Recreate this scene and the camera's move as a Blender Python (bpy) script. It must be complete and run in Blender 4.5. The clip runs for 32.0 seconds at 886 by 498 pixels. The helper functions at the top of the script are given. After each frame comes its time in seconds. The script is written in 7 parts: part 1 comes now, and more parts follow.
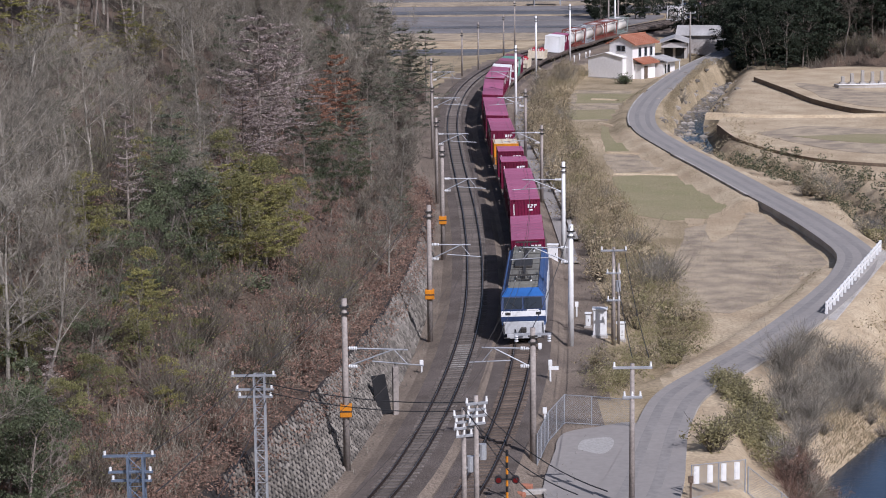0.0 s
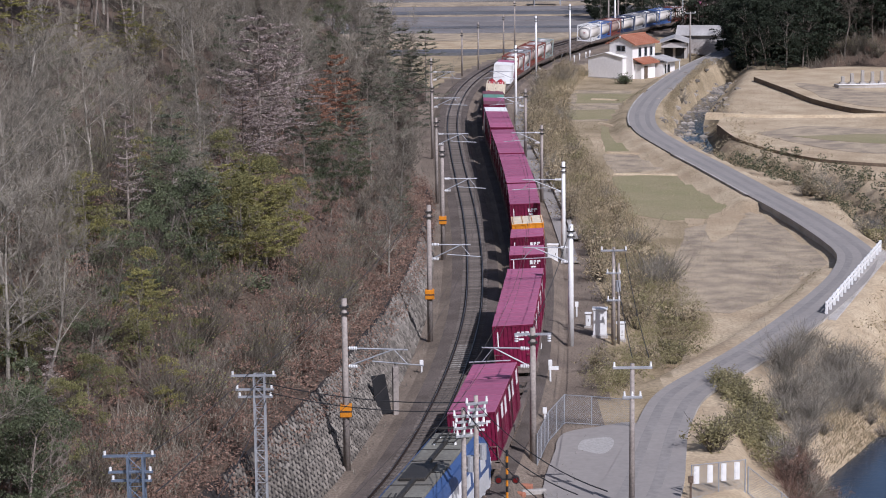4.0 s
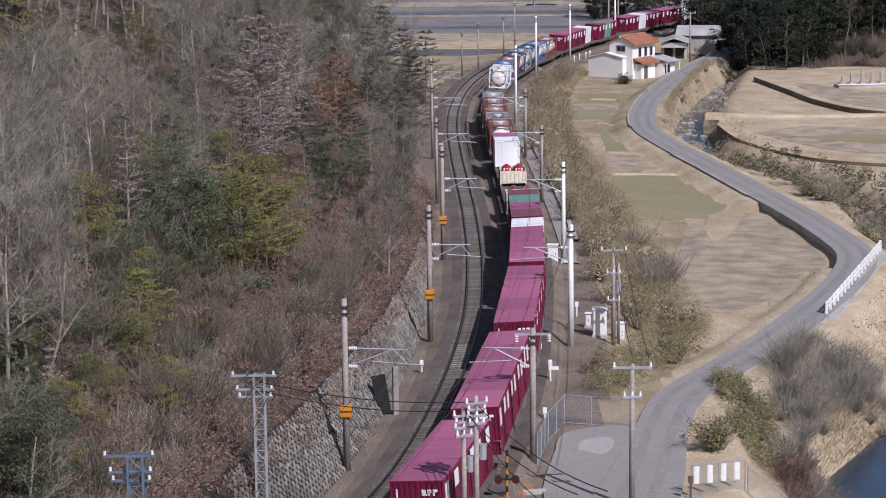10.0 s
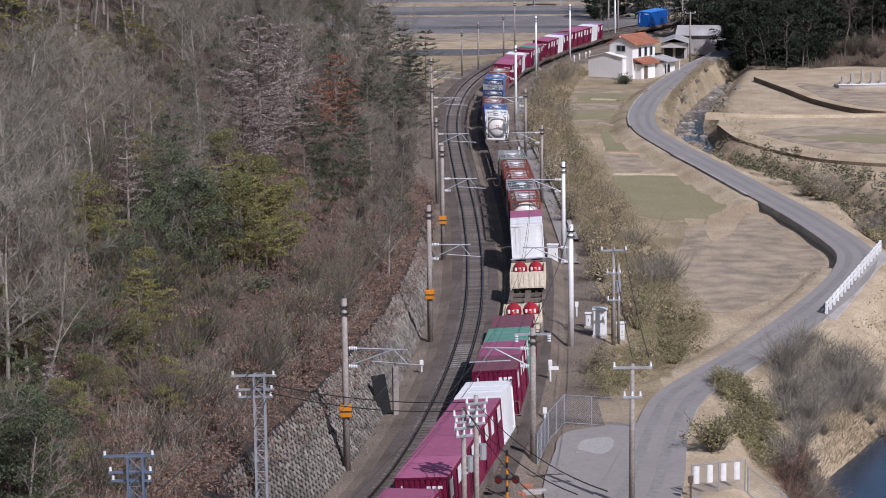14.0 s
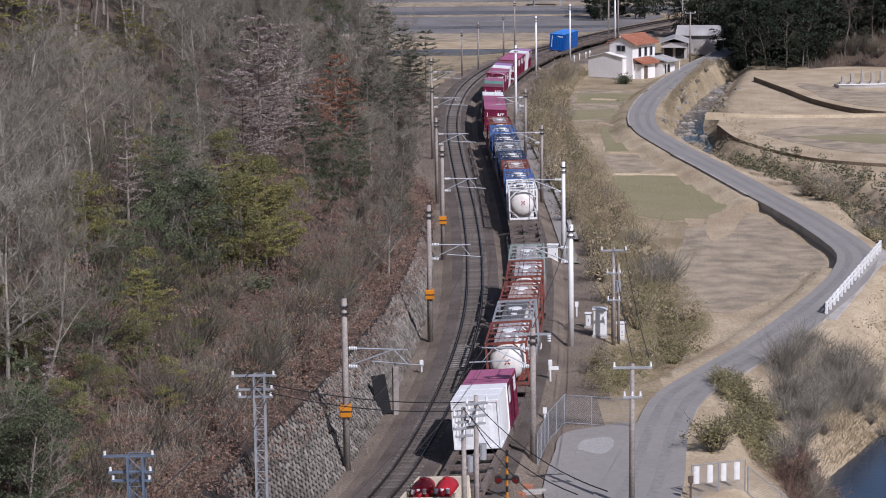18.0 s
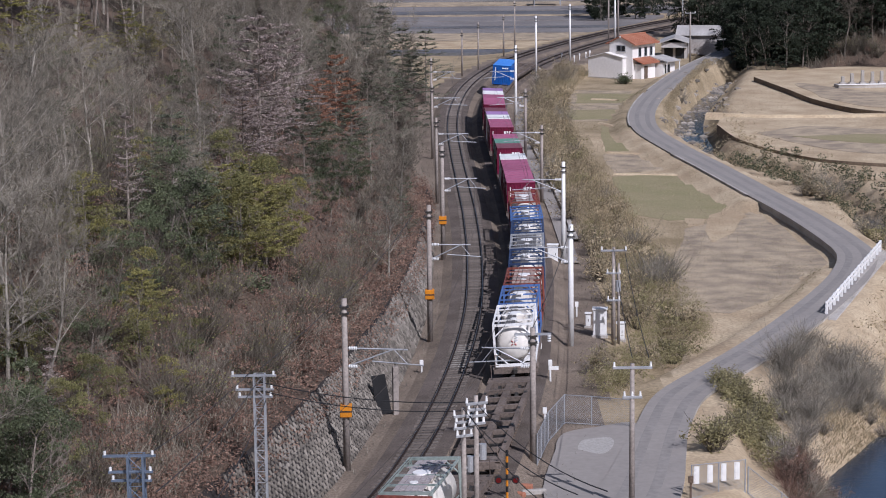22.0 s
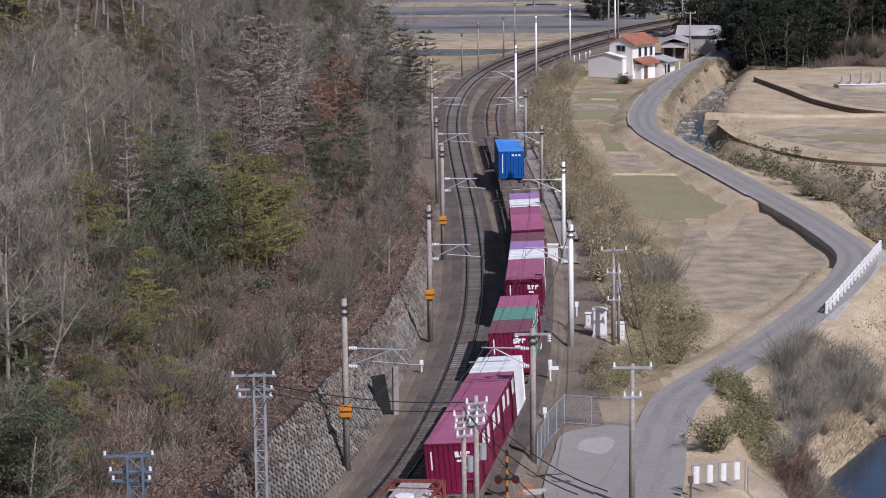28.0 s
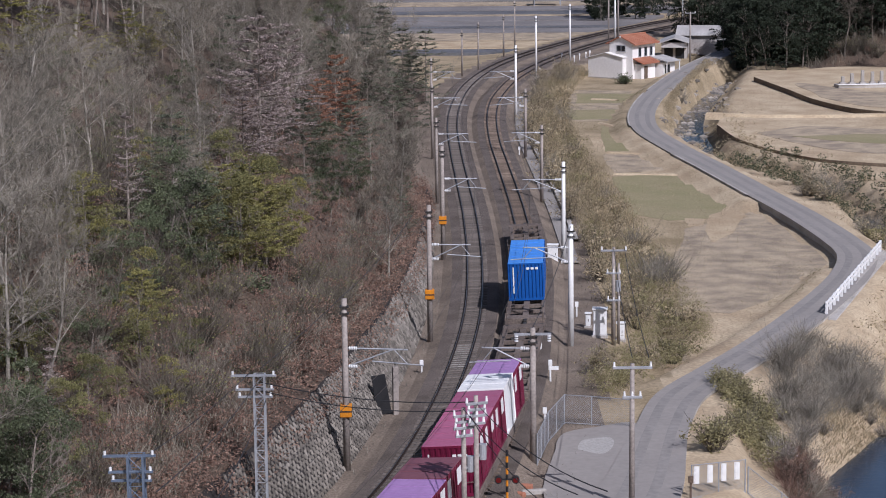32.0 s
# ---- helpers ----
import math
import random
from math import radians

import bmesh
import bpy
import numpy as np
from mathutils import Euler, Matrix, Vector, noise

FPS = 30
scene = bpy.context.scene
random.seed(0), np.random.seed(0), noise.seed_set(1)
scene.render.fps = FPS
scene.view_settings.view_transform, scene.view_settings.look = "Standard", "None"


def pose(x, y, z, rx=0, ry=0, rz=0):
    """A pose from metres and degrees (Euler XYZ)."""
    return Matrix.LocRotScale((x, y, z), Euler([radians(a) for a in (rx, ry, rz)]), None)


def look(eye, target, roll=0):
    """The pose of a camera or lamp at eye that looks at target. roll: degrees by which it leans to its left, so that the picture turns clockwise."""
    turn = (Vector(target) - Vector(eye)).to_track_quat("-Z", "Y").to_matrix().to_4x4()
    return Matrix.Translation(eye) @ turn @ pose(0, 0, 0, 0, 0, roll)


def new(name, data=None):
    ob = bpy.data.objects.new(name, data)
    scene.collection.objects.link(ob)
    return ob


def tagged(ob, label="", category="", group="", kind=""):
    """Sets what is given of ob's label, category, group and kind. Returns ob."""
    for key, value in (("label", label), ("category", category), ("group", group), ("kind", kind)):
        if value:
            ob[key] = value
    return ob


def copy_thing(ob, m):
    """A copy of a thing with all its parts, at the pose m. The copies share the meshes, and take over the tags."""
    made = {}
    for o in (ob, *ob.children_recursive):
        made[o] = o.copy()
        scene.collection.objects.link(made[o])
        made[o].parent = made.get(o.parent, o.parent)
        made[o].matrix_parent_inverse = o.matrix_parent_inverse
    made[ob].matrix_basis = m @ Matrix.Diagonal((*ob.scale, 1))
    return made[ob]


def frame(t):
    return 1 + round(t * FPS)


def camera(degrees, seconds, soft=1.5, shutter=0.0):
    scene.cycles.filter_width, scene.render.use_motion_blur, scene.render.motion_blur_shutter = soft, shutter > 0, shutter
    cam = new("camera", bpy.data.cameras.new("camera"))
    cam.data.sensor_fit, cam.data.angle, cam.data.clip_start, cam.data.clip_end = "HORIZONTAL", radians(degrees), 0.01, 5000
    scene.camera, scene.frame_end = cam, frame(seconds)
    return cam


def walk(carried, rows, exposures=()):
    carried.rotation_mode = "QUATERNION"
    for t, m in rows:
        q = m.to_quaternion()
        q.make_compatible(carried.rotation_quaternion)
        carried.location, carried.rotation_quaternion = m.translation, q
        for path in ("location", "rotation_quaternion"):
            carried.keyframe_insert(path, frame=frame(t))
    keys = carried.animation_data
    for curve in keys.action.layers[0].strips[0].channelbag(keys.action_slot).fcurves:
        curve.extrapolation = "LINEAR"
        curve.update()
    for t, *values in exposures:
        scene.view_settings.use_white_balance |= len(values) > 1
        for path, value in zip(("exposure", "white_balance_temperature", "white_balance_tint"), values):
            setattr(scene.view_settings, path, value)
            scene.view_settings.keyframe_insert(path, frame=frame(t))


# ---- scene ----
cam = camera(22.45, 32.0, soft=1.0)
EYE = (0.0, 0.0, 30.4)
view = look(EYE, (0.0, math.cos(radians(9.80)), 30.4 - math.sin(radians(9.80))), -0.6)
walk(cam, [(0.0, view), (32.0, view)], exposures=((0.0, 0.08, 5740, 18), (8.0, 0.08, 5740, 18), (13.0, 0.0, 5740, 18), (19.0, -0.03, 5740, 18), (32.0, -0.02, 5740, 18)))

# ---- light: winter sun from behind the viewer's right shoulder, clear hazy sky ----
SUN_ELEV, SUN_AZ = 43.0, 149.0          # azimuth clockwise from +y
world = bpy.data.worlds.new("sky")
scene.world = world
world.use_nodes = True
wn = world.node_tree.nodes
sky = wn.new("ShaderNodeTexSky")
sky.sky_type, sky.sun_disc = "NISHITA", False
sky.sun_elevation, sky.sun_rotation = radians(SUN_ELEV), radians(SUN_AZ)
sky.dust_density, sky.air_density = 2.0, 1.0
wn["Background"].inputs["Strength"].default_value = 0.07
world.node_tree.links.new(sky.outputs[0], wn["Background"].inputs["Color"])
sun_dir = Vector((math.sin(radians(SUN_AZ)) * math.cos(radians(SUN_ELEV)), math.cos(radians(SUN_AZ)) * math.cos(radians(SUN_ELEV)), math.sin(radians(SUN_ELEV))))
sun = new("sun", bpy.data.lights.new("sun", "SUN"))
sun.data.energy, sun.data.angle, sun.data.color = 4.4, radians(0.6), (1.0, 0.955, 0.90)
sun.matrix_world = look(sun_dir * 300, (0, 0, 0))


# ---- materials ----
def material(name, colour, rough=0.8, metal=0.0, vary=0.25, scale=4.0, bump=0.2, second=None, patch=0.35, obj=0.0, island=0.0, spec=0.3, fine=9.0, through_light=0.0):
    """Surface with two scales of variation: grain and larger stains in a second colour."""
    m = bpy.data.materials.new(name)
    m.use_nodes = True
    n, l = m.node_tree.nodes, m.node_tree.links
    b = n["Principled BSDF"]
    b.inputs["Roughness"].default_value, b.inputs["Metallic"].default_value = rough, metal
    b.inputs["Specular IOR Level"].default_value = spec
    geo = n.new("ShaderNodeTexCoord")
    big, small = n.new("ShaderNodeTexNoise"), n.new("ShaderNodeTexNoise")
    big.inputs["Scale"].default_value, small.inputs["Scale"].default_value = scale / 6.0, scale * fine / 3.0
    big.inputs["Detail"].default_value, small.inputs["Detail"].default_value = 4.0, 3.0
    l.new(geo.outputs["Object"], big.inputs["Vector"]), l.new(geo.outputs["Object"], small.inputs["Vector"])
    ramp = n.new("ShaderNodeValToRGB")
    ramp.color_ramp.elements[0].position, ramp.color_ramp.elements[1].position = 0.5 - patch * 0.5, 0.5 + patch * 0.5
    second = second or tuple(c * 0.7 for c in colour)
    ramp.color_ramp.elements[0].color, ramp.color_ramp.elements[1].color = (*second, 1), (*colour, 1)
    l.new(big.outputs["Fac"], ramp.inputs["Fac"])
    hsv = n.new("ShaderNodeHueSaturation")
    rng = n.new("ShaderNodeMapRange")
    rng.inputs["From Min"].default_value, rng.inputs["From Max"].default_value = 0.3, 0.7
    rng.inputs["To Min"].default_value, rng.inputs["To Max"].default_value = 1 - vary, 1 + vary
    l.new(small.outputs["Fac"], rng.inputs["Value"])
    value = rng.outputs["Result"]
    for amount, node, out in ((obj, "ShaderNodeObjectInfo", "Random"), (island, "ShaderNodeNewGeometry", "Random Per Island")):
        if amount:
            info, r2, mul = n.new(node), n.new("ShaderNodeMapRange"), n.new("ShaderNodeMath")
            r2.inputs["To Min"].default_value, r2.inputs["To Max"].default_value = 1 - amount, 1 + amount
            mul.operation = "MULTIPLY"
            l.new(info.outputs[out], r2.inputs["Value"])
            l.new(value, mul.inputs[0]), l.new(r2.outputs["Result"], mul.inputs[1])
            value = mul.outputs[0]
    l.new(value, hsv.inputs["Value"])
    l.new(ramp.outputs["Color"], hsv.inputs["Color"])
    l.new(hsv.outputs["Color"], b.inputs["Base Color"])
    if through_light:      # thin leaves let part of the light through
        tr, mix = n.new("ShaderNodeBsdfTranslucent"), n.new("ShaderNodeMixShader")
        mix.inputs[0].default_value = through_light
        l.new(hsv.outputs["Color"], tr.inputs["Color"])
        l.new(b.outputs[0], mix.inputs[1]), l.new(tr.outputs[0], mix.inputs[2])
        l.new(mix.outputs[0], n["Material Output"].inputs["Surface"])
    if bump:
        bp = n.new("ShaderNodeBump")
        bp.inputs["Strength"].default_value, bp.inputs["Distance"].default_value = bump, 0.05
        l.new(small.outputs["Fac"], bp.inputs["Height"])
        l.new(bp.outputs["Normal"], b.inputs["Normal"])
    return m


LITTER = material("leaf_litter", (0.125, 0.088, 0.062), 0.95, vary=0.5, scale=1.5, second=(0.065, 0.047, 0.036), bump=0.6)
DRY_GRASS = material("dry_grass", (0.36, 0.285, 0.185), 0.95, vary=0.22, scale=1.4, second=(0.22, 0.17, 0.10), bump=0.6)
PALE_GRASS = material("pale_grass", (0.46, 0.37, 0.25), 0.95, vary=0.22, scale=1.6, second=(0.33, 0.25, 0.16), bump=0.5)
GREEN_FIELD = material("winter_field", (0.205, 0.19, 0.095), 0.95, vary=0.16, scale=1.6, second=(0.27, 0.225, 0.135), bump=0.3, patch=0.5)
SOIL = material("field_soil", (0.225, 0.182, 0.135), 0.95, vary=0.22, scale=3.0, second=(0.39, 0.315, 0.22), bump=0.4, patch=0.32)
BALLAST = material("ballast", (0.135, 0.11, 0.096), 0.95, vary=0.55, scale=2.5, second=(0.085, 0.068, 0.056), bump=0.9, fine=18)
PALE_BALLAST = material("fresh_ballast", (0.33, 0.31, 0.28), 0.95, vary=0.55, scale=3.0, bump=0.9, fine=18)
BROWN_BALLAST = material("rusty_ballast", (0.12, 0.088, 0.07), 0.95, vary=0.5, scale=2.5, second=(0.07, 0.052, 0.043), bump=0.9, fine=18)
GRAVEL = material("trackside_gravel", (0.205, 0.163, 0.125), 0.95, vary=0.45, scale=1.5, second=(0.125, 0.098, 0.076), bump=0.7, fine=16)
WORN = material("worn_wheel_tracks", (0.20, 0.187, 0.176), 0.9, vary=0.12, scale=0.8, second=(0.245, 0.226, 0.21), bump=0.1, patch=0.5)
ASPHALT = material("asphalt", (0.285, 0.26, 0.238), 0.9, vary=0.07, scale=1.0, second=(0.228, 0.21, 0.195), bump=0.1, patch=0.7)
CONCRETE = material("concrete", (0.42, 0.39, 0.36), 0.85, vary=0.15, scale=2.0, second=(0.28, 0.26, 0.23), bump=0.2)
POLE_CONC = material("pole_concrete", (0.34, 0.30, 0.27), 0.85, vary=0.2, scale=2.5, second=(0.22, 0.19, 0.17), bump=0.2)
WHITE_PAINT = material("white_paint", (0.78, 0.78, 0.78), 0.5, vary=0.06, scale=2.0, second=(0.66, 0.65, 0.63), bump=0.05)
STONE = material("wall_stone", (0.33, 0.298, 0.258), 0.9, vary=0.2, scale=1.2, second=(0.18, 0.157, 0.132), bump=0.4, obj=0.4, island=0.4)
STEEL = material("galvanised_steel", (0.40, 0.41, 0.43), 0.55, 0.35, vary=0.12, scale=5.0, bump=0.05)
DARK_STEEL = material("dark_steel", (0.06, 0.055, 0.05), 0.6, 0.4, vary=0.25, scale=5.0, bump=0.1)
RAIL = material("rail_steel", (0.045, 0.032, 0.027), 0.6, 0.3, vary=0.25, scale=4.0, bump=0.1)
RAIL_TOP = material("rail_running_face", (0.22, 0.20, 0.19), 0.4, 0.8, vary=0.1, scale=4.0, bump=0.0)
SLEEPER = material("sleeper_concrete", (0.175, 0.153, 0.137), 0.9, vary=0.25, scale=3.0, second=(0.11, 0.092, 0.08), bump=0.2, obj=0.25, island=0.25)
WOOD = material("weathered_wood", (0.14, 0.10, 0.075), 0.9, vary=0.35, scale=3.0, bump=0.4)
CERAMIC = material("white_ceramic", (0.85, 0.85, 0.84), 0.25, vary=0.03, scale=3.0, bump=0.0, spec=0.5)
ORANGE = material("orange_paint", (0.66, 0.24, 0.015), 0.5, vary=0.12, scale=3.0, bump=0.05)
CABLE = material("cable_black", (0.03, 0.03, 0.032), 0.6, vary=0.1, scale=3.0, bump=0.0)
WIRE = material("catenary_wire", (0.10, 0.085, 0.075), 0.5, 0.5, vary=0.1, scale=3.0, bump=0.0)
WATER = material("stream_water", (0.035, 0.05, 0.075), 0.06, vary=0.1, scale=1.2, bump=0.25, spec=0.6)
BLACK = material("black_rubber", (0.02, 0.02, 0.022), 0.7, vary=0.2, scale=4.0, bump=0.1)
PURPLE = material("wine_red_paint", (0.155, 0.010, 0.040), 0.45, vary=0.18, scale=1.5, second=(0.10, 0.008, 0.028), bump=0.06, obj=0.2)
PURPLE_ROOF = material("faded_wine_roof", (0.36, 0.115, 0.20), 0.6, vary=0.1, scale=1.2, second=(0.29, 0.085, 0.15), bump=0.06, obj=0.14)
LILAC_ROOF = material("faded_lilac_roof", (0.36, 0.21, 0.42), 0.6, vary=0.1, scale=1.2, second=(0.28, 0.16, 0.34), bump=0.06)
MAROON_ROOF = material("dull_maroon_roof", (0.19, 0.075, 0.095), 0.65, vary=0.12, scale=1.2, second=(0.14, 0.055, 0.07), bump=0.06, obj=0.1)
GREEN_ROOF = material("green_paint", (0.13, 0.29, 0.22), 0.55, vary=0.12, scale=1.5, second=(0.11, 0.23, 0.18), bump=0.06)
CREAM = material("cream_sheet", (0.66, 0.58, 0.45), 0.7, vary=0.1, scale=1.5, second=(0.55, 0.47, 0.35), bump=0.1)
BLUE_BOX = material("blue_container_paint", (0.010, 0.085, 0.33), 0.45, vary=0.1, scale=1.5, second=(0.008, 0.07, 0.27), bump=0.05)
BLUE_ROOF = material("blue_container_roof", (0.07, 0.25, 0.68), 0.5, vary=0.08, scale=1.5, second=(0.06, 0.22, 0.60), bump=0.05)
RED_PAINT = material("red_paint", (0.38, 0.022, 0.03), 0.4, vary=0.12, scale=2.0, bump=0.05)
RUST_RED = material("rust_red_frame", (0.22, 0.062, 0.045), 0.6, vary=0.25, scale=2.0, second=(0.14, 0.045, 0.035), bump=0.1)
NAVY = material("navy_frame", (0.03, 0.05, 0.115), 0.5, vary=0.12, scale=2.0, bump=0.05)
TANK_BLUE = material("mid_blue_frame", (0.085, 0.16, 0.38), 0.5, vary=0.12, scale=2.0, bump=0.05)
TANK_WHITE = material("tank_white", (0.72, 0.69, 0.64), 0.4, vary=0.08, scale=1.2, second=(0.55, 0.50, 0.44), bump=0.03)
TANK_GREY = material("tank_walkway_grey", (0.17, 0.16, 0.155), 0.6, 0.2, vary=0.2, scale=3.0, bump=0.2)
PALE_WALK = material("pale_walkway_sheet", (0.46, 0.42, 0.41), 0.6, 0.1, vary=0.2, scale=2.0, second=(0.30, 0.26, 0.255), bump=0.15)
GREY_FRAME = material("grey_green_frame", (0.27, 0.31, 0.29), 0.55, vary=0.15, scale=2.0, second=(0.20, 0.24, 0.22), bump=0.05)
TANK_TAN = material("tank_brown_stain", (0.30, 0.19, 0.15), 0.55, vary=0.2, scale=1.2, second=(0.42, 0.34, 0.30), bump=0.05)
DECK = material("wagon_deck", (0.175, 0.14, 0.118), 0.8, 0.1, vary=0.3, scale=2.5, second=(0.10, 0.078, 0.066), bump=0.2)
LOCO_BLUE = material("loco_blue", (0.045, 0.085, 0.20), 0.45, vary=0.08, scale=2.0, second=(0.035, 0.068, 0.165), bump=0.03)
LOCO_LIGHT = material("loco_light_blue", (0.03, 0.12, 0.36), 0.4, vary=0.08, scale=2.0, bump=0.03)
LOCO_ROOF = material("loco_roof_grey", (0.20, 0.195, 0.165), 0.75, vary=0.2, scale=2.0, second=(0.14, 0.13, 0.11), bump=0.1)
LOCO_GREY = material("loco_skirt_grey", (0.50, 0.51, 0.52), 0.5, vary=0.1, scale=2.0, second=(0.36, 0.36, 0.36), bump=0.05)
GLASS = material("dark_window_glass", (0.02, 0.025, 0.03), 0.06, vary=0.05, scale=2.0, bump=0.0, spec=0.8)
HOUSE_WALL = material("white_render", (0.76, 0.74, 0.72), 0.85, vary=0.05, scale=1.0, second=(0.66, 0.63, 0.60), bump=0.05)
TILE = material("orange_roof_tile", (0.36, 0.165, 0.105), 0.75, vary=0.2, scale=3.0, second=(0.31, 0.12, 0.07), bump=0.3, island=0.12)
TIN = material("grey_tin_roof", (0.50, 0.48, 0.46), 0.6, 0.2, vary=0.15, scale=2.0, second=(0.36, 0.34, 0.32), bump=0.1)
BARK = material("grey_bark", (0.24, 0.205, 0.175), 0.95, vary=0.35, scale=3.0, second=(0.15, 0.125, 0.105), bump=0.5, obj=0.25)
TWIG = material("bare_twigs", (0.158, 0.14, 0.108), 0.95, vary=0.2, scale=3.0, second=(0.096, 0.08, 0.063), bump=0.0, obj=0.35, island=0.3)
TWIG_PALE = material("pale_twigs", (0.235, 0.215, 0.172), 0.95, vary=0.2, scale=3.0, second=(0.155, 0.135, 0.108), bump=0.0, obj=0.25, island=0.3)
LEAF_OLIVE = material("olive_leaves", (0.215, 0.205, 0.085), 0.75, vary=0.2, scale=2.0, second=(0.145, 0.14, 0.058), bump=0.0, obj=0.3, island=0.5, through_light=0.25)
LEAF_DARK = material("dark_evergreen_leaves", (0.12, 0.135, 0.072), 0.65, vary=0.2, scale=2.0, second=(0.075, 0.09, 0.05), bump=0.0, obj=0.3, island=0.5, through_light=0.25)
LEAF_CEDAR = material("near_black_cedar_needles", (0.036, 0.045, 0.03), 0.8, vary=0.2, scale=2.0, second=(0.026, 0.032, 0.022), bump=0.0, obj=0.3, island=0.45, spec=0.08)
LEAF_YELLOW = material("yellow_green_leaves", (0.26, 0.24, 0.085), 0.75, vary=0.2, scale=2.0, second=(0.19, 0.175, 0.06), bump=0.0, obj=0.25, island=0.45, through_light=0.25)
LEAF_RUST = material("rust_brown_dead_leaves", (0.23, 0.15, 0.112), 0.9, vary=0.2, scale=2.0, second=(0.145, 0.09, 0.068), bump=0.0, obj=0.3, island=0.35, through_light=0.25)
LEAF_RED = material("rust_brown_needles", (0.36, 0.185, 0.11), 0.9, vary=0.2, scale=2.0, second=(0.25, 0.12, 0.075), bump=0.0, obj=0.2, island=0.4, through_light=0.25)
LEAF_PALE = material("pale_dead_leaves", (0.27, 0.23, 0.21), 0.9, vary=0.2, scale=2.0, second=(0.18, 0.15, 0.135), bump=0.0, obj=0.25, island=0.45, through_light=0.25)
LEAF_BRUSH = material("olive_tan_brush", (0.33, 0.295, 0.16), 0.9, vary=0.2, scale=2.0, second=(0.24, 0.215, 0.11), bump=0.0, obj=0.2, island=0.25, through_light=0.4)
LEAF_DEADPINE = material("bleached_dead_needles", (0.40, 0.335, 0.305), 0.9, vary=0.2, scale=2.0, second=(0.27, 0.215, 0.195), bump=0.0, obj=0.2, island=0.4, through_light=0.3)
LEAF_FIR = material("grey_green_needles", (0.135, 0.142, 0.095), 0.8, vary=0.2, scale=2.0, second=(0.085, 0.095, 0.065), bump=0.0, obj=0.25, island=0.4, through_light=0.2)
BARK_PALE = material("pale_bark", (0.33, 0.30, 0.255), 0.95, vary=0.3, scale=3.0, second=(0.21, 0.188, 0.155), bump=0.4, obj=0.2)
LEAF_TAN = material("tan_brush_leaves", (0.45, 0.375, 0.25), 0.9, vary=0.2, scale=2.0, second=(0.33, 0.27, 0.17), bump=0.0, obj=0.3, island=0.25, through_light=0.4)


# ---- mesh helpers ----
def mesh_of(bm, name, smooth=False):
    me = bpy.data.meshes.new(name)
    bm.normal_update()
    bm.to_mesh(me)
    bm.free()
    if smooth:
        me.polygons.foreach_set("use_smooth", [True] * len(me.polygons))
    return me


def link_mesh(name, me, mats, parent=None, label=""):
    ob = new(name, me)
    for m in (mats if isinstance(mats, (list, tuple)) else [mats]):
        if m.name not in me.materials:
            me.materials.append(m)
    if parent:
        ob.parent = parent
    if label:
        ob["label"] = label
    return ob


def part(name, bm, mats, parent, label="", smooth=False):
    """One bmesh as ONE mesh object under a thing or under a part."""
    return link_mesh(name, mesh_of(bm, name, smooth), mats, parent, label)


def thing(name, m, label, category, group="", kind=""):
    ob = new(name)
    ob.empty_display_size = 0.5
    ob.matrix_world = m
    return tagged(ob, label, category, group, kind)


def box(bm, x0, y0, z0, x1, y1, z1, bevel=0.0, mat=0):
    r = bmesh.ops.create_cube(bm, size=1.0, matrix=Matrix.Translation(((x0 + x1) / 2, (y0 + y1) / 2, (z0 + z1) / 2)) @ Matrix.Diagonal((x1 - x0, y1 - y0, z1 - z0, 1)))
    fs = {f for v in r["verts"] for f in v.link_faces}
    for f in fs:
        f.material_index = mat
    if bevel:
        es = list({e for v in r["verts"] for e in v.link_edges})
        bmesh.ops.bevel(bm, geom=es, offset=bevel, segments=1, affect="EDGES", profile=0.5)
    return bm


def bx(*a, **k):
    return box(bmesh.new(), *a, **k)


def rod(bm, a, b, r0, r1=None, sides=8, mat=0, caps=True):
    """A tapered round bar from a to b."""
    a, b = Vector(a), Vector(b)
    r1 = r0 if r1 is None else r1
    d = b - a
    q = d.to_track_quat("Z", "Y").to_matrix()
    rings = []
    for c, r in ((a, r0), (b, r1)):
        rings.append([bm.verts.new(c + q @ Vector((math.cos(2 * math.pi * i / sides) * r, math.sin(2 * math.pi * i / sides) * r, 0))) for i in range(sides)])
    for i in range(sides):
        f = bm.faces.new((rings[0][i], rings[0][(i + 1) % sides], rings[1][(i + 1) % sides], rings[1][i]))
        f.material_index = mat
    if caps:
        bm.faces.new(rings[0][::-1]).material_index = mat
        bm.faces.new(rings[1]).material_index = mat
    return bm


def rd(*a, **k):
    return rod(bmesh.new(), *a, **k)


def prism(bm, pts, z0, z1, mat=0):
    """Upright slab over a plan outline."""
    lo, hi = [bm.verts.new((x, y, z0)) for x, y in pts], [bm.verts.new((x, y, z1)) for x, y in pts]
    n = len(pts)
    for i in range(n):
        bm.faces.new((lo[i], lo[(i + 1) % n], hi[(i + 1) % n], hi[i])).material_index = mat
    bm.faces.new(hi).material_index = mat
    bm.faces.new(lo[::-1]).material_index = mat
    bmesh.ops.recalc_face_normals(bm, faces=bm.faces[:])
    return bm


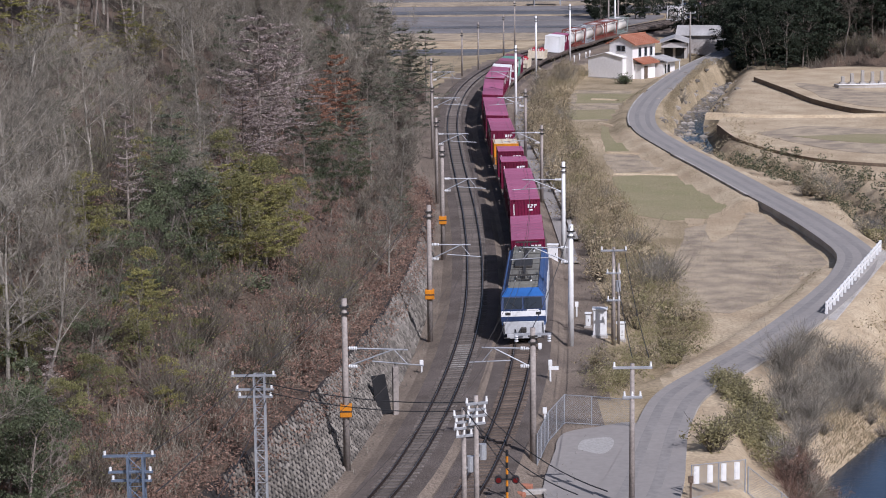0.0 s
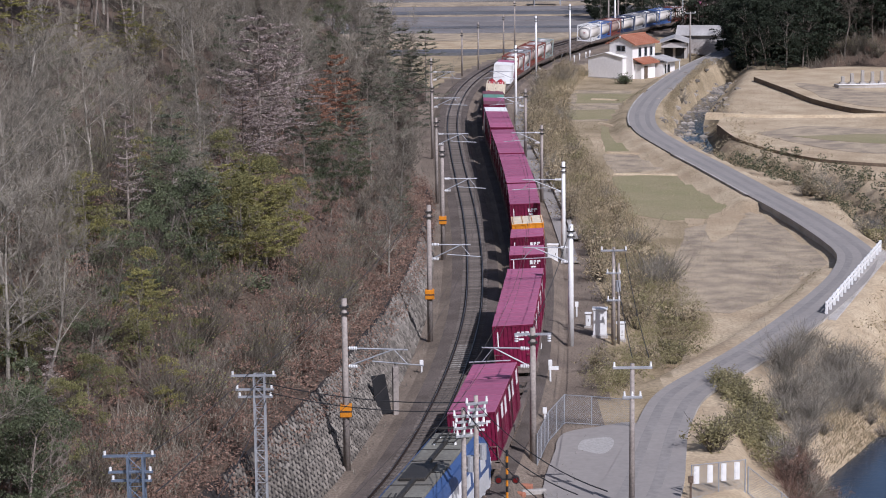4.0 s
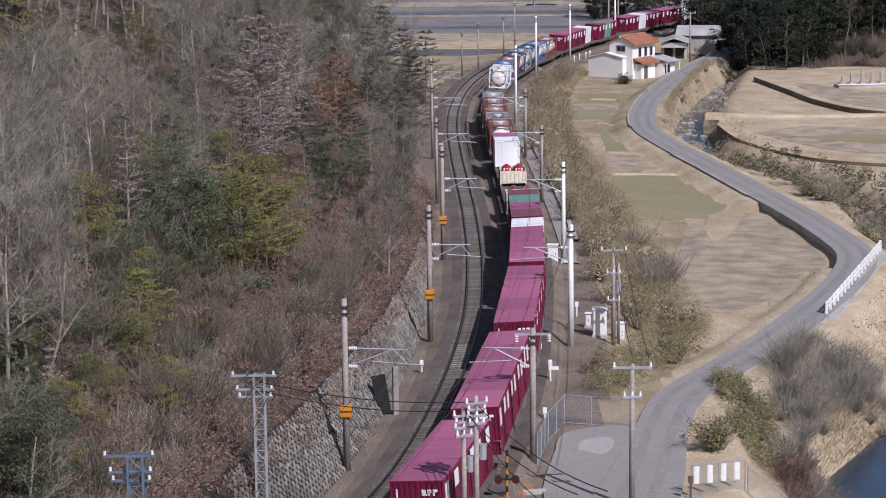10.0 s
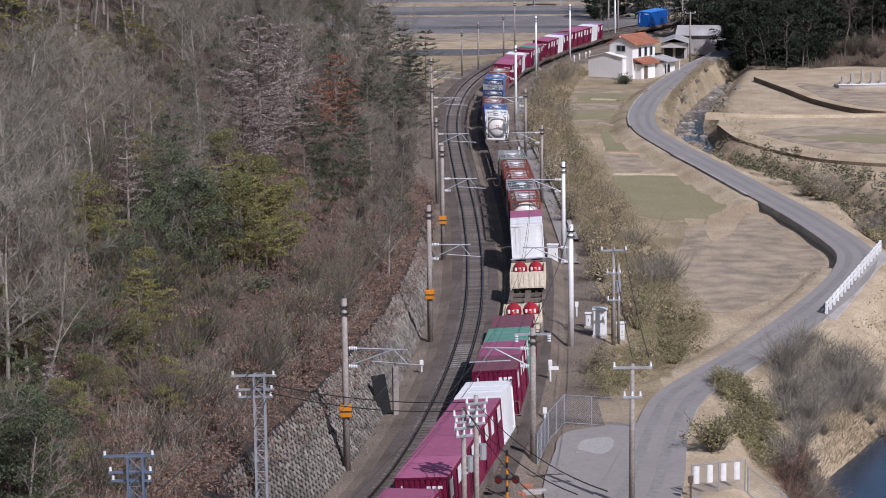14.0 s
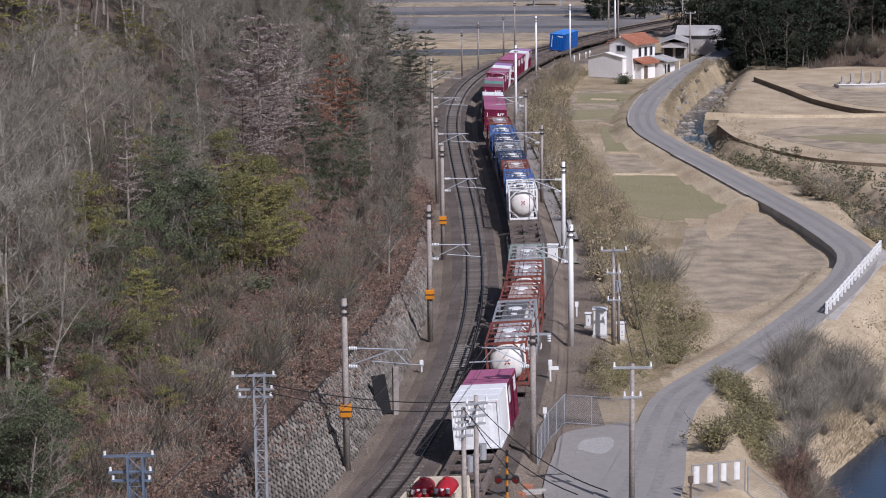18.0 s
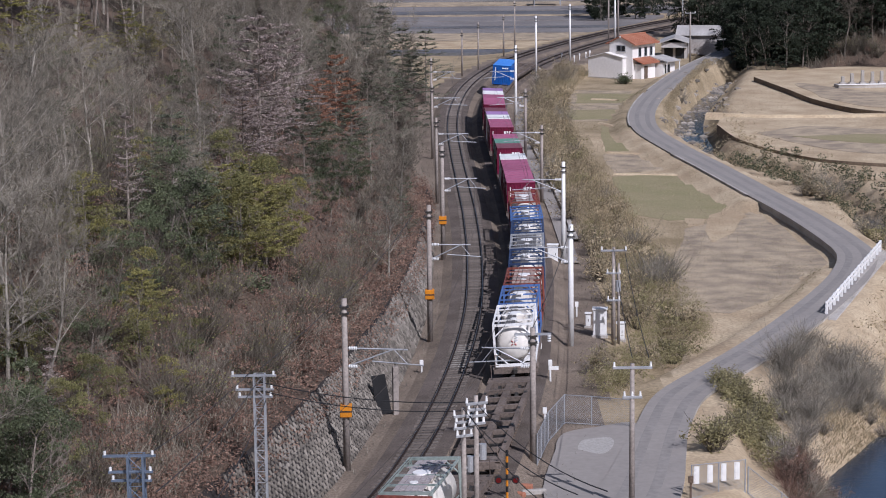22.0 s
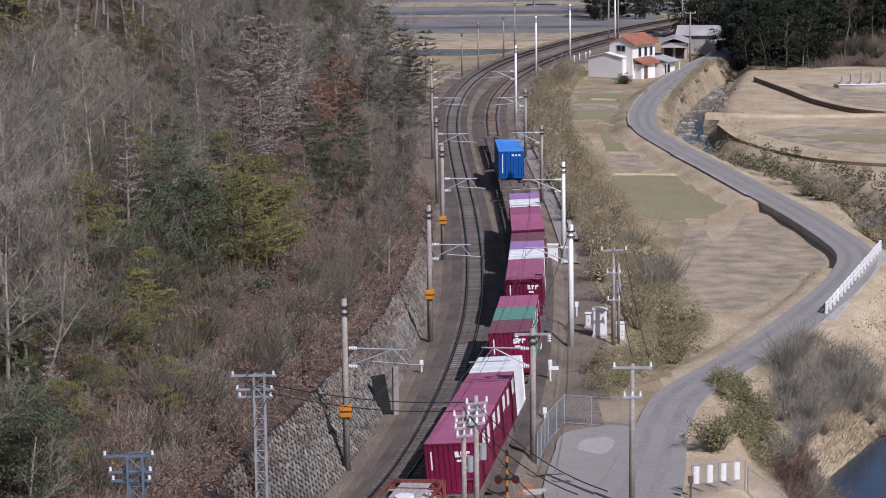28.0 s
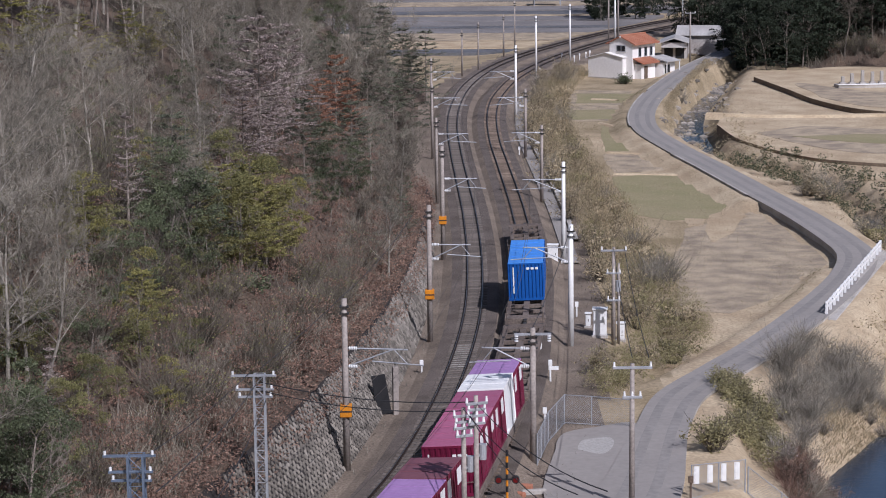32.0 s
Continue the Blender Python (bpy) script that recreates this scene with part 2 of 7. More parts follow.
def profile(bm, pts, y0, y1, mat=0):
    """A bar along y with the cross-section pts (x, z)."""
    a, b = [bm.verts.new((x, y0, z)) for x, z in pts], [bm.verts.new((x, y1, z)) for x, z in pts]
    n = len(pts)
    for i in range(n):
        bm.faces.new((a[i], a[(i + 1) % n], b[(i + 1) % n], b[i])).material_index = mat
    bm.faces.new(a[::-1]).material_index = mat
    bm.faces.new(b).material_index = mat
    bmesh.ops.recalc_face_normals(bm, faces=bm.faces[:])
    return bm


# ---- plan: the two tracks, the road and the stream ----
def spline(pts, n=24):
    """Smooth line through plan points."""
    c = [np.array(p, float) for p in pts]
    c = [2 * c[0] - c[1]] + c + [2 * c[-1] - c[-2]]
    out = []
    for i in range(1, len(c) - 2):
        t = [0.0]
        for j in range(3):
            t.append(t[-1] + np.linalg.norm(c[i + j] - c[i + j - 1]) ** 0.5)
        for x in np.linspace(t[1], t[2], n, endpoint=False):
            a = [c[i + j - 1] * (t[j + 1] - x) / (t[j + 1] - t[j]) + c[i + j] * (x - t[j]) / (t[j + 1] - t[j]) for j in range(3)]
            b = [a[j] * (t[j + 2] - x) / (t[j + 2] - t[j]) + a[j + 1] * (x - t[j]) / (t[j + 2] - t[j]) for j in range(2)]
            out.append(b[0] * (t[2] - x) / (t[2] - t[1]) + b[1] * (x - t[1]) / (t[2] - t[1]))
    out.append(c[-2])
    return np.array(out)


class Line:
    def __init__(self, pts, n=24):
        self.p = spline(pts, n)
        self.s = np.concatenate([[0], np.cumsum(np.linalg.norm(np.diff(self.p, axis=0), axis=1))])

    def at(self, s):
        return Vector((float(np.interp(s, self.s, self.p[:, 0])), float(np.interp(s, self.s, self.p[:, 1]))))

    def way(self, s):
        return (self.at(s + 0.5) - self.at(s - 0.5)).normalized()

    def side(self, s, off):
        d = self.way(s)
        return self.at(s) + Vector((d.y, -d.x)) * off

    def near(self, xy):
        """Distance to the line with its sign (right positive) and the arc length, for an array of points."""
        xy = np.asarray(xy, float)
        p, out, arc = self.p[::3], np.empty(len(xy)), np.empty(len(xy))
        d = np.gradient(p, axis=0)
        for k in range(0, len(xy), 4000):
            q = xy[k:k + 4000]
            i = np.argmin(((q[:, None, :] - p[None]) ** 2).sum(2), axis=1)
            v, e = q - p[i], d[i]
            out[k:k + 4000] = np.sign(v[:, 0] * e[:, 1] - v[:, 1] * e[:, 0]) * np.hypot(v[:, 0], v[:, 1])
            arc[k:k + 4000] = self.s[::3][i]
        return out, arc


TAIL = [(-130, -330), (-80, -170), (-40, -50), (-25.5, -2)]
RIGHT = Line(TAIL + [(-14.60, 38), (-8.58, 63), (-3.22, 86), (-0.03, 100.3), (1.86, 110.2), (4.12, 128), (5.58, 147), (6.65, 169), (6.75, 193), (6.58, 208), (6.22, 228), (5.90, 247.5), (6.13, 271.5), (7.0, 290), (8.38, 304),
                     (10.3, 318.4), (14.7, 340.6), (20.4, 361.6), (27.6, 383), (32.7, 396), (43.3, 419), (58.50, 447), (92.00, 502), (127.00, 551), (235.00, 690), (430.00, 905)])
LEFT = Line([(x - 3.8, y + 1.2) for x, y in TAIL] + [(-18.30, 39.2), (-12.29, 64.2), (-7.01, 87.2), (-3.72, 103), (-2.01, 111.4), (0.20, 128), (1.87, 148.5), (2.44, 169), (2.39, 193), (2.02, 212), (1.48, 238), (1.27, 264), (1.92, 287), (3.75, 311.5),
                     (7.7, 337.5), (13.2, 359.5), (20.8, 382), (26.5, 397), (37.60, 422), (53.40, 451), (87.20, 505.5), (122.40, 554.5), (231.00, 693), (426.00, 908)])
ZERO = float(RIGHT.s[np.argmin(np.hypot(RIGHT.p[:, 0] - 3.75, RIGHT.p[:, 1] - 128))]) - 93.3   # arc length at which the train's measure begins


def cant(line, s):
    """Lean of the track in degrees, towards the inside of its curves (right positive)."""
    a, b = line.way(s - 12), line.way(s + 12)
    turn = (math.atan2(b.x, b.y) - math.atan2(a.x, a.y)) / 24.0
    return max(-4.2, min(4.2, turn * 1500))


ROAD = Line([(6.8, 96), (9.8, 108), (11.0, 114.5), (12.1, 120.5), (13.9, 128), (17.2, 135), (21.6, 144), (27.6, 158), (31.4, 168.5), (33.2, 176.5), (33.2, 183), (32.2, 196), (30.6, 209), (28.1, 229), (25.8, 246), (24.3, 262),
             (24.9, 276), (27.2, 293), (31.7, 315), (38.2, 341), (45.3, 364), (58, 400), (75, 440)])
STREAM = Line([(60, 430), (53.0, 398), (43.6, 352), (38.0, 324), (33.8, 303), (31.7, 288), (30.9, 273), (30.9, 256), (32.6, 243), (36.2, 233), (39.2, 221), (41.2, 204), (40.5, 184), (37.0, 165), (33.5, 148), (28.4, 128), (25.4, 117), (24.0, 108), (23, 98), (22, 60)])


def road_z(s):
    return float(np.interp(s, [0, 20, 45, 90, 400], [-0.45, -0.5, -0.8, -0.9, -0.9]))


def smooth(a, b, x):
    t = np.clip((x - a) / (b - a), 0, 1)
    return t * t * (3 - 2 * t)


def bumps(x, y, s, seed=0.0):
    return (np.sin(x * s + 1.3 + seed) * np.cos(y * s * 0.83 + seed * 2.1) + 0.5 * np.sin(x * s * 2.3 + y * s * 1.7 + seed)) / 1.5


def wall_height(y):
    return np.interp(y, [60, 95, 112, 130, 150, 185, 215], [3.7, 3.7, 3.7, 3.4, 2.8, 1.6, 0.5])


def terrain(x, y):
    """Ground height over the plan, for arrays."""
    x, y = np.atleast_1d(np.asarray(x, float)), np.atleast_1d(np.asarray(y, float))
    xy = np.stack([x, y], 1)
    r, _ = RIGHT.near(xy)
    l, _ = LEFT.near(xy)
    valley = -1.7 + 0 * x
    z = -0.62 + (valley + 0.62) * smooth(4.6, 9.0, r)
    z = np.where(r < 0, -0.62 - 0.7 * smooth(3.2, 12, -l) * smooth(320, 345, y), z)
    # wooded hill beyond the left track, behind its stone wall
    edge = 3.3 + np.clip(y - 306, 0, None) * 0.5
    d = -l - edge
    wall = wall_height(y)
    hill = np.where(d > 0, np.minimum(np.clip(d - 1.0, 0, None) * 1.75, wall) + np.clip(d - 1.0 - wall / 1.75, 0, None) * 0.62, 0)
    hill = np.minimum(hill, 60 + 0 * hill) + 1.2 * bumps(x, y, 0.11) * smooth(4, 14, d)
    z = np.where((d > 0) & (r < 0), -0.62 + hill, z)
    # hill far on the right, behind the terraces
    k = np.minimum((y - 347 + 3 * np.sin(x * 0.2)) * 0.5, (x - 59) * 0.8)
    z = np.where((r > 0) & (k > 0), z + np.minimum(k, 34) + 0.8 * bumps(x, y, 0.15) * smooth(0, 8, k), z)
    # rising ground beyond the line in the far distance
    k2 = (y - 530) * 0.3
    z = np.where((r < 0) & (k2 > 0) & (d <= 0), z + np.minimum(k2, 50), z)
    # road bench
    q, s = ROAD.near(xy)
    rz = np.interp(s, [0, 20, 45, 90, 400], [-0.45, -0.5, -0.8, -0.9, -0.9])
    w = np.interp(s, [0, 12, 30, 60], [6.0, 4.5, 3.0, 2.5])
    on = smooth(0, 1, np.clip((w + np.where((q < 0) & (((y > 171) & (y < 205))), -0.4, 1.4) - np.abs(q)) / 1.2, 0, 1)) * (r > 3.6)
    z = z * (1 - on) + (rz - 0.10) * on
    # stream bed
    c, _ = STREAM.near(xy)
    pond = np.interp(y, [122, 134, 200, 215, 258, 268, 274], [3.2, 0.0, 0.0, -0.7, -0.7, 0.0, 0.9])
    side = np.interp(y, [200, 215, 258, 268], [0.0, -2.2, -2.2, 0.0])
    cut = smooth(5.4 + side + 0.4 * np.clip(pond, 0, 9), 1.4 + pond, np.abs(c)) * smooth(0, 1.6, np.abs(q) - w)
    z = np.where(r > 0, z * (1 - cut) + np.minimum(z, -4.3) * cut, z)
    # knoll on which the viewer stands
    knoll = 28.7 - 1.08 * np.hypot(x - 1, y + 1)
    return np.maximum(z, np.where(np.abs(r + 2) > 9, knoll, np.minimum(knoll, -0.7)))


TERRACE_LOW = [(33.6, 271), (34.4, 256), (38.2, 243), (41.5, 237.5), (50, 233), (66, 236), (66, 276), (43.5, 279), (36, 279)]
TERRACE_HIGH = [(46, 328), (48.2, 309), (50.0, 294), (54.5, 282), (64, 277), (78, 285), (80, 330), (62, 343)]


def inside(x, y, poly):
    hit = np.zeros(np.shape(x), bool)
    for (x0, y0), (x1, y1) in zip(poly, poly[1:] + poly[:1]):
        hit ^= ((y0 > y) != (y1 > y)) & (x < (x1 - x0) * (y - y0) / (y1 - y0 + 1e-12) + x0)
    return hit


def ground_z(x, y):
    return float(terrain(x, y)[0])


def build_ground():
    xs = np.unique(np.round(np.concatenate([np.linspace(-3000, -140, 14), np.linspace(-140, -48, 24), np.arange(-48, 70, 0.85), np.linspace(70, 180, 28), np.linspace(180, 3000, 14)]), 3))
    ys = np.unique(np.round(np.concatenate([np.linspace(-1500, -60, 12), np.linspace(-60, 84, 40), np.arange(84, 350, 1.5), np.linspace(350, 620, 72), np.linspace(620, 4200, 16)]), 3))
    X, Y = np.meshgrid(xs, ys)
    Z = terrain(X.ravel(), Y.ravel())
    n, m = len(xs), len(ys)
    verts = np.stack([X.ravel(), Y.ravel(), Z], 1)
    i = (np.arange(m - 1)[:, None] * n + np.arange(n - 1)[None]).ravel()
    faces = np.stack([i, i + 1, i + n + 1, i + n], 1)
    me = bpy.data.meshes.new("ground")
    me.from_pydata(verts.tolist(), [], faces.tolist())
    for mt in (DRY_GRASS, LITTER, PALE_GRASS, GRAVEL):
        me.materials.append(mt)
    c = verts[faces].mean(1)
    r, _ = RIGHT.near(c[:, :2])
    l, _ = LEFT.near(c[:, :2])
    q, _ = ROAD.near(c[:, :2])
    idx = np.zeros(len(faces), int)
    idx[(l < -3.0) & (c[:, 2] > -0.45) & (c[:, 1] < 420)] = 1
    idx[(c[:, 2] > 2.5)] = 1
    idx[(c[:, 0] > 57) & (c[:, 1] > 344) & (c[:, 1] < 460)] = 1
    idx[(l > -4.6) & (r < 5.4) & (c[:, 2] < 1.0)] = 3
    idx[(r > 0) & (c[:, 0] > 32) & (c[:, 1] > 205) & (c[:, 1] < 345) & (idx == 0)] = 2
    idx[(np.abs(q) < 7) & (r > 9) & (idx == 0) & (c[:, 1] < 262)] = 2
    st = np.abs(STREAM.near(c[:, :2])[0])
    idx[(st < 4.2) & (c[:, 1] > 262) & (r > 9)] = 0
    idx[(c[:, 0] > 17) & (c[:, 0] < 34) & (c[:, 1] < 150) & (r > 9) & (idx == 0)] = 2
    me.polygons.foreach_set("material_index", idx.tolist())
    me.polygons.foreach_set("use_smooth", [True] * len(faces))
    return tagged(new("ground", me), "dry winter grass and leaf-strewn valley ground", "ground", kind="structure")


def ribbon(name, line, s0, s1, step, sections, mats, mat_ids=None, kind="structure", label="", category="", parent=None):
    """A bar of the cross-section sections (offset, height) swept along a plan line; sections may be a function of the arc length."""
    verts, faces, ids = [], [], []
    ss = np.arange(s0, s1 + 1e-6, step)
    for s in ss:
        sec = sections(s) if callable(sections) else sections
        d, p = line.way(s), line.at(s)
        for o, z in sec:
            verts.append((p.x + d.y * o, p.y - d.x * o, z))
    n = len(sec)
    for i in range(len(ss) - 1):
        for j in range(n - 1):
            a = i * n + j
            faces.append((a, a + 1, a + n + 1, a + n))
            ids.append(mat_ids[j] if mat_ids else 0)
    me = bpy.data.meshes.new(name)
    me.from_pydata(verts, [], faces)
    for m in mats:
        me.materials.append(m)
    me.polygons.foreach_set("material_index", ids)
    ob = new(name, me)
    if parent:
        ob.parent = parent
        if label:
            ob["label"] = label
        return ob
    return tagged(ob, label, category, kind=kind)


build_ground()


# ---- railway ----
def canted(line, pts):
    """Cross-section pts, tipped with the track's lean; its outer feet stay on the ground."""
    def at(s):
        k = math.tan(radians(cant(line, s)))
        return [(o, z - o * k if abs(o) < 2.2 else z) for o, z in pts]
    return at


def build_track(line, name, label, s0, s1):
    bed = ribbon(name, line, s0, s1, 2.0, canted(line, [(-2.6, -0.66), (-1.75, -0.24), (-1.35, -0.22), (-0.62, -0.2), (-0.5, -0.21), (0.5, -0.21), (0.62, -0.2), (1.35, -0.22), (1.75, -0.24), (2.6, -0.66)]), [BALLAST, BROWN_BALLAST, GRAVEL], [2, 0, 0, 1, 0, 1, 0, 0, 2], label=label, category="railway track")
    for side in (-1, 1):
        o = side * 0.567
        ribbon("rail", line, s0, s1, 1.5, canted(line, [(o - 0.075, -0.15), (o - 0.075, -0.13), (o - 0.016, -0.115), (o - 0.016, -0.045), (o - 0.036, -0.03), (o - 0.036, -0.003), (o - 0.02, 0.0), (o + 0.02, 0.0), (o + 0.036, -0.003), (o + 0.036, -0.03), (o + 0.016, -0.045),
               (o + 0.016, -0.115), (o + 0.075, -0.13), (o + 0.075, -0.15)]), [RAIL, RAIL_TOP], [0, 0, 0, 0, 0, 0, 1, 0, 0, 0, 0, 0, 0], parent=bed, label="rust-brown steel rail with a polished top")
    return bed


track_right = build_track(RIGHT, "railway_track", "ballasted electrified main line with rusty rails", 2, RIGHT.s[-1] - 60)
track_left = build_track(LEFT, "railway_track", "ballasted electrified main line with dark rails", 2, LEFT.s[-1] - 60)


# ---- the train ----
DECK_Z = 1.0


def sheet(bm, along, u0, u1, z0, z1, at, out, n, depth=0.035, mat=0):
    """One folded sheet with n pressed ribs, on the plane at (across along), standing out along out (-1 or 1)."""
    p, w = [], (u1 - u0) / n
    for i in range(n):
        c = u0 + w * i
        p += [(c, 0), (c + w * 0.2, 0), (c + w * 0.3, 1), (c + w * 0.8, 1), (c + w * 0.9, 0)]
    p.append((u1, 0))
    rows = []
    for z in (z0, z1):
        rows.append([bm.verts.new((u, at + out * depth * k, z) if along == "x" else (at + out * depth * k, u, z)) for u, k in p])
    flip = (along == "x") == (out > 0)
    for i in range(len(p) - 1):
        f = (rows[0][i], rows[0][i + 1], rows[1][i + 1], rows[1][i])
        bm.faces.new(f[::-1] if flip else f).material_index = mat
    return bm


def build_box(name, label, paint, roof, length=3.65, w=2.45, h=2.5, end_ribs=9, side_ribs=9, marks="logo", side_panels=True, group="", rib=0.035):
    """Freight container standing on z = 0; its front end faces -y."""
    e = thing(name, Matrix(), label, "freight container", group)
    hl = length / 2
    bm = bx(-w / 2 + 0.05, -hl + 0.09, 0.06, w / 2 - 0.05, hl - 0.09, h - 0.05)
    body = part("body", bm, paint, e)
    bm = bmesh.new()
    for sx in (-1, 1):
        for sy in (-1, 1):
            box(bm, min(sx * (w / 2 - 0.09), sx * w / 2), min(sy * (hl - 0.09), sy * hl), 0, max(sx * (w / 2 - 0.09), sx * w / 2), max(sy * (hl - 0.09), sy * hl), h - 0.02, 0.012)
        box(bm, min(sx * (w / 2 - 0.08), sx * (w / 2 - 0.003)), -hl + 0.09, 0.0, max(sx * (w / 2 - 0.08), sx * (w / 2 - 0.003)), hl - 0.09, 0.14)
    for sy in (-1, 1):
        box(bm, -w / 2 + 0.09, min(sy * (hl - 0.08), sy * (hl - 0.003)), 0.0, w / 2 - 0.09, max(sy * (hl - 0.08), sy * (hl - 0.003)), 0.15)
        box(bm, -w / 2 + 0.09, min(sy * (hl - 0.07), sy * (hl - 0.003)), h - 0.14, w / 2 - 0.09, max(sy * (hl - 0.07), sy * (hl - 0.003)), h - 0.03)
    part("corner_frame", bm, paint, e)
    for sy, nm in ((-1, "end_panel"), (1, "end_panel")):
        part(nm, sheet(bmesh.new(), "x", -w / 2 + 0.09, w / 2 - 0.09, 0.15, h - 0.14, sy * (hl - 0.048 - (rib - 0.035)), sy, end_ribs, rib), paint, e)
    for sx in (-1, 1):
        part("side_panel", sheet(bmesh.new(), "y", -hl + 0.09, hl - 0.09, 0.14, h - 0.05, sx * (w / 2 - 0.048), sx, side_ribs, rib), paint, e)
    bm = bx(-w / 2 + 0.012, -hl + 0.012, h - 0.045, w / 2 - 0.012, hl - 0.012, h, 0.012)
    n = max(3, int(length / 1.2))
    for i in range(1, n):
        y = -hl + length * i / n
        box(bm, -w / 2 + 0.1, y - 0.035, h, w / 2 - 0.1, y + 0.035, h + 0.018)
    part("roof", bm, roof, e, "sun-faded roof sheet")
    if marks:
        bm = bmesh.new()
        y = -hl + 0.012
        if marks == "logo":     # slanted company mark drawn as plain blocks, and the row of figures as bars
            for x0, x1, z0, z1 in ((0.22, 0.40, 1.78, 2.06), (0.36, 0.46, 1.78, 1.86), (0.48, 0.66, 1.92, 2.06), (0.50, 0.58, 1.78, 2.0), (0.72, 0.94, 1.94, 2.06), (0.72, 0.80, 1.78, 2.0)):
                box(bm, x0, y - 0.012, z0, x1, y, z1)
            part("number_bar", bx(0.3, y - 0.012, 1.55, 0.62, y, 1.66), WHITE_PAINT, e, "white figures as a plain bar")
            part("side_mark", bx(-0.95, y - 0.012, 1.2, -0.88, y, 2.1), WHITE_PAINT, e, "white upright bar")
        else:
            for i in range(3):
                box(bm, 0.05 + i * 0.3, y - 0.012, 2.12, 0.25 + i * 0.3, y, 2.28)
            box(bm, -0.88, y - 0.012, 0.5, -0.80, y, 2.3)
        part("lettering", bm, WHITE_PAINT, e, "white company mark and figures as plain blocks")
    if side_panels:
        for sx in (-1, 1):
            x = sx * (w / 2 - 0.012)
            for y0, y1, z0, z1 in ((-1.45, -0.75, 1.35, 2.2), (0.55, 1.4, 1.5, 2.25)):
                part("door_label", bx(min(x, x + sx * 0.008), y0 * length / 3.65, z0, max(x, x + sx * 0.008), y1 * length / 3.65, z1), WHITE_PAINT, e, "white stencilled panel")
            bm = bmesh.new()
            for yy in (-0.25, 0.25):
                rod(bm, (x + sx * 0.03, yy, 0.15), (x + sx * 0.03, yy, h - 0.2), 0.02, sides=6)
            part("door_bar", bm, paint, e)
    return e


def build_orange():
    e = build_box("freight_container", "orange open-topped container with a cream tarpaulin cover", ORANGE, CREAM, h=2.1, end_ribs=3, side_ribs=4, marks="", side_panels=False)
    bm = bmesh.new()
    for i in range(4):
        x = -1.1 + i * 2.2 / 3
        rod(bm, (x, -1.75, 2.14), (x, 1.75, 2.14), 0.02, sides=6)
    for sx in (-1, 1):
        rod(bm, (sx * 1.19, -1.8, 2.06), (sx * 1.19, 1.8, 2.06), 0.045, sides=6)
    part("cover_lath", bm, ORANGE, e)
    return e


def build_domes():
    """Open cream box holding two long round-topped red vessels."""
    e = thing("bulk_container", Matrix(), "open cream steel box holding two round red vessels", "freight container")
    for sx in (-1, 1):
        bm = bmesh.new()
        box(bm, min(sx * 1.13, sx * 1.22), -1.82, 0, max(sx * 1.13, sx * 1.22), 1.82, 0.16)
        box(bm, min(sx * 1.13, sx * 1.22), -1.82, 1.16, max(sx * 1.13, sx * 1.22), 1.82, 1.28)
        for y in (-1.77, -0.6, 0.6, 1.77):
            box(bm, min(sx * 1.14, sx * 1.225), y - 0.05, 0.16, max(sx * 1.14, sx * 1.225), y + 0.05, 1.16)
        side = part("side_frame", bm, CREAM, e)
        part("side_board", bx(min(sx * 1.15, sx * 1.19), -1.8, 0.16, max(sx * 1.15, sx * 1.19), 1.8, 1.16), CREAM, side)
    for sy in (-1, 1):
        bm = bx(-1.13, min(sy * 1.74, sy * 1.82), 0.1, 1.13, max(sy * 1.74, sy * 1.82), 1.26, 0.01)
        sheet(bm, "x", -1.12, 1.12, 0.2, 1.1, sy * 1.821, sy, 6, 0.03)
        part("end_panel", bm, CREAM, e)
    part("floor_plate", bx(-1.13, -1.74, 0.05, 1.13, 1.74, 0.14), DECK, e)
    for sx in (-0.55, 0.55):
        bm = bmesh.new()
        bmesh.ops.create_uvsphere(bm, u_segments=20, v_segments=12, radius=0.5, matrix=Matrix.Translation((sx, 0.0, 1.12)) @ Matrix.Diagonal((1.02, 2.3, 1.05, 1)))
        v = part("vessel", bm, RED_PAINT, e, "glossy red round-topped vessel", smooth=True)
        part("saddle", bx(sx - 0.4, -0.9, 0.14, sx + 0.4, 0.9, 0.8), DARK_STEEL, e)
        for k in (-1, 0, 1):
            part("valve", rd((sx + k * 0.27, -0.95, 1.20), (sx + k * 0.27, -0.95, 1.42), 0.085, sides=10), WHITE_PAINT, v, "white valve cap")
        part("cap", rd((sx, 0, 1.61), (sx, 0, 1.70), 0.16, sides=12), RED_PAINT, v)
    return e


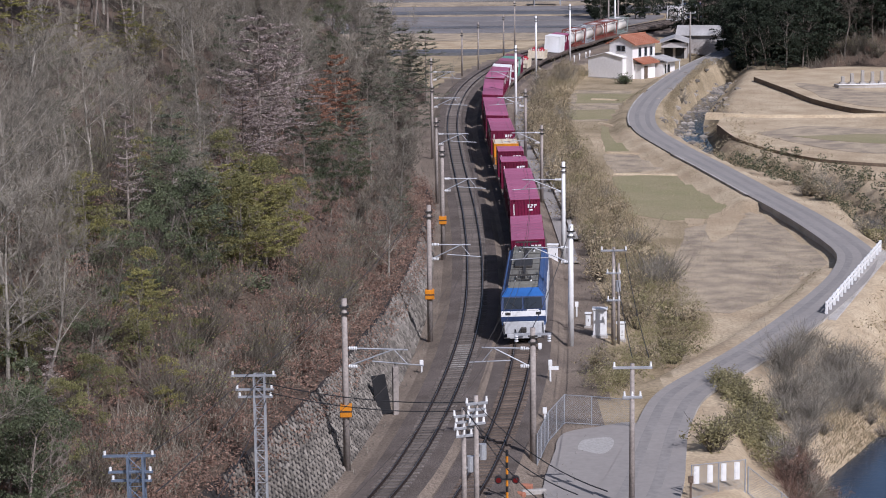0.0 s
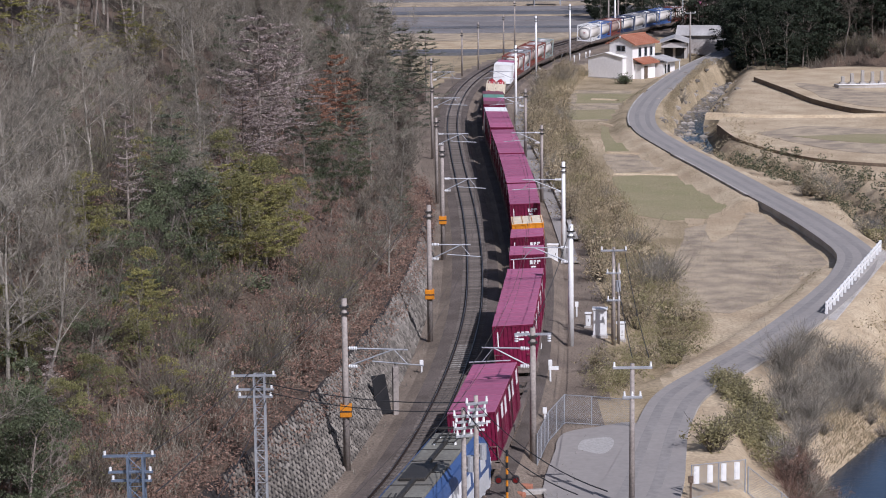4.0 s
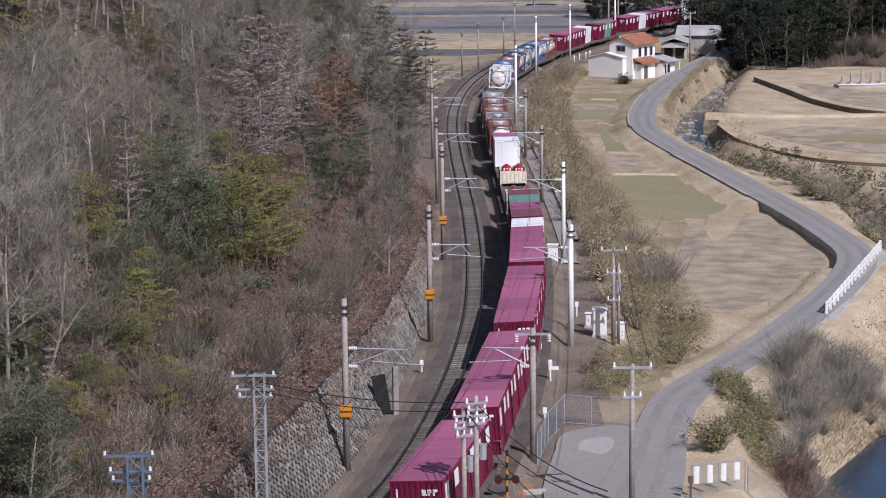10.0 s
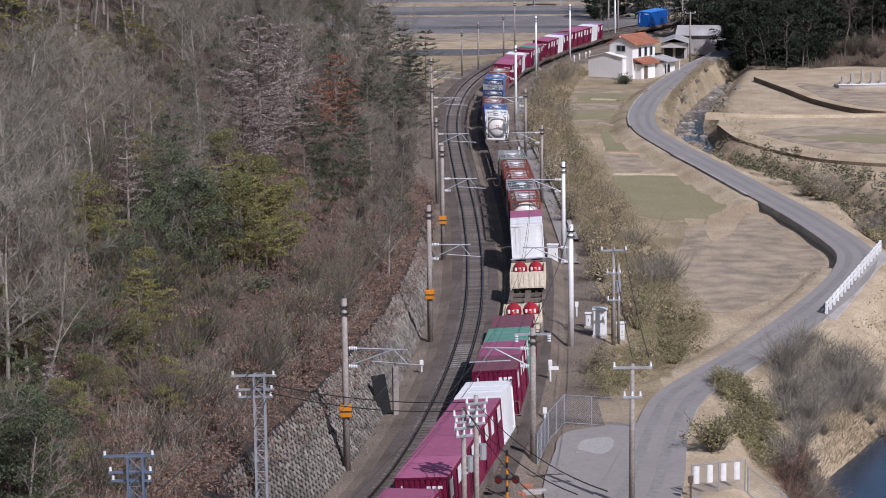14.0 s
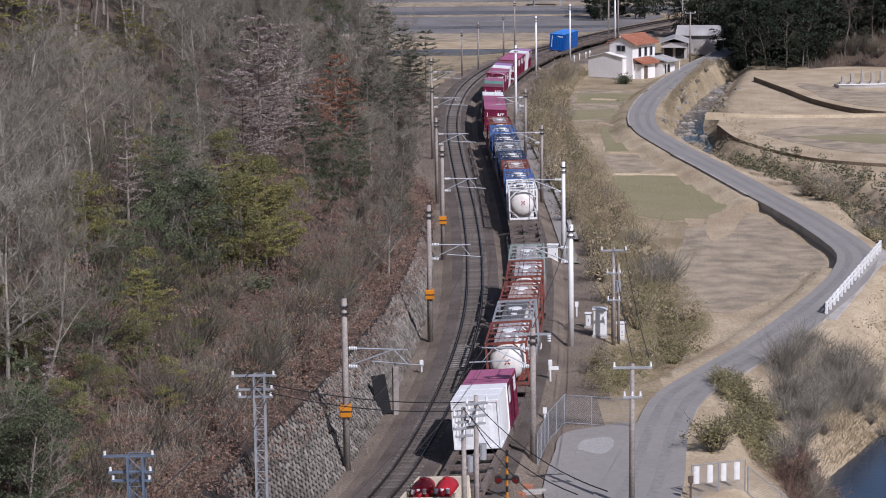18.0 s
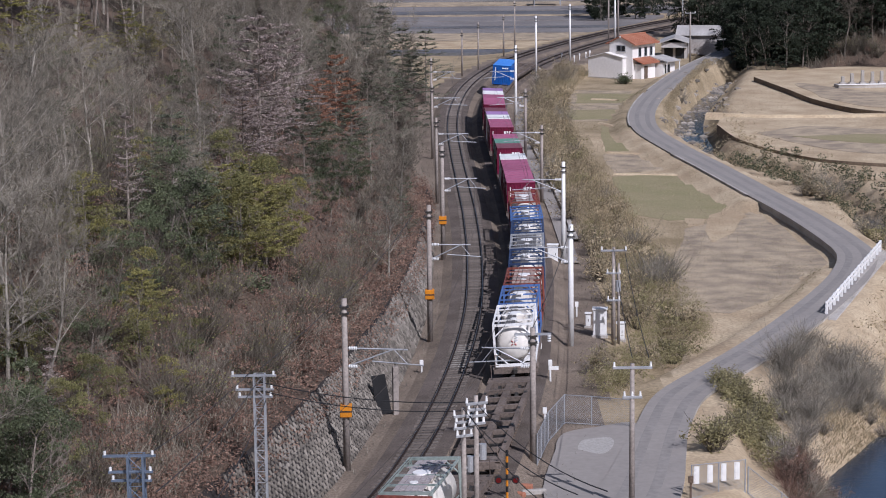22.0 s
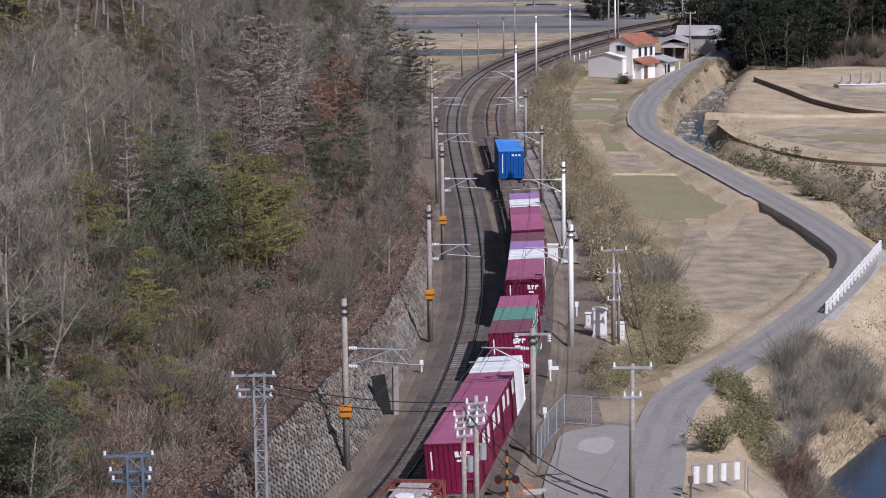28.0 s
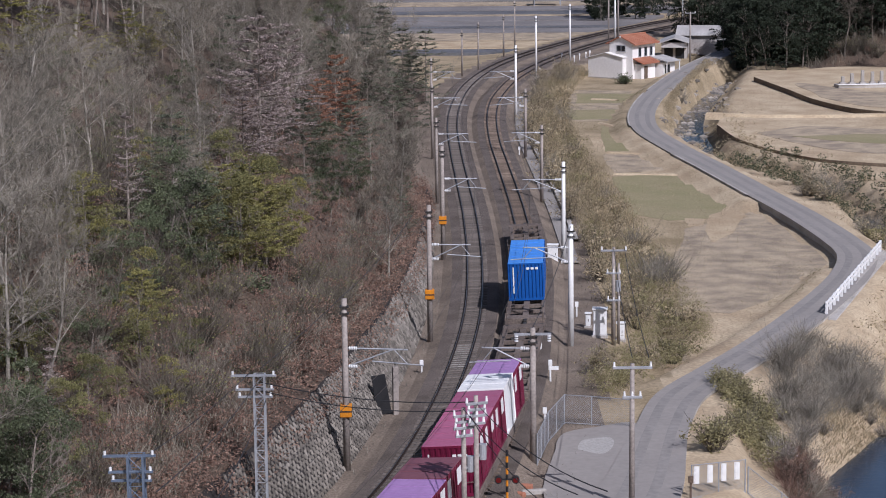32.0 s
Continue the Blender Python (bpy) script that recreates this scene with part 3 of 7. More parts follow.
def build_tank(name, label, frame_paint, tank_paint, length=6.0, cross=True, walk_mat=None, planks=(-2, -1, 0, 1, 2)):
    """Tank in an open frame: end frames with braces, saddle rails, barrel with dished ends, roof walkway, manhole."""
    e = thing(name, Matrix(), label, "tank container")
    hl, w, h, r = length / 2, 2.44, 2.58, 1.05
    for sy in (-1, 1):
        bm = bmesh.new()
        y0, y1 = sorted((sy * hl, sy * (hl - 0.13)))
        for sx in (-1, 1):
            x0, x1 = sorted((sx * w / 2, sx * (w / 2 - 0.14)))
            box(bm, x0, y0, 0, x1, y1, h, 0.012)
        box(bm, -w / 2 + 0.14, y0, 0.0, w / 2 - 0.14, y1, 0.16), box(bm, -w / 2 + 0.14, y0, h - 0.14, w / 2 - 0.14, y1, h)
        ym = sy * (hl - 0.06)
        if cross:
            for sx in (-1, 1):
                rod(bm, (sx * 1.1, ym, h - 0.75), (sx * 0.42, ym, h - 0.12), 0.045, sides=6)
                rod(bm, (sx * 1.1, ym, 0.8), (sx * 0.42, ym, 0.14), 0.045, sides=6)
        part("end_frame", bm, frame_paint, e)
    bm = bmesh.new()
    for sx in (-1, 1):
        x0, x1 = sorted((sx * w / 2, sx * (w / 2 - 0.1)))
        box(bm, x0, -hl + 0.13, 0.0, x1, hl - 0.13, 0.15), box(bm, x0, -hl + 0.13, h - 0.12, x1, hl - 0.13, h - 0.01)
    for y in (-hl * 0.55, 0.0, hl * 0.55):
        box(bm, -w / 2 + 0.1, y - 0.05, h - 0.1, w / 2 - 0.1, y + 0.05, h - 0.02)
    part("side_rail", bm, frame_paint, e)
    bm = bmesh.new()
    zc, prof = 1.3, [(-hl + 0.12, 0.0), (-hl + 0.16, 0.45), (-hl + 0.28, 0.8), (-hl + 0.5, r), (hl - 0.5, r), (hl - 0.28, 0.8), (hl - 0.16, 0.45), (hl - 0.12, 0.0)]
    rings = []
    for y, rr in prof:
        rings.append([bm.verts.new((math.cos(2 * math.pi * i / 28) * max(rr, 0.01), y, zc + math.sin(2 * math.pi * i / 28) * max(rr, 0.01))) for i in range(28)])
    for a, b in zip(rings, rings[1:]):
        for i in range(28):
            bm.faces.new((a[i], a[(i + 1) % 28], b[(i + 1) % 28], b[i]))
    bmesh.ops.recalc_face_normals(bm, faces=bm.faces[:])
    tank = part("barrel", bm, tank_paint, e, smooth=True)
    bm = bmesh.new()
    for y in (-hl * 0.62, -hl * 0.2, hl * 0.2, hl * 0.62):
        box(bm, -0.9, y - 0.09, 0.06, 0.9, y + 0.09, 0.5)
    part("saddle", bm, frame_paint, e)
    for i in planks:
        part("walkway_plank", bx(i * 0.28 - 0.125, -hl + 0.45, h - 0.075, i * 0.28 + 0.125, hl - 0.45, h - 0.045), walk_mat or TANK_GREY, e, "roof walkway grating")
    for y in (-hl * 0.5, hl * 0.5):
        part("walkway_bearer", bx(-1.0, y - 0.06, h - 0.11, 1.0, y + 0.06, h - 0.075), walk_mat or TANK_GREY, e)
    part("manhole", rd((0, 0.3, zc + r - 0.03), (0, 0.3, h + 0.02), 0.42, sides=20), WHITE_PAINT, tank, "white manhole lid")
    part("valve_box", rd((0.0, -1.3, zc + r - 0.05), (0.0, -1.3, h), 0.2, sides=14), WHITE_PAINT, tank, "white valve cover")
    part("spill_box", bx(-0.62, -0.25, zc + r - 0.08, 0.62, 0.85, h - 0.1, 0.02), tank_paint, tank)
    bm = bmesh.new()
    for a in (45, 135, 225, 315):
        rod(bm, (math.cos(radians(a)) * 0.06, -hl + 0.105, zc + 0.1 + math.sin(radians(a)) * 0.06), (math.cos(radians(a)) * 0.2, -hl + 0.125, zc + 0.1 + math.sin(radians(a)) * 0.2), 0.035, sides=6)
    part("emblem", bm, RED_PAINT, tank, "small diamond-shaped mark")
    return e


def wheelset(parent, y, gauge=1.067, r=0.43):
    ax = part("wheelset", rd((-0.85, y, r), (0.85, y, r), 0.08, sides=10), DARK_STEEL, parent)
    for sx in (-1, 1):
        x = sx * gauge / 2
        bm = rd((x - sx * 0.01, y, r), (x + sx * 0.13, y, r), r, sides=22)
        rod(bm, (x - sx * 0.035, y, r), (x - sx * 0.01, y, r), r + 0.025, sides=22)
        part("wheel", bm, DARK_STEEL, ax)


def build_wagon():
    """Flat container wagon, 20 m over couplers, on two bogies; centre at the origin, rails at z = 0."""
    e = thing("container_wagon", Matrix(), "brown flat container wagon on two bogies", "railway wagon", "wagons of the freight train")
    L = 9.45
    for sx in (-1, 1):
        x0, x1 = sorted((sx * 1.02, sx * 1.28))
        part("side_sill", box(bx(x0, -L, 0.62, x1, L, 0.97, 0.01), sx * 1.15 - 0.03, -5.2, 0.42, sx * 1.15 + 0.03, 5.2, 0.62), DECK, e)
    bm = bx(-0.2, -L, 0.6, 0.2, L, 0.93, 0.01)
    part("centre_sill", bm, DECK, e)
    for i, y in enumerate(np.linspace(-8.3, 8.3, 10)):
        part("cross_member", bx(-1.02, float(y) - 0.14, 0.72, 1.02, float(y) + 0.14, 0.955), DECK, e)
    for sy in (-1, 1):
        y0, y1 = sorted((sy * L, sy * (L - 1.05)))
        bm = bx(-1.35, y0, 0.86, 1.35, y1, 0.985, 0.01)
        box(bm, -1.3, min(sy * L, sy * (L + 0.05)), 0.62, 1.3, max(sy * L, sy * (L + 0.05)), 0.9)
        part("end_platform", bm, DECK, e, "brown chequer-plate end platform")
        y0, y1 = sorted((sy * L, sy * (L + 0.62)))
        bm = bx(-0.11, y0, 0.72, 0.11, y1, 0.98, 0.02)
        part("coupler", bm, DARK_STEEL, e)
        for x in (-1, 1):
            bm = rd((x * 1.2, sy * (L - 0.06), 0.98), (x * 1.2, sy * (L - 0.06), 1.75), 0.025, sides=6)
            rod(bm, (x * 1.2, sy * (L - 0.06), 1.72), (x * 0.7, sy * (L - 0.06), 1.72), 0.022, sides=6)
            part("hand_rail", bm, DECK, e)
        yb = sy * 6.9
        bm = bx(-0.95, yb - 1.35, 0.42, -0.8, yb + 1.35, 0.62, 0.02)
        box(bm, 0.8, yb - 1.35, 0.42, 0.95, yb + 1.35, 0.62, 0.02), box(bm, -0.95, yb - 0.25, 0.4, 0.95, yb + 0.25, 0.66)
        bogie = part("bogie", bm, DARK_STEEL, e, "dark two-axle bogie")
        wheelset(bogie, yb - 0.95), wheelset(bogie, yb + 0.95)
    for y in (-7.4, -3.7, 0.0, 3.7, 7.4):
        bm = bmesh.new()
        for sx in (-1, 1):
            for dy in (-1.75, 1.75):
                box(bm, sx * 1.14 - 0.07, y + dy - 0.09, 0.97, sx * 1.14 + 0.07, y + dy + 0.09, 1.0)
        part("twist_lock", bm, DARK_STEEL, e)
    # added dark plates that give the hollows between the sills their shade
    for y0, y1 in ((-5.3, -1.7), (0.3, 5.3)):
        part("underfloor_tray", bx(-0.98, y0, 0.36, 0.98, y1, 0.42), DARK_STEEL, e, "dark plate standing for the shade under the deck")
    part("brake_box", bx(-0.9, -1.6, 0.3, 0.9, 0.2, 0.6, 0.02), DARK_STEEL, e)
    return e


def build_locomotive():
    """Six-axle electric locomotive, front at -y, 17.8 m over couplers."""
    e = thing("electric_locomotive", Matrix(), "blue and white electric freight locomotive with folded pantographs", "locomotive")
    L, w = 8.55, 2.9
    part("underframe", bx(-1.38, -L + 0.2, 0.72, 1.38, L - 0.2, 1.12, 0.03), LOCO_GREY, e)
    y0, y1 = -L + 0.95, L - 0.95
    bm = profile(bmesh.new(), [(-1.45, 1.1), (1.45, 1.1), (1.45, 2.9), (1.30, 3.25), (-1.30, 3.25), (-1.45, 2.9)], y0, y1)
    body = part("body_shell", bm, LOCO_BLUE, e)
    bm = profile(bmesh.new(), [(-1.47, 1.1), (1.47, 1.1), (1.47, 1.75), (-1.47, 1.75)], y0 + 0.01, y1 - 0.01)
    part("lower_band", bm, LOCO_GREY, e, "grey lower body band")
    bm = profile(bmesh.new(), [(-0.98, 3.24), (0.98, 3.24), (0.94, 3.58), (-0.94, 3.58)], y0 + 0.35, y1 - 0.35)
    part("roof", bm, LOCO_ROOF, e, "dusty grey roof hatch")
    bm = bmesh.new()
    for sx in (-1, 1):
        v = [bm.verts.new(p) for p in ((sx * 1.43, y0 + 0.1, 2.95), (sx * 1.43, y1 - 0.1, 2.95), (sx * 1.0, y1 - 0.1, 3.5), (sx * 1.0, y0 + 0.1, 3.5))]
        v2 = [bm.verts.new(p) for p in ((sx * 1.40, y0 + 0.1, 2.85), (sx * 1.40, y1 - 0.1, 2.85), (sx * 0.97, y1 - 0.1, 3.4), (sx * 0.97, y0 + 0.1, 3.4))]
        bm.faces.new(v), bm.faces.new(v2[::-1])
        for i in range(4):
            bm.faces.new((v[i], v[(i + 1) % 4], v2[(i + 1) % 4], v2[i]))
    bmesh.ops.recalc_face_normals(bm, faces=bm.faces[:])
    part("roof_shoulder", bm, LOCO_BLUE, e, "sloping blue roof shoulder")
    bm = bmesh.new()
    for y in np.linspace(y0 + 1.5, y1 - 1.5, 7):
        box(bm, -0.95, float(y) - 0.03, 3.585, 0.95, float(y) + 0.03, 3.61)
    box(bm, -0.1, y0 + 2.2, 3.585, 0.1, y1 - 2.2, 3.72), box(bm, -0.7, -1.4, 3.585, 0.5, 1.2, 3.74, 0.03)
    part("roof_conductor", bm, DARK_STEEL, e, "dark busbar along the roof")
    for sy in (-1, 1):
        # cab: lower nose, raked windscreen, roof slope
        yf, yw, yb = sy * (L - 0.12), sy * (L - 0.45), sy * (L - 0.95)
        sec = [(1.1, yf + -sy * 0.05), (1.9, yf), (2.15, yf), (2.95, yw), (3.42, yb)]
        bm = bmesh.new()
        wide = [1.38, 1.42, 1.42, 1.36, 1.0]
        row_l, row_r = [bm.verts.new((-x, y, z)) for x, (z, y) in zip(wide, sec)], [bm.verts.new((x, y, z)) for x, (z, y) in zip(wide, sec)]
        for i in range(4):
            bm.faces.new((row_l[i], row_r[i], row_r[i + 1], row_l[i + 1])).material_index = (0, 2, 2, 1)[i]
        bl, br = [bm.verts.new((-x, yb, z)) for x, z in ((1.45, 1.1), (1.45, 2.9), (1.0, 3.42))], [bm.verts.new((x, yb, z)) for x, z in ((1.45, 1.1), (1.45, 2.9), (1.0, 3.42))]
        for rowv, b in ((row_l, bl), (row_r, br)):
            bm.faces.new((rowv[0], rowv[1], rowv[2], b[1], b[0])), bm.faces.new((rowv[2], rowv[3], b[1])), bm.faces.new((rowv[3], rowv[4], b[1]))
        bmesh.ops.recalc_face_normals(bm, faces=bm.faces[:])
        cab = part("cab_front", bm, [LOCO_BLUE, LOCO_LIGHT, NAVY], e, "blue cab front with a raked windscreen")
        for sx in (-1, 1):
            bm = bmesh.new()
            pts = [(sx * 0.06, 2.2), (sx * 1.24, 2.2), (sx * 1.20, 2.88), (sx * 0.06, 2.88)]
            fy = lambda z: yf + (yw - yf) * (z - 2.15) / 0.8 + sy * 0.015
            v = [bm.verts.new((x, fy(z), z)) for x, z in pts]
            v2 = [bm.verts.new((x, fy(z) + sy * 0.02, z)) for x, z in pts]
            bm.faces.new(v), bm.faces.new(v2[::-1])
            for i in range(4):
                bm.faces.new((v[i], v[(i + 1) % 4], v2[(i + 1) % 4], v2[i]))
            bmesh.ops.recalc_face_normals(bm, faces=bm.faces[:])
            part("windscreen", bm, GLASS, cab, "dark raked windscreen pane")
            part("wiper", rd((sx * 0.3, fy(2.22) + sy * 0.03, 2.22), (sx * 0.85, fy(2.6) + sy * 0.035, 2.6), 0.015, sides=6), BLACK, cab)
            bm = bx(sx * 0.98 - 0.17, min(yf, yf + sy * 0.05), 1.80, sx * 0.98 + 0.17, max(yf, yf + sy * 0.05), 1.98, 0.02)
            part("headlight", bm, DARK_STEEL, cab, "dark headlight housing")
        a, b = sorted((yf - sy * 0.002, yf + sy * 0.022))
        part("white_stripe", bx(-1.43, a, 1.70, 1.43, b, 2.06, 0.01), WHITE_PAINT, cab, "white nose stripe")
        part("navy_stripe", bx(-1.43, a, 1.38, 1.43, b, 1.70, 0.01), NAVY, cab, "navy band under the stripe")
        part("number_bar", bx(0.25, yf + (0.022 if sy > 0 else -0.034), 2.08, 1.0, yf + (0.034 if sy > 0 else -0.022), 2.16), WHITE_PAINT, cab, "plain white bar")
        bm = bmesh.new()
        a, b = sorted((sy * (L - 0.6), sy * (L - 0.08)))
        box(bm, -1.32, a, 0.55, 1.32, b, 1.38, 0.04), box(bm, -1.1, a, 0.25, 1.1, b, 0.55, 0.03)
        part("buffer_skirt", bm, LOCO_GREY, e, "light grey front skirt with steps")
        a, b = sorted((sy * (L - 0.1), sy * (L + 0.35)))
        part("coupler", bx(-0.18, a, 0.72, 0.18, b, 1.0, 0.03), DARK_STEEL, e)
        for sx in (-1, 1):
            bm = rd((sx * 0.55, sy * (L - 0.05), 0.9), (sx * 0.45, sy * (L + 0.1), 0.45), 0.035, sides=6)
            part("air_hose", bm, BLACK, e)
            part("grab_bar", rd((sx * 1.25, sy * (L - 0.02), 0.5), (sx * 1.25, sy * (L - 0.02), 1.3), 0.025, sides=6), BLACK, e)
            part("step", bx(sx * 1.1 - 0.2, *sorted((sy * (L - 0.3), sy * (L + 0.05)))[:1], 0.30, sx * 1.1 + 0.2, sorted((sy * (L - 0.3), sy * (L + 0.05)))[1], 0.34), DARK_STEEL, e)
        # folded single-arm pantograph with insulators
        yp = sy * 5.6
        bm = rd((-0.5, yp - 0.7, 3.72), (0.5, yp - 0.7, 3.72), 0.035, sides=6)
        rod(bm, (-0.5, yp + 0.7, 3.72), (0.5, yp + 0.7, 3.72), 0.035, sides=6)
        for sx in (-1, 1):
            rod(bm, (sx * 0.5, yp - 0.7, 3.72), (sx * 0.5, yp + 0.7, 3.72), 0.035, sides=6)
        panto = part("pantograph", bm, DARK_STEEL, e, "folded dark pantograph")
        part("lower_arm", rd((0, yp - 0.8, 3.76), (0, yp + 0.9, 3.95), 0.045, sides=6), DARK_STEEL, panto)
        for sx in (-1, 1):
            part("upper_arm", rd((sx * 0.3, yp - 0.75, 3.86), (sx * 0.22, yp + 0.9, 3.98), 0.03, sides=6), DARK_STEEL, panto)
        for dy in (-0.12, 0.18):
            part("contact_strip", rd((-0.82, yp + 0.8 * sy + dy, 4.02), (0.82, yp + 0.8 * sy + dy, 4.02), 0.03, sides=6), DARK_STEEL, panto)
        for sx in (-0.5, 0.5):
            for dy in (-0.6, 0.6):
                part("insulator", rd((sx, yp + dy, 3.58), (sx, yp + dy, 3.70), 0.07, sides=8), CERAMIC, panto, "white insulator")
    for sx in (-1, 1):
        x0, x1 = sorted((sx * 1.45, sx * 1.475))
        for y in (-6.4, -4.6, -2.9, 2.9, 4.6, 6.4):
            bm = bx(x0, y - 0.55, 2.0, x1, y + 0.55, 2.6, 0.0)
            for i in range(5):
                box(bm, min(sx * 1.475, sx * 1.49), y - 0.5, 2.06 + i * 0.1, max(sx * 1.475, sx * 1.49), y + 0.5, 2.11 + i * 0.1)
            part("side_louvre", bm, LOCO_GREY, e, "grey ventilation louvre")
        part("side_panel", bx(x0, -1.5, 1.8, x1, 1.6, 2.75), WHITE_PAINT, e, "white panel with a blocked-out mark")
        part("cab_door", bx(x0, -7.5, 1.2, x1, -6.95, 2.75), LOCO_GREY, e)
    for yb in (-5.6, 0.0, 5.6):
        bm = bx(-1.15, yb - 1.7, 0.35, -1.0, yb + 1.7, 0.7, 0.03)
        box(bm, 1.0, yb - 1.7, 0.35, 1.15, yb + 1.7, 0.7, 0.03), box(bm, -1.0, yb - 0.3, 0.4, 1.0, yb + 0.3, 0.75)
        bogie = part("bogie", bm, DARK_STEEL, e, "dark grey two-axle bogie")
        wheelset(bogie, yb - 1.2, r=0.5), wheelset(bogie, yb + 1.2, r=0.5)
    return e


TRAIN = []   # (object, arc of its front coupler, car length, offset of the load along the car from its centre, height)
CAR, HEAD, FIRST = 20.0, 104.9, 124.0
loco = build_locomotive()
TRAIN.append((loco, HEAD + 0.3, 18.0, 0.0, 0.0))
PLUM = dict(name="freight_container", paint=PURPLE)
KINDS = {
    "p": build_box(label="wine-red twelve-foot freight container with faded roof", roof=PURPLE_ROOF, group="wine-red containers", **PLUM),
    "m": build_box(label="wine-red freight container with dull maroon roof", roof=MAROON_ROOF, group="wine-red containers", **PLUM),
    "l": build_box(label="wine-red freight container with bleached lilac roof", roof=LILAC_ROOF, group="wine-red containers", **PLUM),
    "w": build_box("freight_container", "white insulated freight container", WHITE_PAINT, WHITE_PAINT, h=2.55, marks="bars", side_panels=False, end_ribs=1, side_ribs=1),
    "g": build_box("freight_container", "green-roofed wine-red freight container", GREEN_ROOF, GREEN_ROOF),
    "o": build_orange(),
    "d": build_domes(),
    "B": build_box("freight_container", "long blue steel container with ribbed ends", BLUE_BOX, BLUE_ROOF, length=9.41, w=2.42, h=2.6, end_ribs=9, side_ribs=26, marks="bars", side_panels=False, rib=0.07),
    "R": build_tank("tank_container", "tank container in a rust-red open frame", RUST_RED, TANK_WHITE, walk_mat=PALE_WALK),
    "G": build_tank("tank_container", "pale tank container with a grey walkway", STEEL, TANK_WHITE),
    "T": build_tank("tank_container", "cream tank container in a white open frame", WHITE_PAINT, TANK_WHITE, planks=(-1, 0)),
    "N": build_tank("tank_container", "white tank container in a navy open frame", NAVY, TANK_WHITE, planks=(-1, 0)),
    "U": build_tank("tank_container", "white tank container in a blue open frame", TANK_BLUE, TANK_WHITE, planks=(-1, 0)),
    "C": build_tank("tank_container", "stained tank container with brown walkway", RUST_RED, TANK_TAN, walk_mat=TANK_TAN),
    "E": build_tank("tank_container", "white tank container in a grey-green frame", GREY_FRAME, TANK_WHITE, walk_mat=PALE_WALK),
}
# one word a wagon: loads and where their front ends lie, in metres behind the wagon's front
SLOT = [0.7, 4.45, 8.2, 11.95, 15.7]
LOADS = ["ppp..", "ppppp", ".p.p.", "o.ppp", "ppppp", "ppppp", "ppppw", "mpgm.", "d...d", "..wp.", "R0.5 G7.0 C13.5", "R0.6 E7.1", "", "T0.7 U7.1 C13.5", "N0.6 G7.0 N13.5", "U0.6 R8.8", "ppppw", ".mgp.", "ppwlm", "pppwl", "", "B6.6", ""]
wagon = build_wagon()
used = set()


def place(ob, key, m):
    """The first of a kind is the model itself, the rest are copies."""
    if key not in used:
        used.add(key)
        ob.matrix_world = m
        return ob
    return copy_thing(ob, m)


for k, load in enumerate(LOADS):
    front = FIRST + CAR * k
    TRAIN.append((place(wagon, "wagon", Matrix()), front, CAR, 0.0, 0.0))
    if " " in load or any(c.isdigit() for c in load):
        items = [(w[0], float(w[1:])) for w in load.split()]
    else:
        items = [(c, SLOT[i]) for i, c in enumerate(load) if c != "."]
    for c, off in items:
        length = 9.41 if c == "B" else 6.0 if c.isupper() else 3.65   # capitals are the long ones
        TRAIN.append((place(KINDS[c], c, Matrix()), front, CAR, off + length / 2 - CAR / 2, DECK_Z))


def run(t):
    """Metres covered since the start of the clip."""
    late = min(max((t - 25) / 7, 0), 1)
    return 1.3 * math.sin(math.pi * min(max((t - 14) / 11, 0), 1)) ** 2 - 1.6 * late * late * (3 - 2 * late) + 11.704 * t + 0.27764 * t ** 2 - 0.02312 * t ** 3 + 0.00082058 * t ** 4 - 9.6589e-6 * t ** 5 + 1.4 * math.sin(math.pi * min(max((t - 18) / 11, 0), 1)) ** 2


def view_fitted_arc(s):
    """Place on the drawn line for a train distance s; the offsets shift cars to fit the camera's view."""
    return s + float(np.interp(s, [55, 65, 75, 83, 91, 100, 112, 135, 157, 183, 206, 217, 237, 258, 300, 345, 400], [-3.0, -2.8, -2.4, -1.8, -1.1, -0.4, 0.0, 0.2, -0.3, -0.8, 0.2, 1.5, 3.3, 4.6, 4.9, 4.6, 6.0]))


def car_pose(front, length, off, z, t):
    s = ZERO + view_fitted_arc(front + length / 2 - run(t))
    a, b = RIGHT.at(s - length * 0.345), RIGHT.at(s + length * 0.345)
    d = (b - a).normalized()
    p = (a + b) / 2 + d * off
    lean = cant(RIGHT, s + off)
    p += Vector((d.y, -d.x)) * (z * math.sin(radians(lean)))
    return pose(p.x, p.y, z, 0, lean, -math.degrees(math.atan2(d.x, d.y)))


def motions():
    for ob, front, length, off, z in TRAIN:
        walk(ob, [(float(t), car_pose(front, length, off, z, float(t))) for t in range(0, 33)])


# ---- track side: sleepers, wall, path ----
def bulk(name, verts, faces, mats, label, category, kind="stuff", parent=None, ids=None):
    """One mesh of very many small pieces."""
    me = bpy.data.meshes.new(name)
    me.from_pydata(verts, [], faces)
    for m in (mats if isinstance(mats, (list, tuple)) else [mats]):
        me.materials.append(m)
    if ids is not None:
        me.polygons.foreach_set("material_index", ids)
    ob = new(name, me)
    if parent:
        ob.parent = parent
        ob["kind"] = kind
        if label:
            ob["label"] = label
        return ob
    return tagged(ob, label, category, kind=kind)


CUBE_F = [(0, 3, 2, 1), (4, 5, 6, 7), (0, 1, 5, 4), (1, 2, 6, 5), (2, 3, 7, 6), (3, 0, 4, 7)]


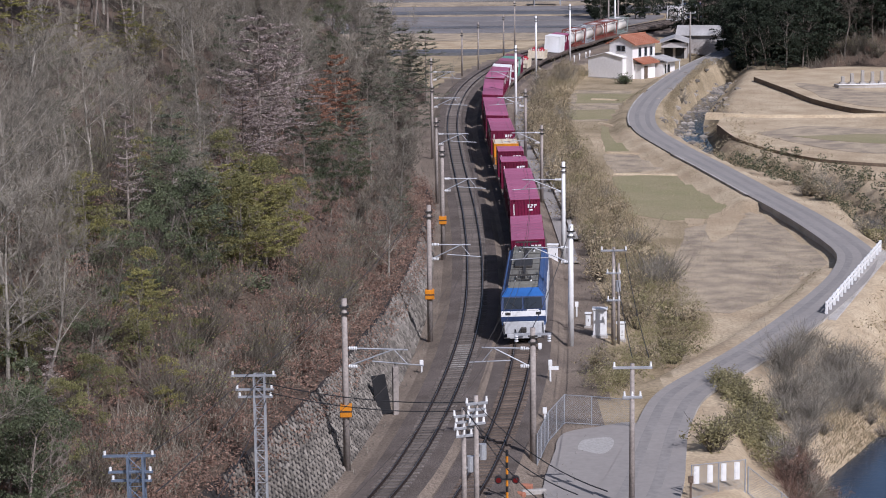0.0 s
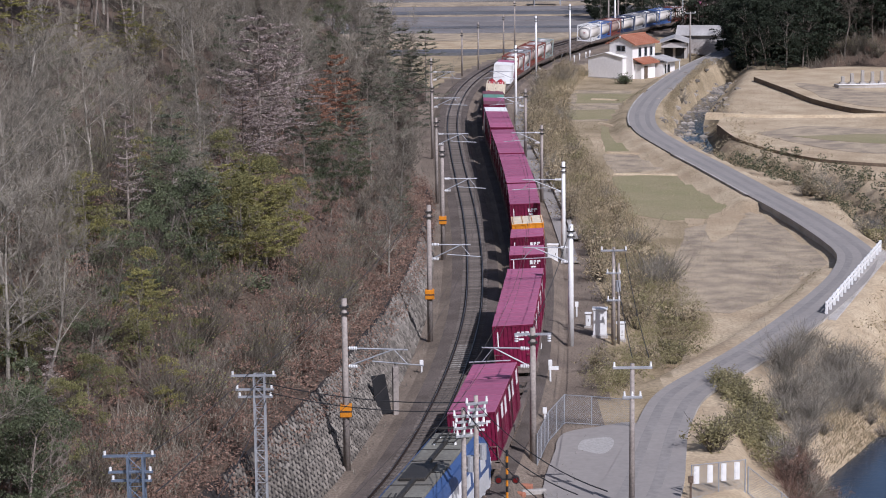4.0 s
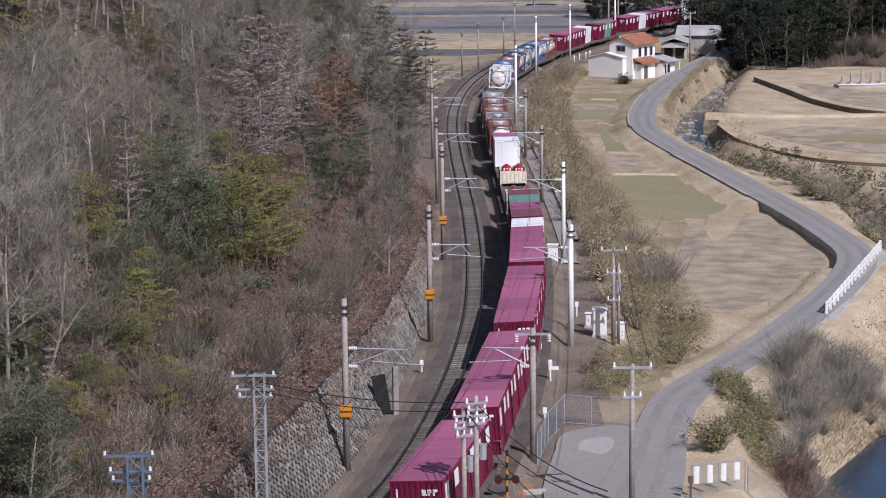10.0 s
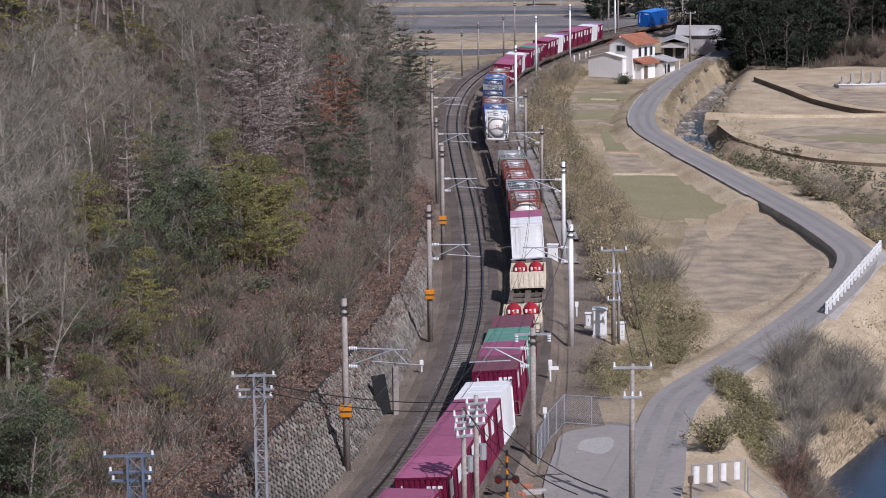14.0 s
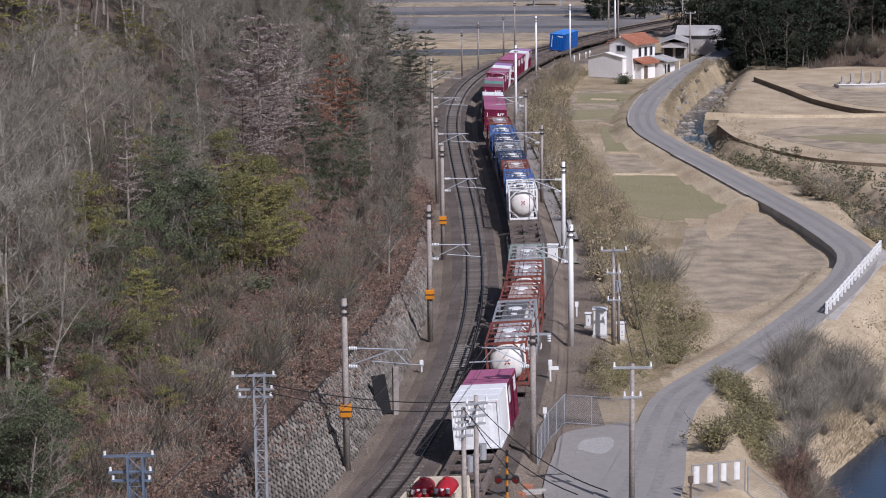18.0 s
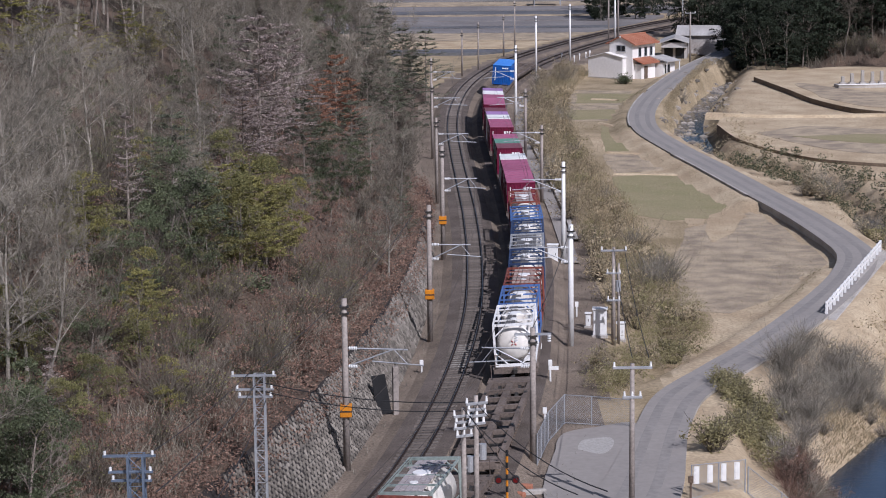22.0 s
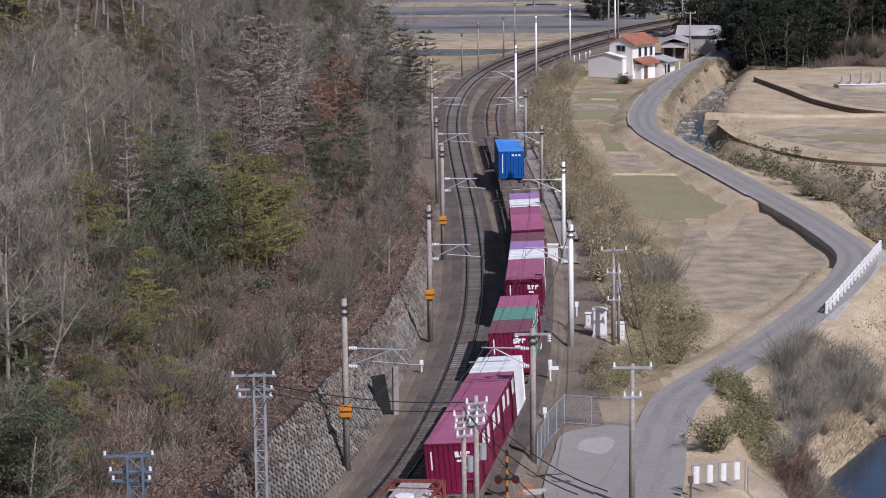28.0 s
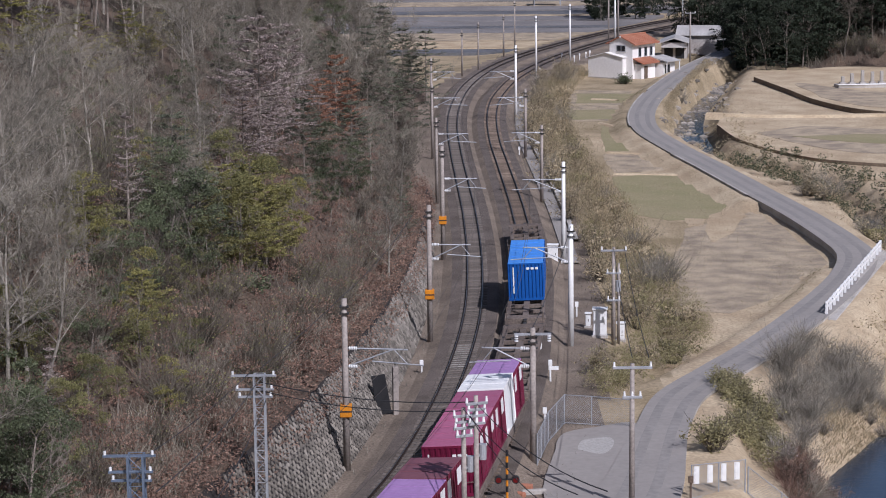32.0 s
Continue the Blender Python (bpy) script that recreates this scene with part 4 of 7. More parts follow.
def block_mesh(name, x, y, z, top=1.0, mat=None):
    """A block centred on its foot, its top narrower by the factor top."""
    me = bpy.data.meshes.new(name)
    v = [(sx * x / 2 * k, sy * y / 2 * k, zz) for zz, k in ((0, 1), (z, top)) for sx, sy in ((-1, -1), (1, -1), (1, 1), (-1, 1))]
    me.from_pydata(v, [], CUBE_F)
    if mat:
        me.materials.append(mat)
    return me


def near_arc(line, y):
    return float(line.s[np.argmin(np.where(line.p[:, 1] > 30, np.abs(line.p[:, 1] - y), 1e9))])


# ---- stone retaining wall under the wood ----
WALL0, WALL1 = near_arc(LEFT, 84), near_arc(LEFT, 212)


def wall_section(s):
    h = float(wall_height(LEFT.at(s).y))
    return [(-3.2, -0.75), (-3.2 - (h + 0.1) / 1.75, h - 0.55), (-3.45 - h / 1.75, h - 0.6), (-5.2 - h / 1.75, h - 0.4)]


wall = ribbon("retaining_wall", LEFT, WALL0, WALL1, 1.5, wall_section, [material("wall_mortar", (0.035, 0.03, 0.028), 0.95, vary=0.3, scale=3.0, bump=0.4), LITTER], [0, 1, 1], label="battered retaining wall of grey field stones", category="retaining wall")

# ---- path and cable duct on the valley side ----
p0, p1 = near_arc(RIGHT, 172), near_arc(RIGHT, 300)
ribbon("trackside_path", RIGHT, p0, p1, 2.0, lambda s: [(2.75, -0.64), (2.8, -0.5), (3.9, -0.5), (3.95, -0.64)], [ASPHALT], label="narrow grey path beside the railway line", category="path")
ribbon("cable_duct", RIGHT, near_arc(RIGHT, 182), p1, 2.0, [(4.05, -0.62), (4.05, -0.38), (4.45, -0.38), (4.45, -0.62)], [CONCRETE], label="concrete cable duct with lids", category="cable duct")
ribbon("cable_duct", LEFT, near_arc(LEFT, 96), near_arc(LEFT, 135), 1.5, [(2.2, -0.62), (2.2, -0.42), (2.5, -0.42), (2.5, -0.62)], [SLEEPER], label="concrete cable duct between the tracks", category="cable duct")
ribbon("ballast_patch", LEFT, near_arc(LEFT, 134), near_arc(LEFT, 141.5), 1.0, canted(LEFT, [(-0.52, -0.205), (-0.45, -0.19), (0.45, -0.19), (0.52, -0.205)]), [PALE_BALLAST], label="patch of fresh pale ballast between rails", category="ballast")


# ---- road, stream, fields ----
def road_half(s):
    return float(np.interp(s, [0, 14, 24, 34, 60, 95], [2.6, 2.0, 1.5, 1.5, 1.55, 1.6]))


def road_section(s):
    w, z = road_half(s), road_z(s)
    return [(-w - 0.02, z - 1.3), (-w, z + 0.06), (w, z + 0.06), (w + 0.02, z - 1.3)]


road = ribbon("road", ROAD, 3, ROAD.s[-1] - 1, 1.5, road_section, [CONCRETE, ASPHALT], [0, 1, 0], label="narrow winding grey asphalt lane", category="road")
for o in (-0.72, 0.72):
    ribbon("wheel_track", ROAD, 6, ROAD.s[-1] - 6, 1.5, lambda s: [(o * (0.55 + 0.22 * road_half(s)) - 0.28, road_z(s) + 0.061), (o * (0.55 + 0.22 * road_half(s)) - 0.2, road_z(s) + 0.065), (o * (0.55 + 0.22 * road_half(s)) + 0.2, road_z(s) + 0.065), (o * (0.55 + 0.22 * road_half(s)) + 0.28, road_z(s) + 0.061)], [WORN], parent=road, label="darker worn wheel track")
for name, s0, s1, off, h, label in (("road_kerb", 118, 150, -1, 0.12, "pale concrete road edge"), ("road_kerb", 175, 215, -1, 0.12, "pale concrete road edge"), ("road_kerb", 218, 300, -1, 0.10, "pale concrete road edge")):
    ribbon(name, ROAD, s0, s1, 1.5, lambda s: [(off * (road_half(s) + 0.22), road_z(s) - 0.95), (off * (road_half(s) + 0.22), road_z(s) + h), (off * (road_half(s) + 0.02), road_z(s) + h), (off * (road_half(s) + 0.02), road_z(s) - 0.3)][::off], [CONCRETE], parent=road, label=label)
ribbon("stream_water", STREAM, 2, STREAM.s[-1] - 2, 2.0, lambda s: [(float(np.interp(s, [0, 200, 285, 300], [2.3, 2.2, 2.6, 4.8])), -4.0), (0, -3.98), (-float(np.interp(s, [0, 200, 285, 300], [2.3, 2.2, 2.6, 4.8])), -4.0)], [WATER], label="dark blue shallow stream water", category="water")


def field(name, pts, mat, z, label, category="field", thick=0.35, rough=0.45):
    """Low plot of ground with an uneven edge."""
    ring = []
    for (x0, y0), (x1, y1) in zip(pts, pts[1:] + pts[:1]):
        k = max(1, int(math.hypot(x1 - x0, y1 - y0) / 1.1)) if rough else 1
        for i in range(k):
            x, y = x0 + (x1 - x0) * i / k, y0 + (y1 - y0) * i / k
            ring.append((x + rough * noise.noise((x * 0.17, y * 0.13, z * 40)) + 0.12 * noise.noise((x * 0.9, y * 0.6, 3)), y + rough * 1.3 * noise.noise((x * 0.17, y * 0.13, 9 + z * 40))))
    bm = bmesh.new()
    prism(bm, ring, z - thick, z)
    return tagged(link_mesh(name, mesh_of(bm, name), mat), label, category, kind="structure")


field("field", [(14.6, 279), (23.0, 279), (24.0, 296), (27.0, 316), (17.8, 318)], SOIL, -1.688, "fallow brown paddy field")
field("field", [(18.2, 300), (25.4, 300), (27.6, 312), (19.0, 313)], GREEN_FIELD, -1.682, "faint green winter paddy strip")
field("field", [(15.4, 281), (22.6, 281), (23.4, 292), (16.2, 292)], GREEN_FIELD, -1.682, "faint green winter paddy strip")
field("field", [(17.5, 228.6), (23.2, 230.6), (27.6, 226.9), (28.2, 215.6), (26.9, 209.0), (24.6, 201.1), (20.8, 199.6), (17.1, 204.5)], GREEN_FIELD, -1.684, "olive-green winter field beside the lane")
field("field", [(18.0, 246.5), (22.3, 246.3), (25.2, 241.4), (27.1, 230.1), (23.5, 232.8), (17.9, 231.6)], SOIL, -1.688, "mown brown field strip")
field("field", [(19.5, 274.6), (21.9, 267.7), (22.7, 259.3), (25.2, 246.5), (21.9, 249.2), (18.3, 249.0)], GREEN_FIELD, -1.68, "dull olive field strip")
field("field", [(21.5, 194.9), (26.0, 200.6), (28.9, 205.0), (30.9, 195.4), (32.0, 183.9), (31.6, 179.2), (25.8, 164.7), (20.6, 157.4), (17.7, 158.6), (17.5, 171.6)], SOIL, -1.69, "mown dry brown field below the lane")
field("field", [(24.4, 202.3), (27.2, 207.2), (27.6, 201.6), (25.4, 192.2), (23.0, 187.6), (23.1, 194.2)], PALE_GRASS, -1.672, "pale dry grass spilling into the field corner")
field("field", [(22.0, 200.8), (23.9, 200.4), (23.3, 197.2), (21.9, 196.4)], PALE_GRASS, -1.676, "patch of pale dry grass in the field")
for a, b in (((18.5, 248.0), (25.2, 244.1)), ((17.8, 230.3), (27.8, 228.1)), ((19.7, 276.3), (22.2, 269.4)), ((20.6, 305.0), (24.4, 302.6))):
    ln = Line([a, ((a[0] + b[0]) / 2 + 0.1, (a[1] + b[1]) / 2 + 0.3), b], 8)
    ribbon("field_baulk", ln, 0, ln.s[-1], 1.0, [(0.55, -1.75), (0.25, -1.55), (-0.25, -1.54), (-0.55, -1.75)], [PALE_GRASS], label="low pale grass ridge between fields", category="field path")
FAR_DARK = material("dark_mulch", (0.085, 0.085, 0.09), 0.7, vary=0.2, scale=0.6, second=(0.14, 0.14, 0.145), bump=0.2)
FAR_GREY = material("grey_paddy", (0.215, 0.20, 0.195), 0.85, vary=0.15, scale=0.5, second=(0.15, 0.138, 0.132), bump=0.2)
for y0, y1, mt, label in ((374, 381, FAR_DARK, "far dark hedge-like field bank"), (383, 397, PALE_GRASS, "far strip of pale dry grass"), (399, 416, SOIL, "far brown fallow field"), (417, 427, FAR_GREY, "far grey bare paddy field"), (428.5, 433, FAR_DARK, "far field under dark mulch sheets"),
                          (434, 446, FAR_GREY, "far grey bare paddy field"), (447.5, 460, FAR_GREY, "far grey bare paddy field"), (461, 465, SOIL, "far brown fallow strip"), (466, 476, FAR_DARK, "far field under dark mulch sheets"), (477.5, 492, FAR_GREY, "far grey bare paddy field"), (494, 507, SOIL, "far brown fallow strip"), (509, 524, FAR_GREY, "far grey bare paddy field")):
    xr = [float(np.interp(y, LEFT.p[:, 1], LEFT.p[:, 0])) - 7 - max(0, y - 440) * 0.3 for y in (y0, y1)]
    field("field", [(-45, y0 + 2), (xr[0], y0 - 1), (xr[1], y1 - 1), (-45, y1 + 2)], mt, -0.82 + (y0 - 374) * 0.002, label, thick=0.9)

# low risers of the terraces, with their shade put into the bank colour
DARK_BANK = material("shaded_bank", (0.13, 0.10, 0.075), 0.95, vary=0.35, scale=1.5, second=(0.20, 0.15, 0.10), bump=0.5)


def terrace(pts, z, top, label):
    """Low field terrace with a riser all round, coloured dark as if in shade; its outline runs smoothly through pts."""
    ring = spline(pts + pts[:1], 6)[:-1]
    bm = prism(bmesh.new(), [tuple(p) for p in ring], -2.6, z)
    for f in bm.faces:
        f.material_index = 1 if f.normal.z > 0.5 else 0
    return tagged(link_mesh("field_terrace", mesh_of(bm, "field_terrace"), [DARK_BANK, top]), label, "field terrace", kind="structure")


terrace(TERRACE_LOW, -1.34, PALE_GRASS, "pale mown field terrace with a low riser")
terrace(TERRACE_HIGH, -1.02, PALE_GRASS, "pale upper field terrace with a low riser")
for pts, z, mt in (([(37, 262), (41, 250), (46, 243), (58, 240), (58, 258), (44, 268)], -1.31, SOIL), ([(41, 258), (48, 251), (56, 250), (52, 259)], -1.28, GREEN_FIELD), ([(51, 298), (55, 286), (64, 283), (70, 296), (58, 306), (51, 318)], -0.99, SOIL)):
    ring = spline(pts + pts[:1], 6)[:-1]
    field("field", [tuple(p) for p in ring], mt, z, "mown stubble patch on a terrace", thick=0.2)
ln = Line([(33.5, 281), (40, 278.5), (50, 277.5), (66, 279)], 10)
ribbon("field_baulk", ln, 0, ln.s[-1], 1.5, [(1.0, -1.75), (0.35, -1.0), (-0.35, -0.95), (-1.0, -1.75)], [PALE_GRASS], label="pale grassy path between terraces", category="field path")
# worn concrete at the lane's end
for pts, z, mt, label in (([(4.6, 100), (8.2, 100), (9.8, 108.5), (10.6, 114), (10.9, 118.2), (10.4, 121.2), (8.6, 120.4), (6.6, 119.0), (5.7, 114), (5.0, 107)], -0.49, ASPHALT, "worn concrete apron at the lane's end"),
                          ([(7.2, 115.6), (8.4, 114.6), (9.1, 116.4), (9.0, 118.0), (7.6, 117.6)], -0.484, material("pale_dust", (0.37, 0.35, 0.325), 0.95, vary=0.15, scale=2.0, second=(0.32, 0.305, 0.285), bump=0.1), "dusty pale patch on the apron")):
    field("concrete_apron", [tuple(p) for p in spline(pts + pts[:1], 8)[:-1]], mt, z, label, "apron", 0.1, 0.3)


# ---- white bridge parapet over the stream wall ----
def build_parapet():
    a, b = Vector((26.6, 152.2, -0.86)), Vector((35.3, 177.5, -0.84))
    d = (b - a).normalized()
    m = Matrix.Translation(a) @ Matrix.Rotation(math.atan2(d.y, d.x), 4, "Z")
    n = (b - a).length
    e = thing("guard_rail", m, "white painted guard rail on a concrete stream wall", "guard rail")
    for z in (0.78, 0.45):
        part("rail", bx(0, -0.05, z, n, 0.05, z + 0.14, 0.01), WHITE_PAINT, e)
    k = 17
    for i in range(k):
        x = 0.15 + (n - 0.3) * i / (k - 1)
        part("post", bx(x - 0.13, -0.09, 0.0, x + 0.13, 0.09, 0.95, 0.015), WHITE_PAINT, e)
    part("kerb", bx(-0.5, -0.3, -0.3, n + 0.5, 0.25, 0.06, 0.02), CONCRETE, e)
    part("stream_wall", bx(-1.2, -0.9, -4.4, n + 1.0, -0.28, -0.02, 0.03), CONCRETE, e, "stained concrete wall down to the stream")


build_parapet()


# ---- poles ----
def build_mast(x, y, h, track, r=0.19, arm=True, marker=False, paint=None, gear=False, arm_z=6.0):
    """Concrete catenary mast with a braced cantilever reaching over its track."""
    paint = paint or POLE_CONC
    z = ground_z(x, y) - 0.1
    e = thing("catenary_mast", pose(x, y, z), "white-grey concrete catenary mast" if paint is WHITE_PAINT else "weathered concrete catenary mast with steel cantilever" if arm else "weathered concrete line pole", "catenary mast", "masts along the railway")
    part("shaft", rd((0, 0, 0), (0, 0, h + 0.1), r, r * 0.72, sides=14), paint, e, smooth=True)
    off, s = track.near([(x, y)])
    c, d = track.at(float(s[0])), track.way(float(s[0]))
    side = -1 if off[0] > 0 else 1
    n = Vector((d.y, -d.x, 0)) * side
    reach = abs(float(off[0])) + 0.9
    if arm:
        zt, zl = arm_z + 0.6, arm_z - 0.35
        bm = rd(n * 0.15 + Vector((0, 0, zt)), n * reach * 0.8 + Vector((0, 0, zt)), 0.045, sides=6)
        part("top_tube", bm, STEEL, e)
        bm = rd(n * 0.15 + Vector((0, 0, zl)), n * (reach * 0.62) + Vector((0, 0, zt)), 0.04, sides=6)
        part("brace_tube", bm, STEEL, e)
        bm = rd(n * (reach * 0.35) + Vector((0, 0, zl + 0.3)), n * reach + Vector((0, 0, zl + 0.15)), 0.035, sides=6)
        rod(bm, n * (reach * 0.8) + Vector((0, 0, zl + 0.18)), n * (reach * 0.62) + Vector((0, 0, zt)), 0.025, sides=6)
        part("steady_arm", bm, STEEL, e)
        for zz in (zt, zl):
            bm = bmesh.new()
            for i in range(5):
                c0 = n * (0.22 + i * 0.09) + Vector((0, 0, zz))
                rod(bm, c0, c0 + n * 0.05, 0.10, sides=10)
            part("insulator", bm, CERAMIC, e, "white ribbed insulator")
    bm = bmesh.new()
    for zz in (h - 0.35, h - 0.7):
        box(bm, -0.24, -0.24, zz, 0.24, 0.24, zz + 0.07)
    part("band", bm, DARK_STEEL, e)
    if marker:
        bm = bx(-0.30, -0.30, 3.0, 0.30, 0.30, 3.62, 0.02)
        part("marker_box", bm, ORANGE, e, "orange warning sleeve")
        part("marker_band", bx(-0.31, -0.31, 3.27, 0.31, 0.31, 3.35), DARK_STEEL, e)
    if gear:
        part("feeder_arm", bx(-0.95, -0.05, h - 0.30, 0.95, 0.05, h - 0.18), STEEL, e)
        for sx in (-0.85, 0.85):
            bm = bmesh.new()
            for i in range(3):
                rod(bm, (sx, 0, h - 0.36 - i * 0.13), (sx, 0, h - 0.30 - i * 0.13), 0.10, sides=10)
            part("insulator", bm, CERAMIC, e, "white ribbed insulator")
    return e


for x, y, h in ((-5.1, 112.3, 9.1), (-0.9, 143.7, 9.1), (0.0, 174.5, 9.1)):
    build_mast(x, y, h, LEFT, marker=True)
for x, y, h in ((-0.5, 204, 8.0), (-1.0, 236, 8.0), (-1.2, 266, 8.2)):
    build_mast(x, y, h, LEFT, r=0.15)
for x, y, h in ((3.1, 329.4, 6.8), (5.6, 334.5, 7.6), (10.2, 363, 6.8), (12.3, 372, 8.5)):
    build_mast(x, y, h, LEFT, r=0.14, arm=False)
build_mast(4.6, 113.1, 7.3, RIGHT, gear=True, arm_z=5.7)
build_mast(8.25, 142.0, 8.0, RIGHT, r=0.21, paint=WHITE_PAINT)
build_mast(9.5, 173.4, 7.9, RIGHT, r=0.19, paint=WHITE_PAINT)
for x, y, h in ((9.2, 204.4, 7.2), (8.9, 235.9, 7.4), (8.9, 266.1, 9.6), (13.9, 326.5, 9.0), (20.4, 353, 9.0), (30.4, 390, 8.5), (45.2, 418, 8.5)):
    build_mast(x, y, h, RIGHT, r=0.17, arm=y < 300, paint=WHITE_PAINT if y > 240 else None)


def build_utility(x, y, h, label, arms=((0.0, 1.9),), turn=0.0, base=None, r=0.15, extras=True, mat=None):
    z = ground_z(x, y) - 0.1 if base is None else base
    e = thing("utility_pole", pose(x, y, z, 0, 0, turn), label, "utility pole", "utility poles")
    part("shaft", rd((0, 0, 0), (0, 0, h), r, r * 0.7, sides=12), mat or POLE_CONC, e, smooth=True)
    for dz, w in arms:
        a = part("cross_arm", bx(-w / 2, -0.13, h - 0.25 - dz, w / 2, -0.03, h - 0.13 - dz, 0.01), STEEL, e)
        for sx in (-0.46, 0.46) if dz < 0.6 else (-0.4, 0.0, 0.4):
            bm = rd((sx * w, -0.08, h - 0.13 - dz), (sx * w, -0.08, h + 0.10 - dz), 0.07, 0.04, sides=8)
            part("insulator", bm, CERAMIC, a, "white pin insulator")
    if extras:
        bm = rd((0.3, 0, h - 2.9), (0.3, 0, h - 2.2), 0.17, sides=12)
        part("transformer", bm, STEEL, e, "small grey transformer can")
        part("bracket", bx(-0.1, -0.06, h - 2.75, 0.32, 0.06, h - 2.65), STEEL, e)
    return e


build_utility(9.0, 104.3, 7.4, "grey utility pole with a steel cross-arm beside the lane", ((0.0, 1.9), (1.45, 0.95)), extras=False, mat=POLE_CONC)
build_utility(11.1, 143.1, 6.6, "utility pole with transformer and white insulators in the brush", ((0.0, 1.7), (1.5, 1.0), (3.3, 0.9)))
build_utility(11.5, 143.9, 5.5, "slim steel pole tied to a utility pole", (), extras=False, r=0.1)
build_utility(39.5, 354, 8.0, "far grey utility pole by the sheds", ((0.0, 1.6),), extras=False)
build_utility(31.4, 396, 8.8, "far grey utility pole by the line", ((0.0, 1.6),), extras=False)
build_utility(29.2, 389, 8.4, "far grey utility pole by the line", ((0.3, 1.4),), extras=False)
for x, y, h in ((0.82, 95.0, 7.65), (1.37, 95.0, 8.2)):
    build_utility(x, y, h, "concrete pole crowded with insulators and cable brackets", ((0.15, 1.0), (0.42, 0.8), (0.7, 1.0), (1.05, 0.8)), turn=20, extras=True, r=0.14)


def build_lattice(x, y, h, w=0.6, arms=True, paint=None, label="galvanised steel lattice line mast"):
    z = ground_z(x, y) - 0.1
    e = thing("lattice_mast", pose(x, y, z), label, "lattice mast")
    paint = paint or STEEL
    c = [(-w / 2, -w / 2), (w / 2, -w / 2), (w / 2, w / 2), (-w / 2, w / 2)]
    for a, b in c:
        part("leg", bx(a - 0.04, b - 0.04, 0, a + 0.04, b + 0.04, h), paint, e)
    n = int(h / w)
    for k in range(4):
        (ax, ay), (bx_, by) = c[k], c[(k + 1) % 4]
        for i in range(n):
            z0, z1 = h * i / n, h * (i + 1) / n
            p, q = ((ax, ay), (bx_, by)) if i % 2 else ((bx_, by), (ax, ay))
            part("lacing_bar", rd((*p, z0), (*q, z1), 0.018, sides=4), paint, e), part("lacing_bar", rd((ax, ay, z1), (bx_, by, z1), 0.015, sides=4), paint, e)
    if arms:
        for dz, a in ((0.1, 1.3), (0.75, 1.1), (1.1, 1.0)):
            bm = bx(-a, -0.06, h - dz, a * 0.6, 0.06, h - dz + 0.09)
            arm = part("cross_arm", bm, paint, e)
            for x0 in (-a + 0.08, a * 0.5):
                part("insulator", rd((x0, 0, h - dz + 0.09), (x0, 0, h - dz + 0.25), 0.055, sides=8), CERAMIC, arm, "white insulator")
    return e


build_lattice(-8.5, 100.0, 8.1, 0.48)
build_lattice(-12.15, 85.0, 7.9, 0.6, paint=material("blue_grey_steel", (0.20, 0.25, 0.33), 0.5, 0.5, vary=0.1, scale=4, bump=0.05), label="blue-grey steel lattice line mast")


# ---- wires ----
def wire(name, a, b, sag, r, mat, label, n=10, category="overhead wire"):
    a, b = Vector(a), Vector(b)
    bm = bmesh.new()
    pts = [a.lerp(b, i / n) - Vector((0, 0, sag * 4 * (i / n) * (1 - i / n))) for i in range(n + 1)]
    rows = [[bm.verts.new(p + Vector((math.cos(k * 1.571) * r, math.sin(k * 1.571) * r * 0.3, math.sin(k * 1.571) * r))) for k in range(4)] for p in pts]
    for u, v in zip(rows, rows[1:]):
        for k in range(4):
            bm.faces.new((u[k], u[(k + 1) % 4], v[(k + 1) % 4], v[k]))
    return tagged(link_mesh(name, mesh_of(bm, name), mat), label, category)


for line, zc in ((LEFT, 5.1), (RIGHT, 5.1)):
    for z, rr, nm in ((zc, 0.012, "contact_wire"), (zc + 0.95, 0.012, "messenger_wire")):
        ribbon(nm, line, near_arc(line, 60), near_arc(line, 330), 3.0, [(-rr, z - rr), (rr, z - rr), (0, z + rr), (-rr, z - rr)], [WIRE], label="thin overhead traction wire above the track", category="overhead wire", kind="")
for a, b, sag in (((0.8, 95, 6.9), (4.4, 72, 9.6), 0.5), ((1.4, 95, 7.1), (5.4, 72, 9.7), 0.5), ((1.1, 95, 6.6), (3.4, 72, 9.2), 0.4), ((-8.4, 100, 6.6), (0.8, 95, 6.8), 0.35), ((-8.4, 100, 7.0), (1.3, 95, 7.2), 0.35),
                  ((-8.6, 100, 7.0), (-9.4, 70, 10.4), 0.35), ((-8.2, 100, 6.2), (-7.8, 70, 9.6), 0.35), ((-8.9, 100, 7.5), (-12.1, 85, 7.4), 0.25), ((-8.4, 100, 7.7), (-5.2, 112.3, 8.6), 0.1), ((-5.2, 112.3, 8.6), (-1.9, 141, 8.3), 0.35), ((9.0, 104.3, 7.0), (11.1, 143, 5.6), 0.5), ((9.8, 104.3, 7.0), (11.8, 143, 5.6), 0.5), ((4.6, 113.1, 6.7), (8.25, 142, 7.3), 0.4)):
    wire("cable", a, b, sag, 0.022, CABLE, "dark overhead cable between poles")


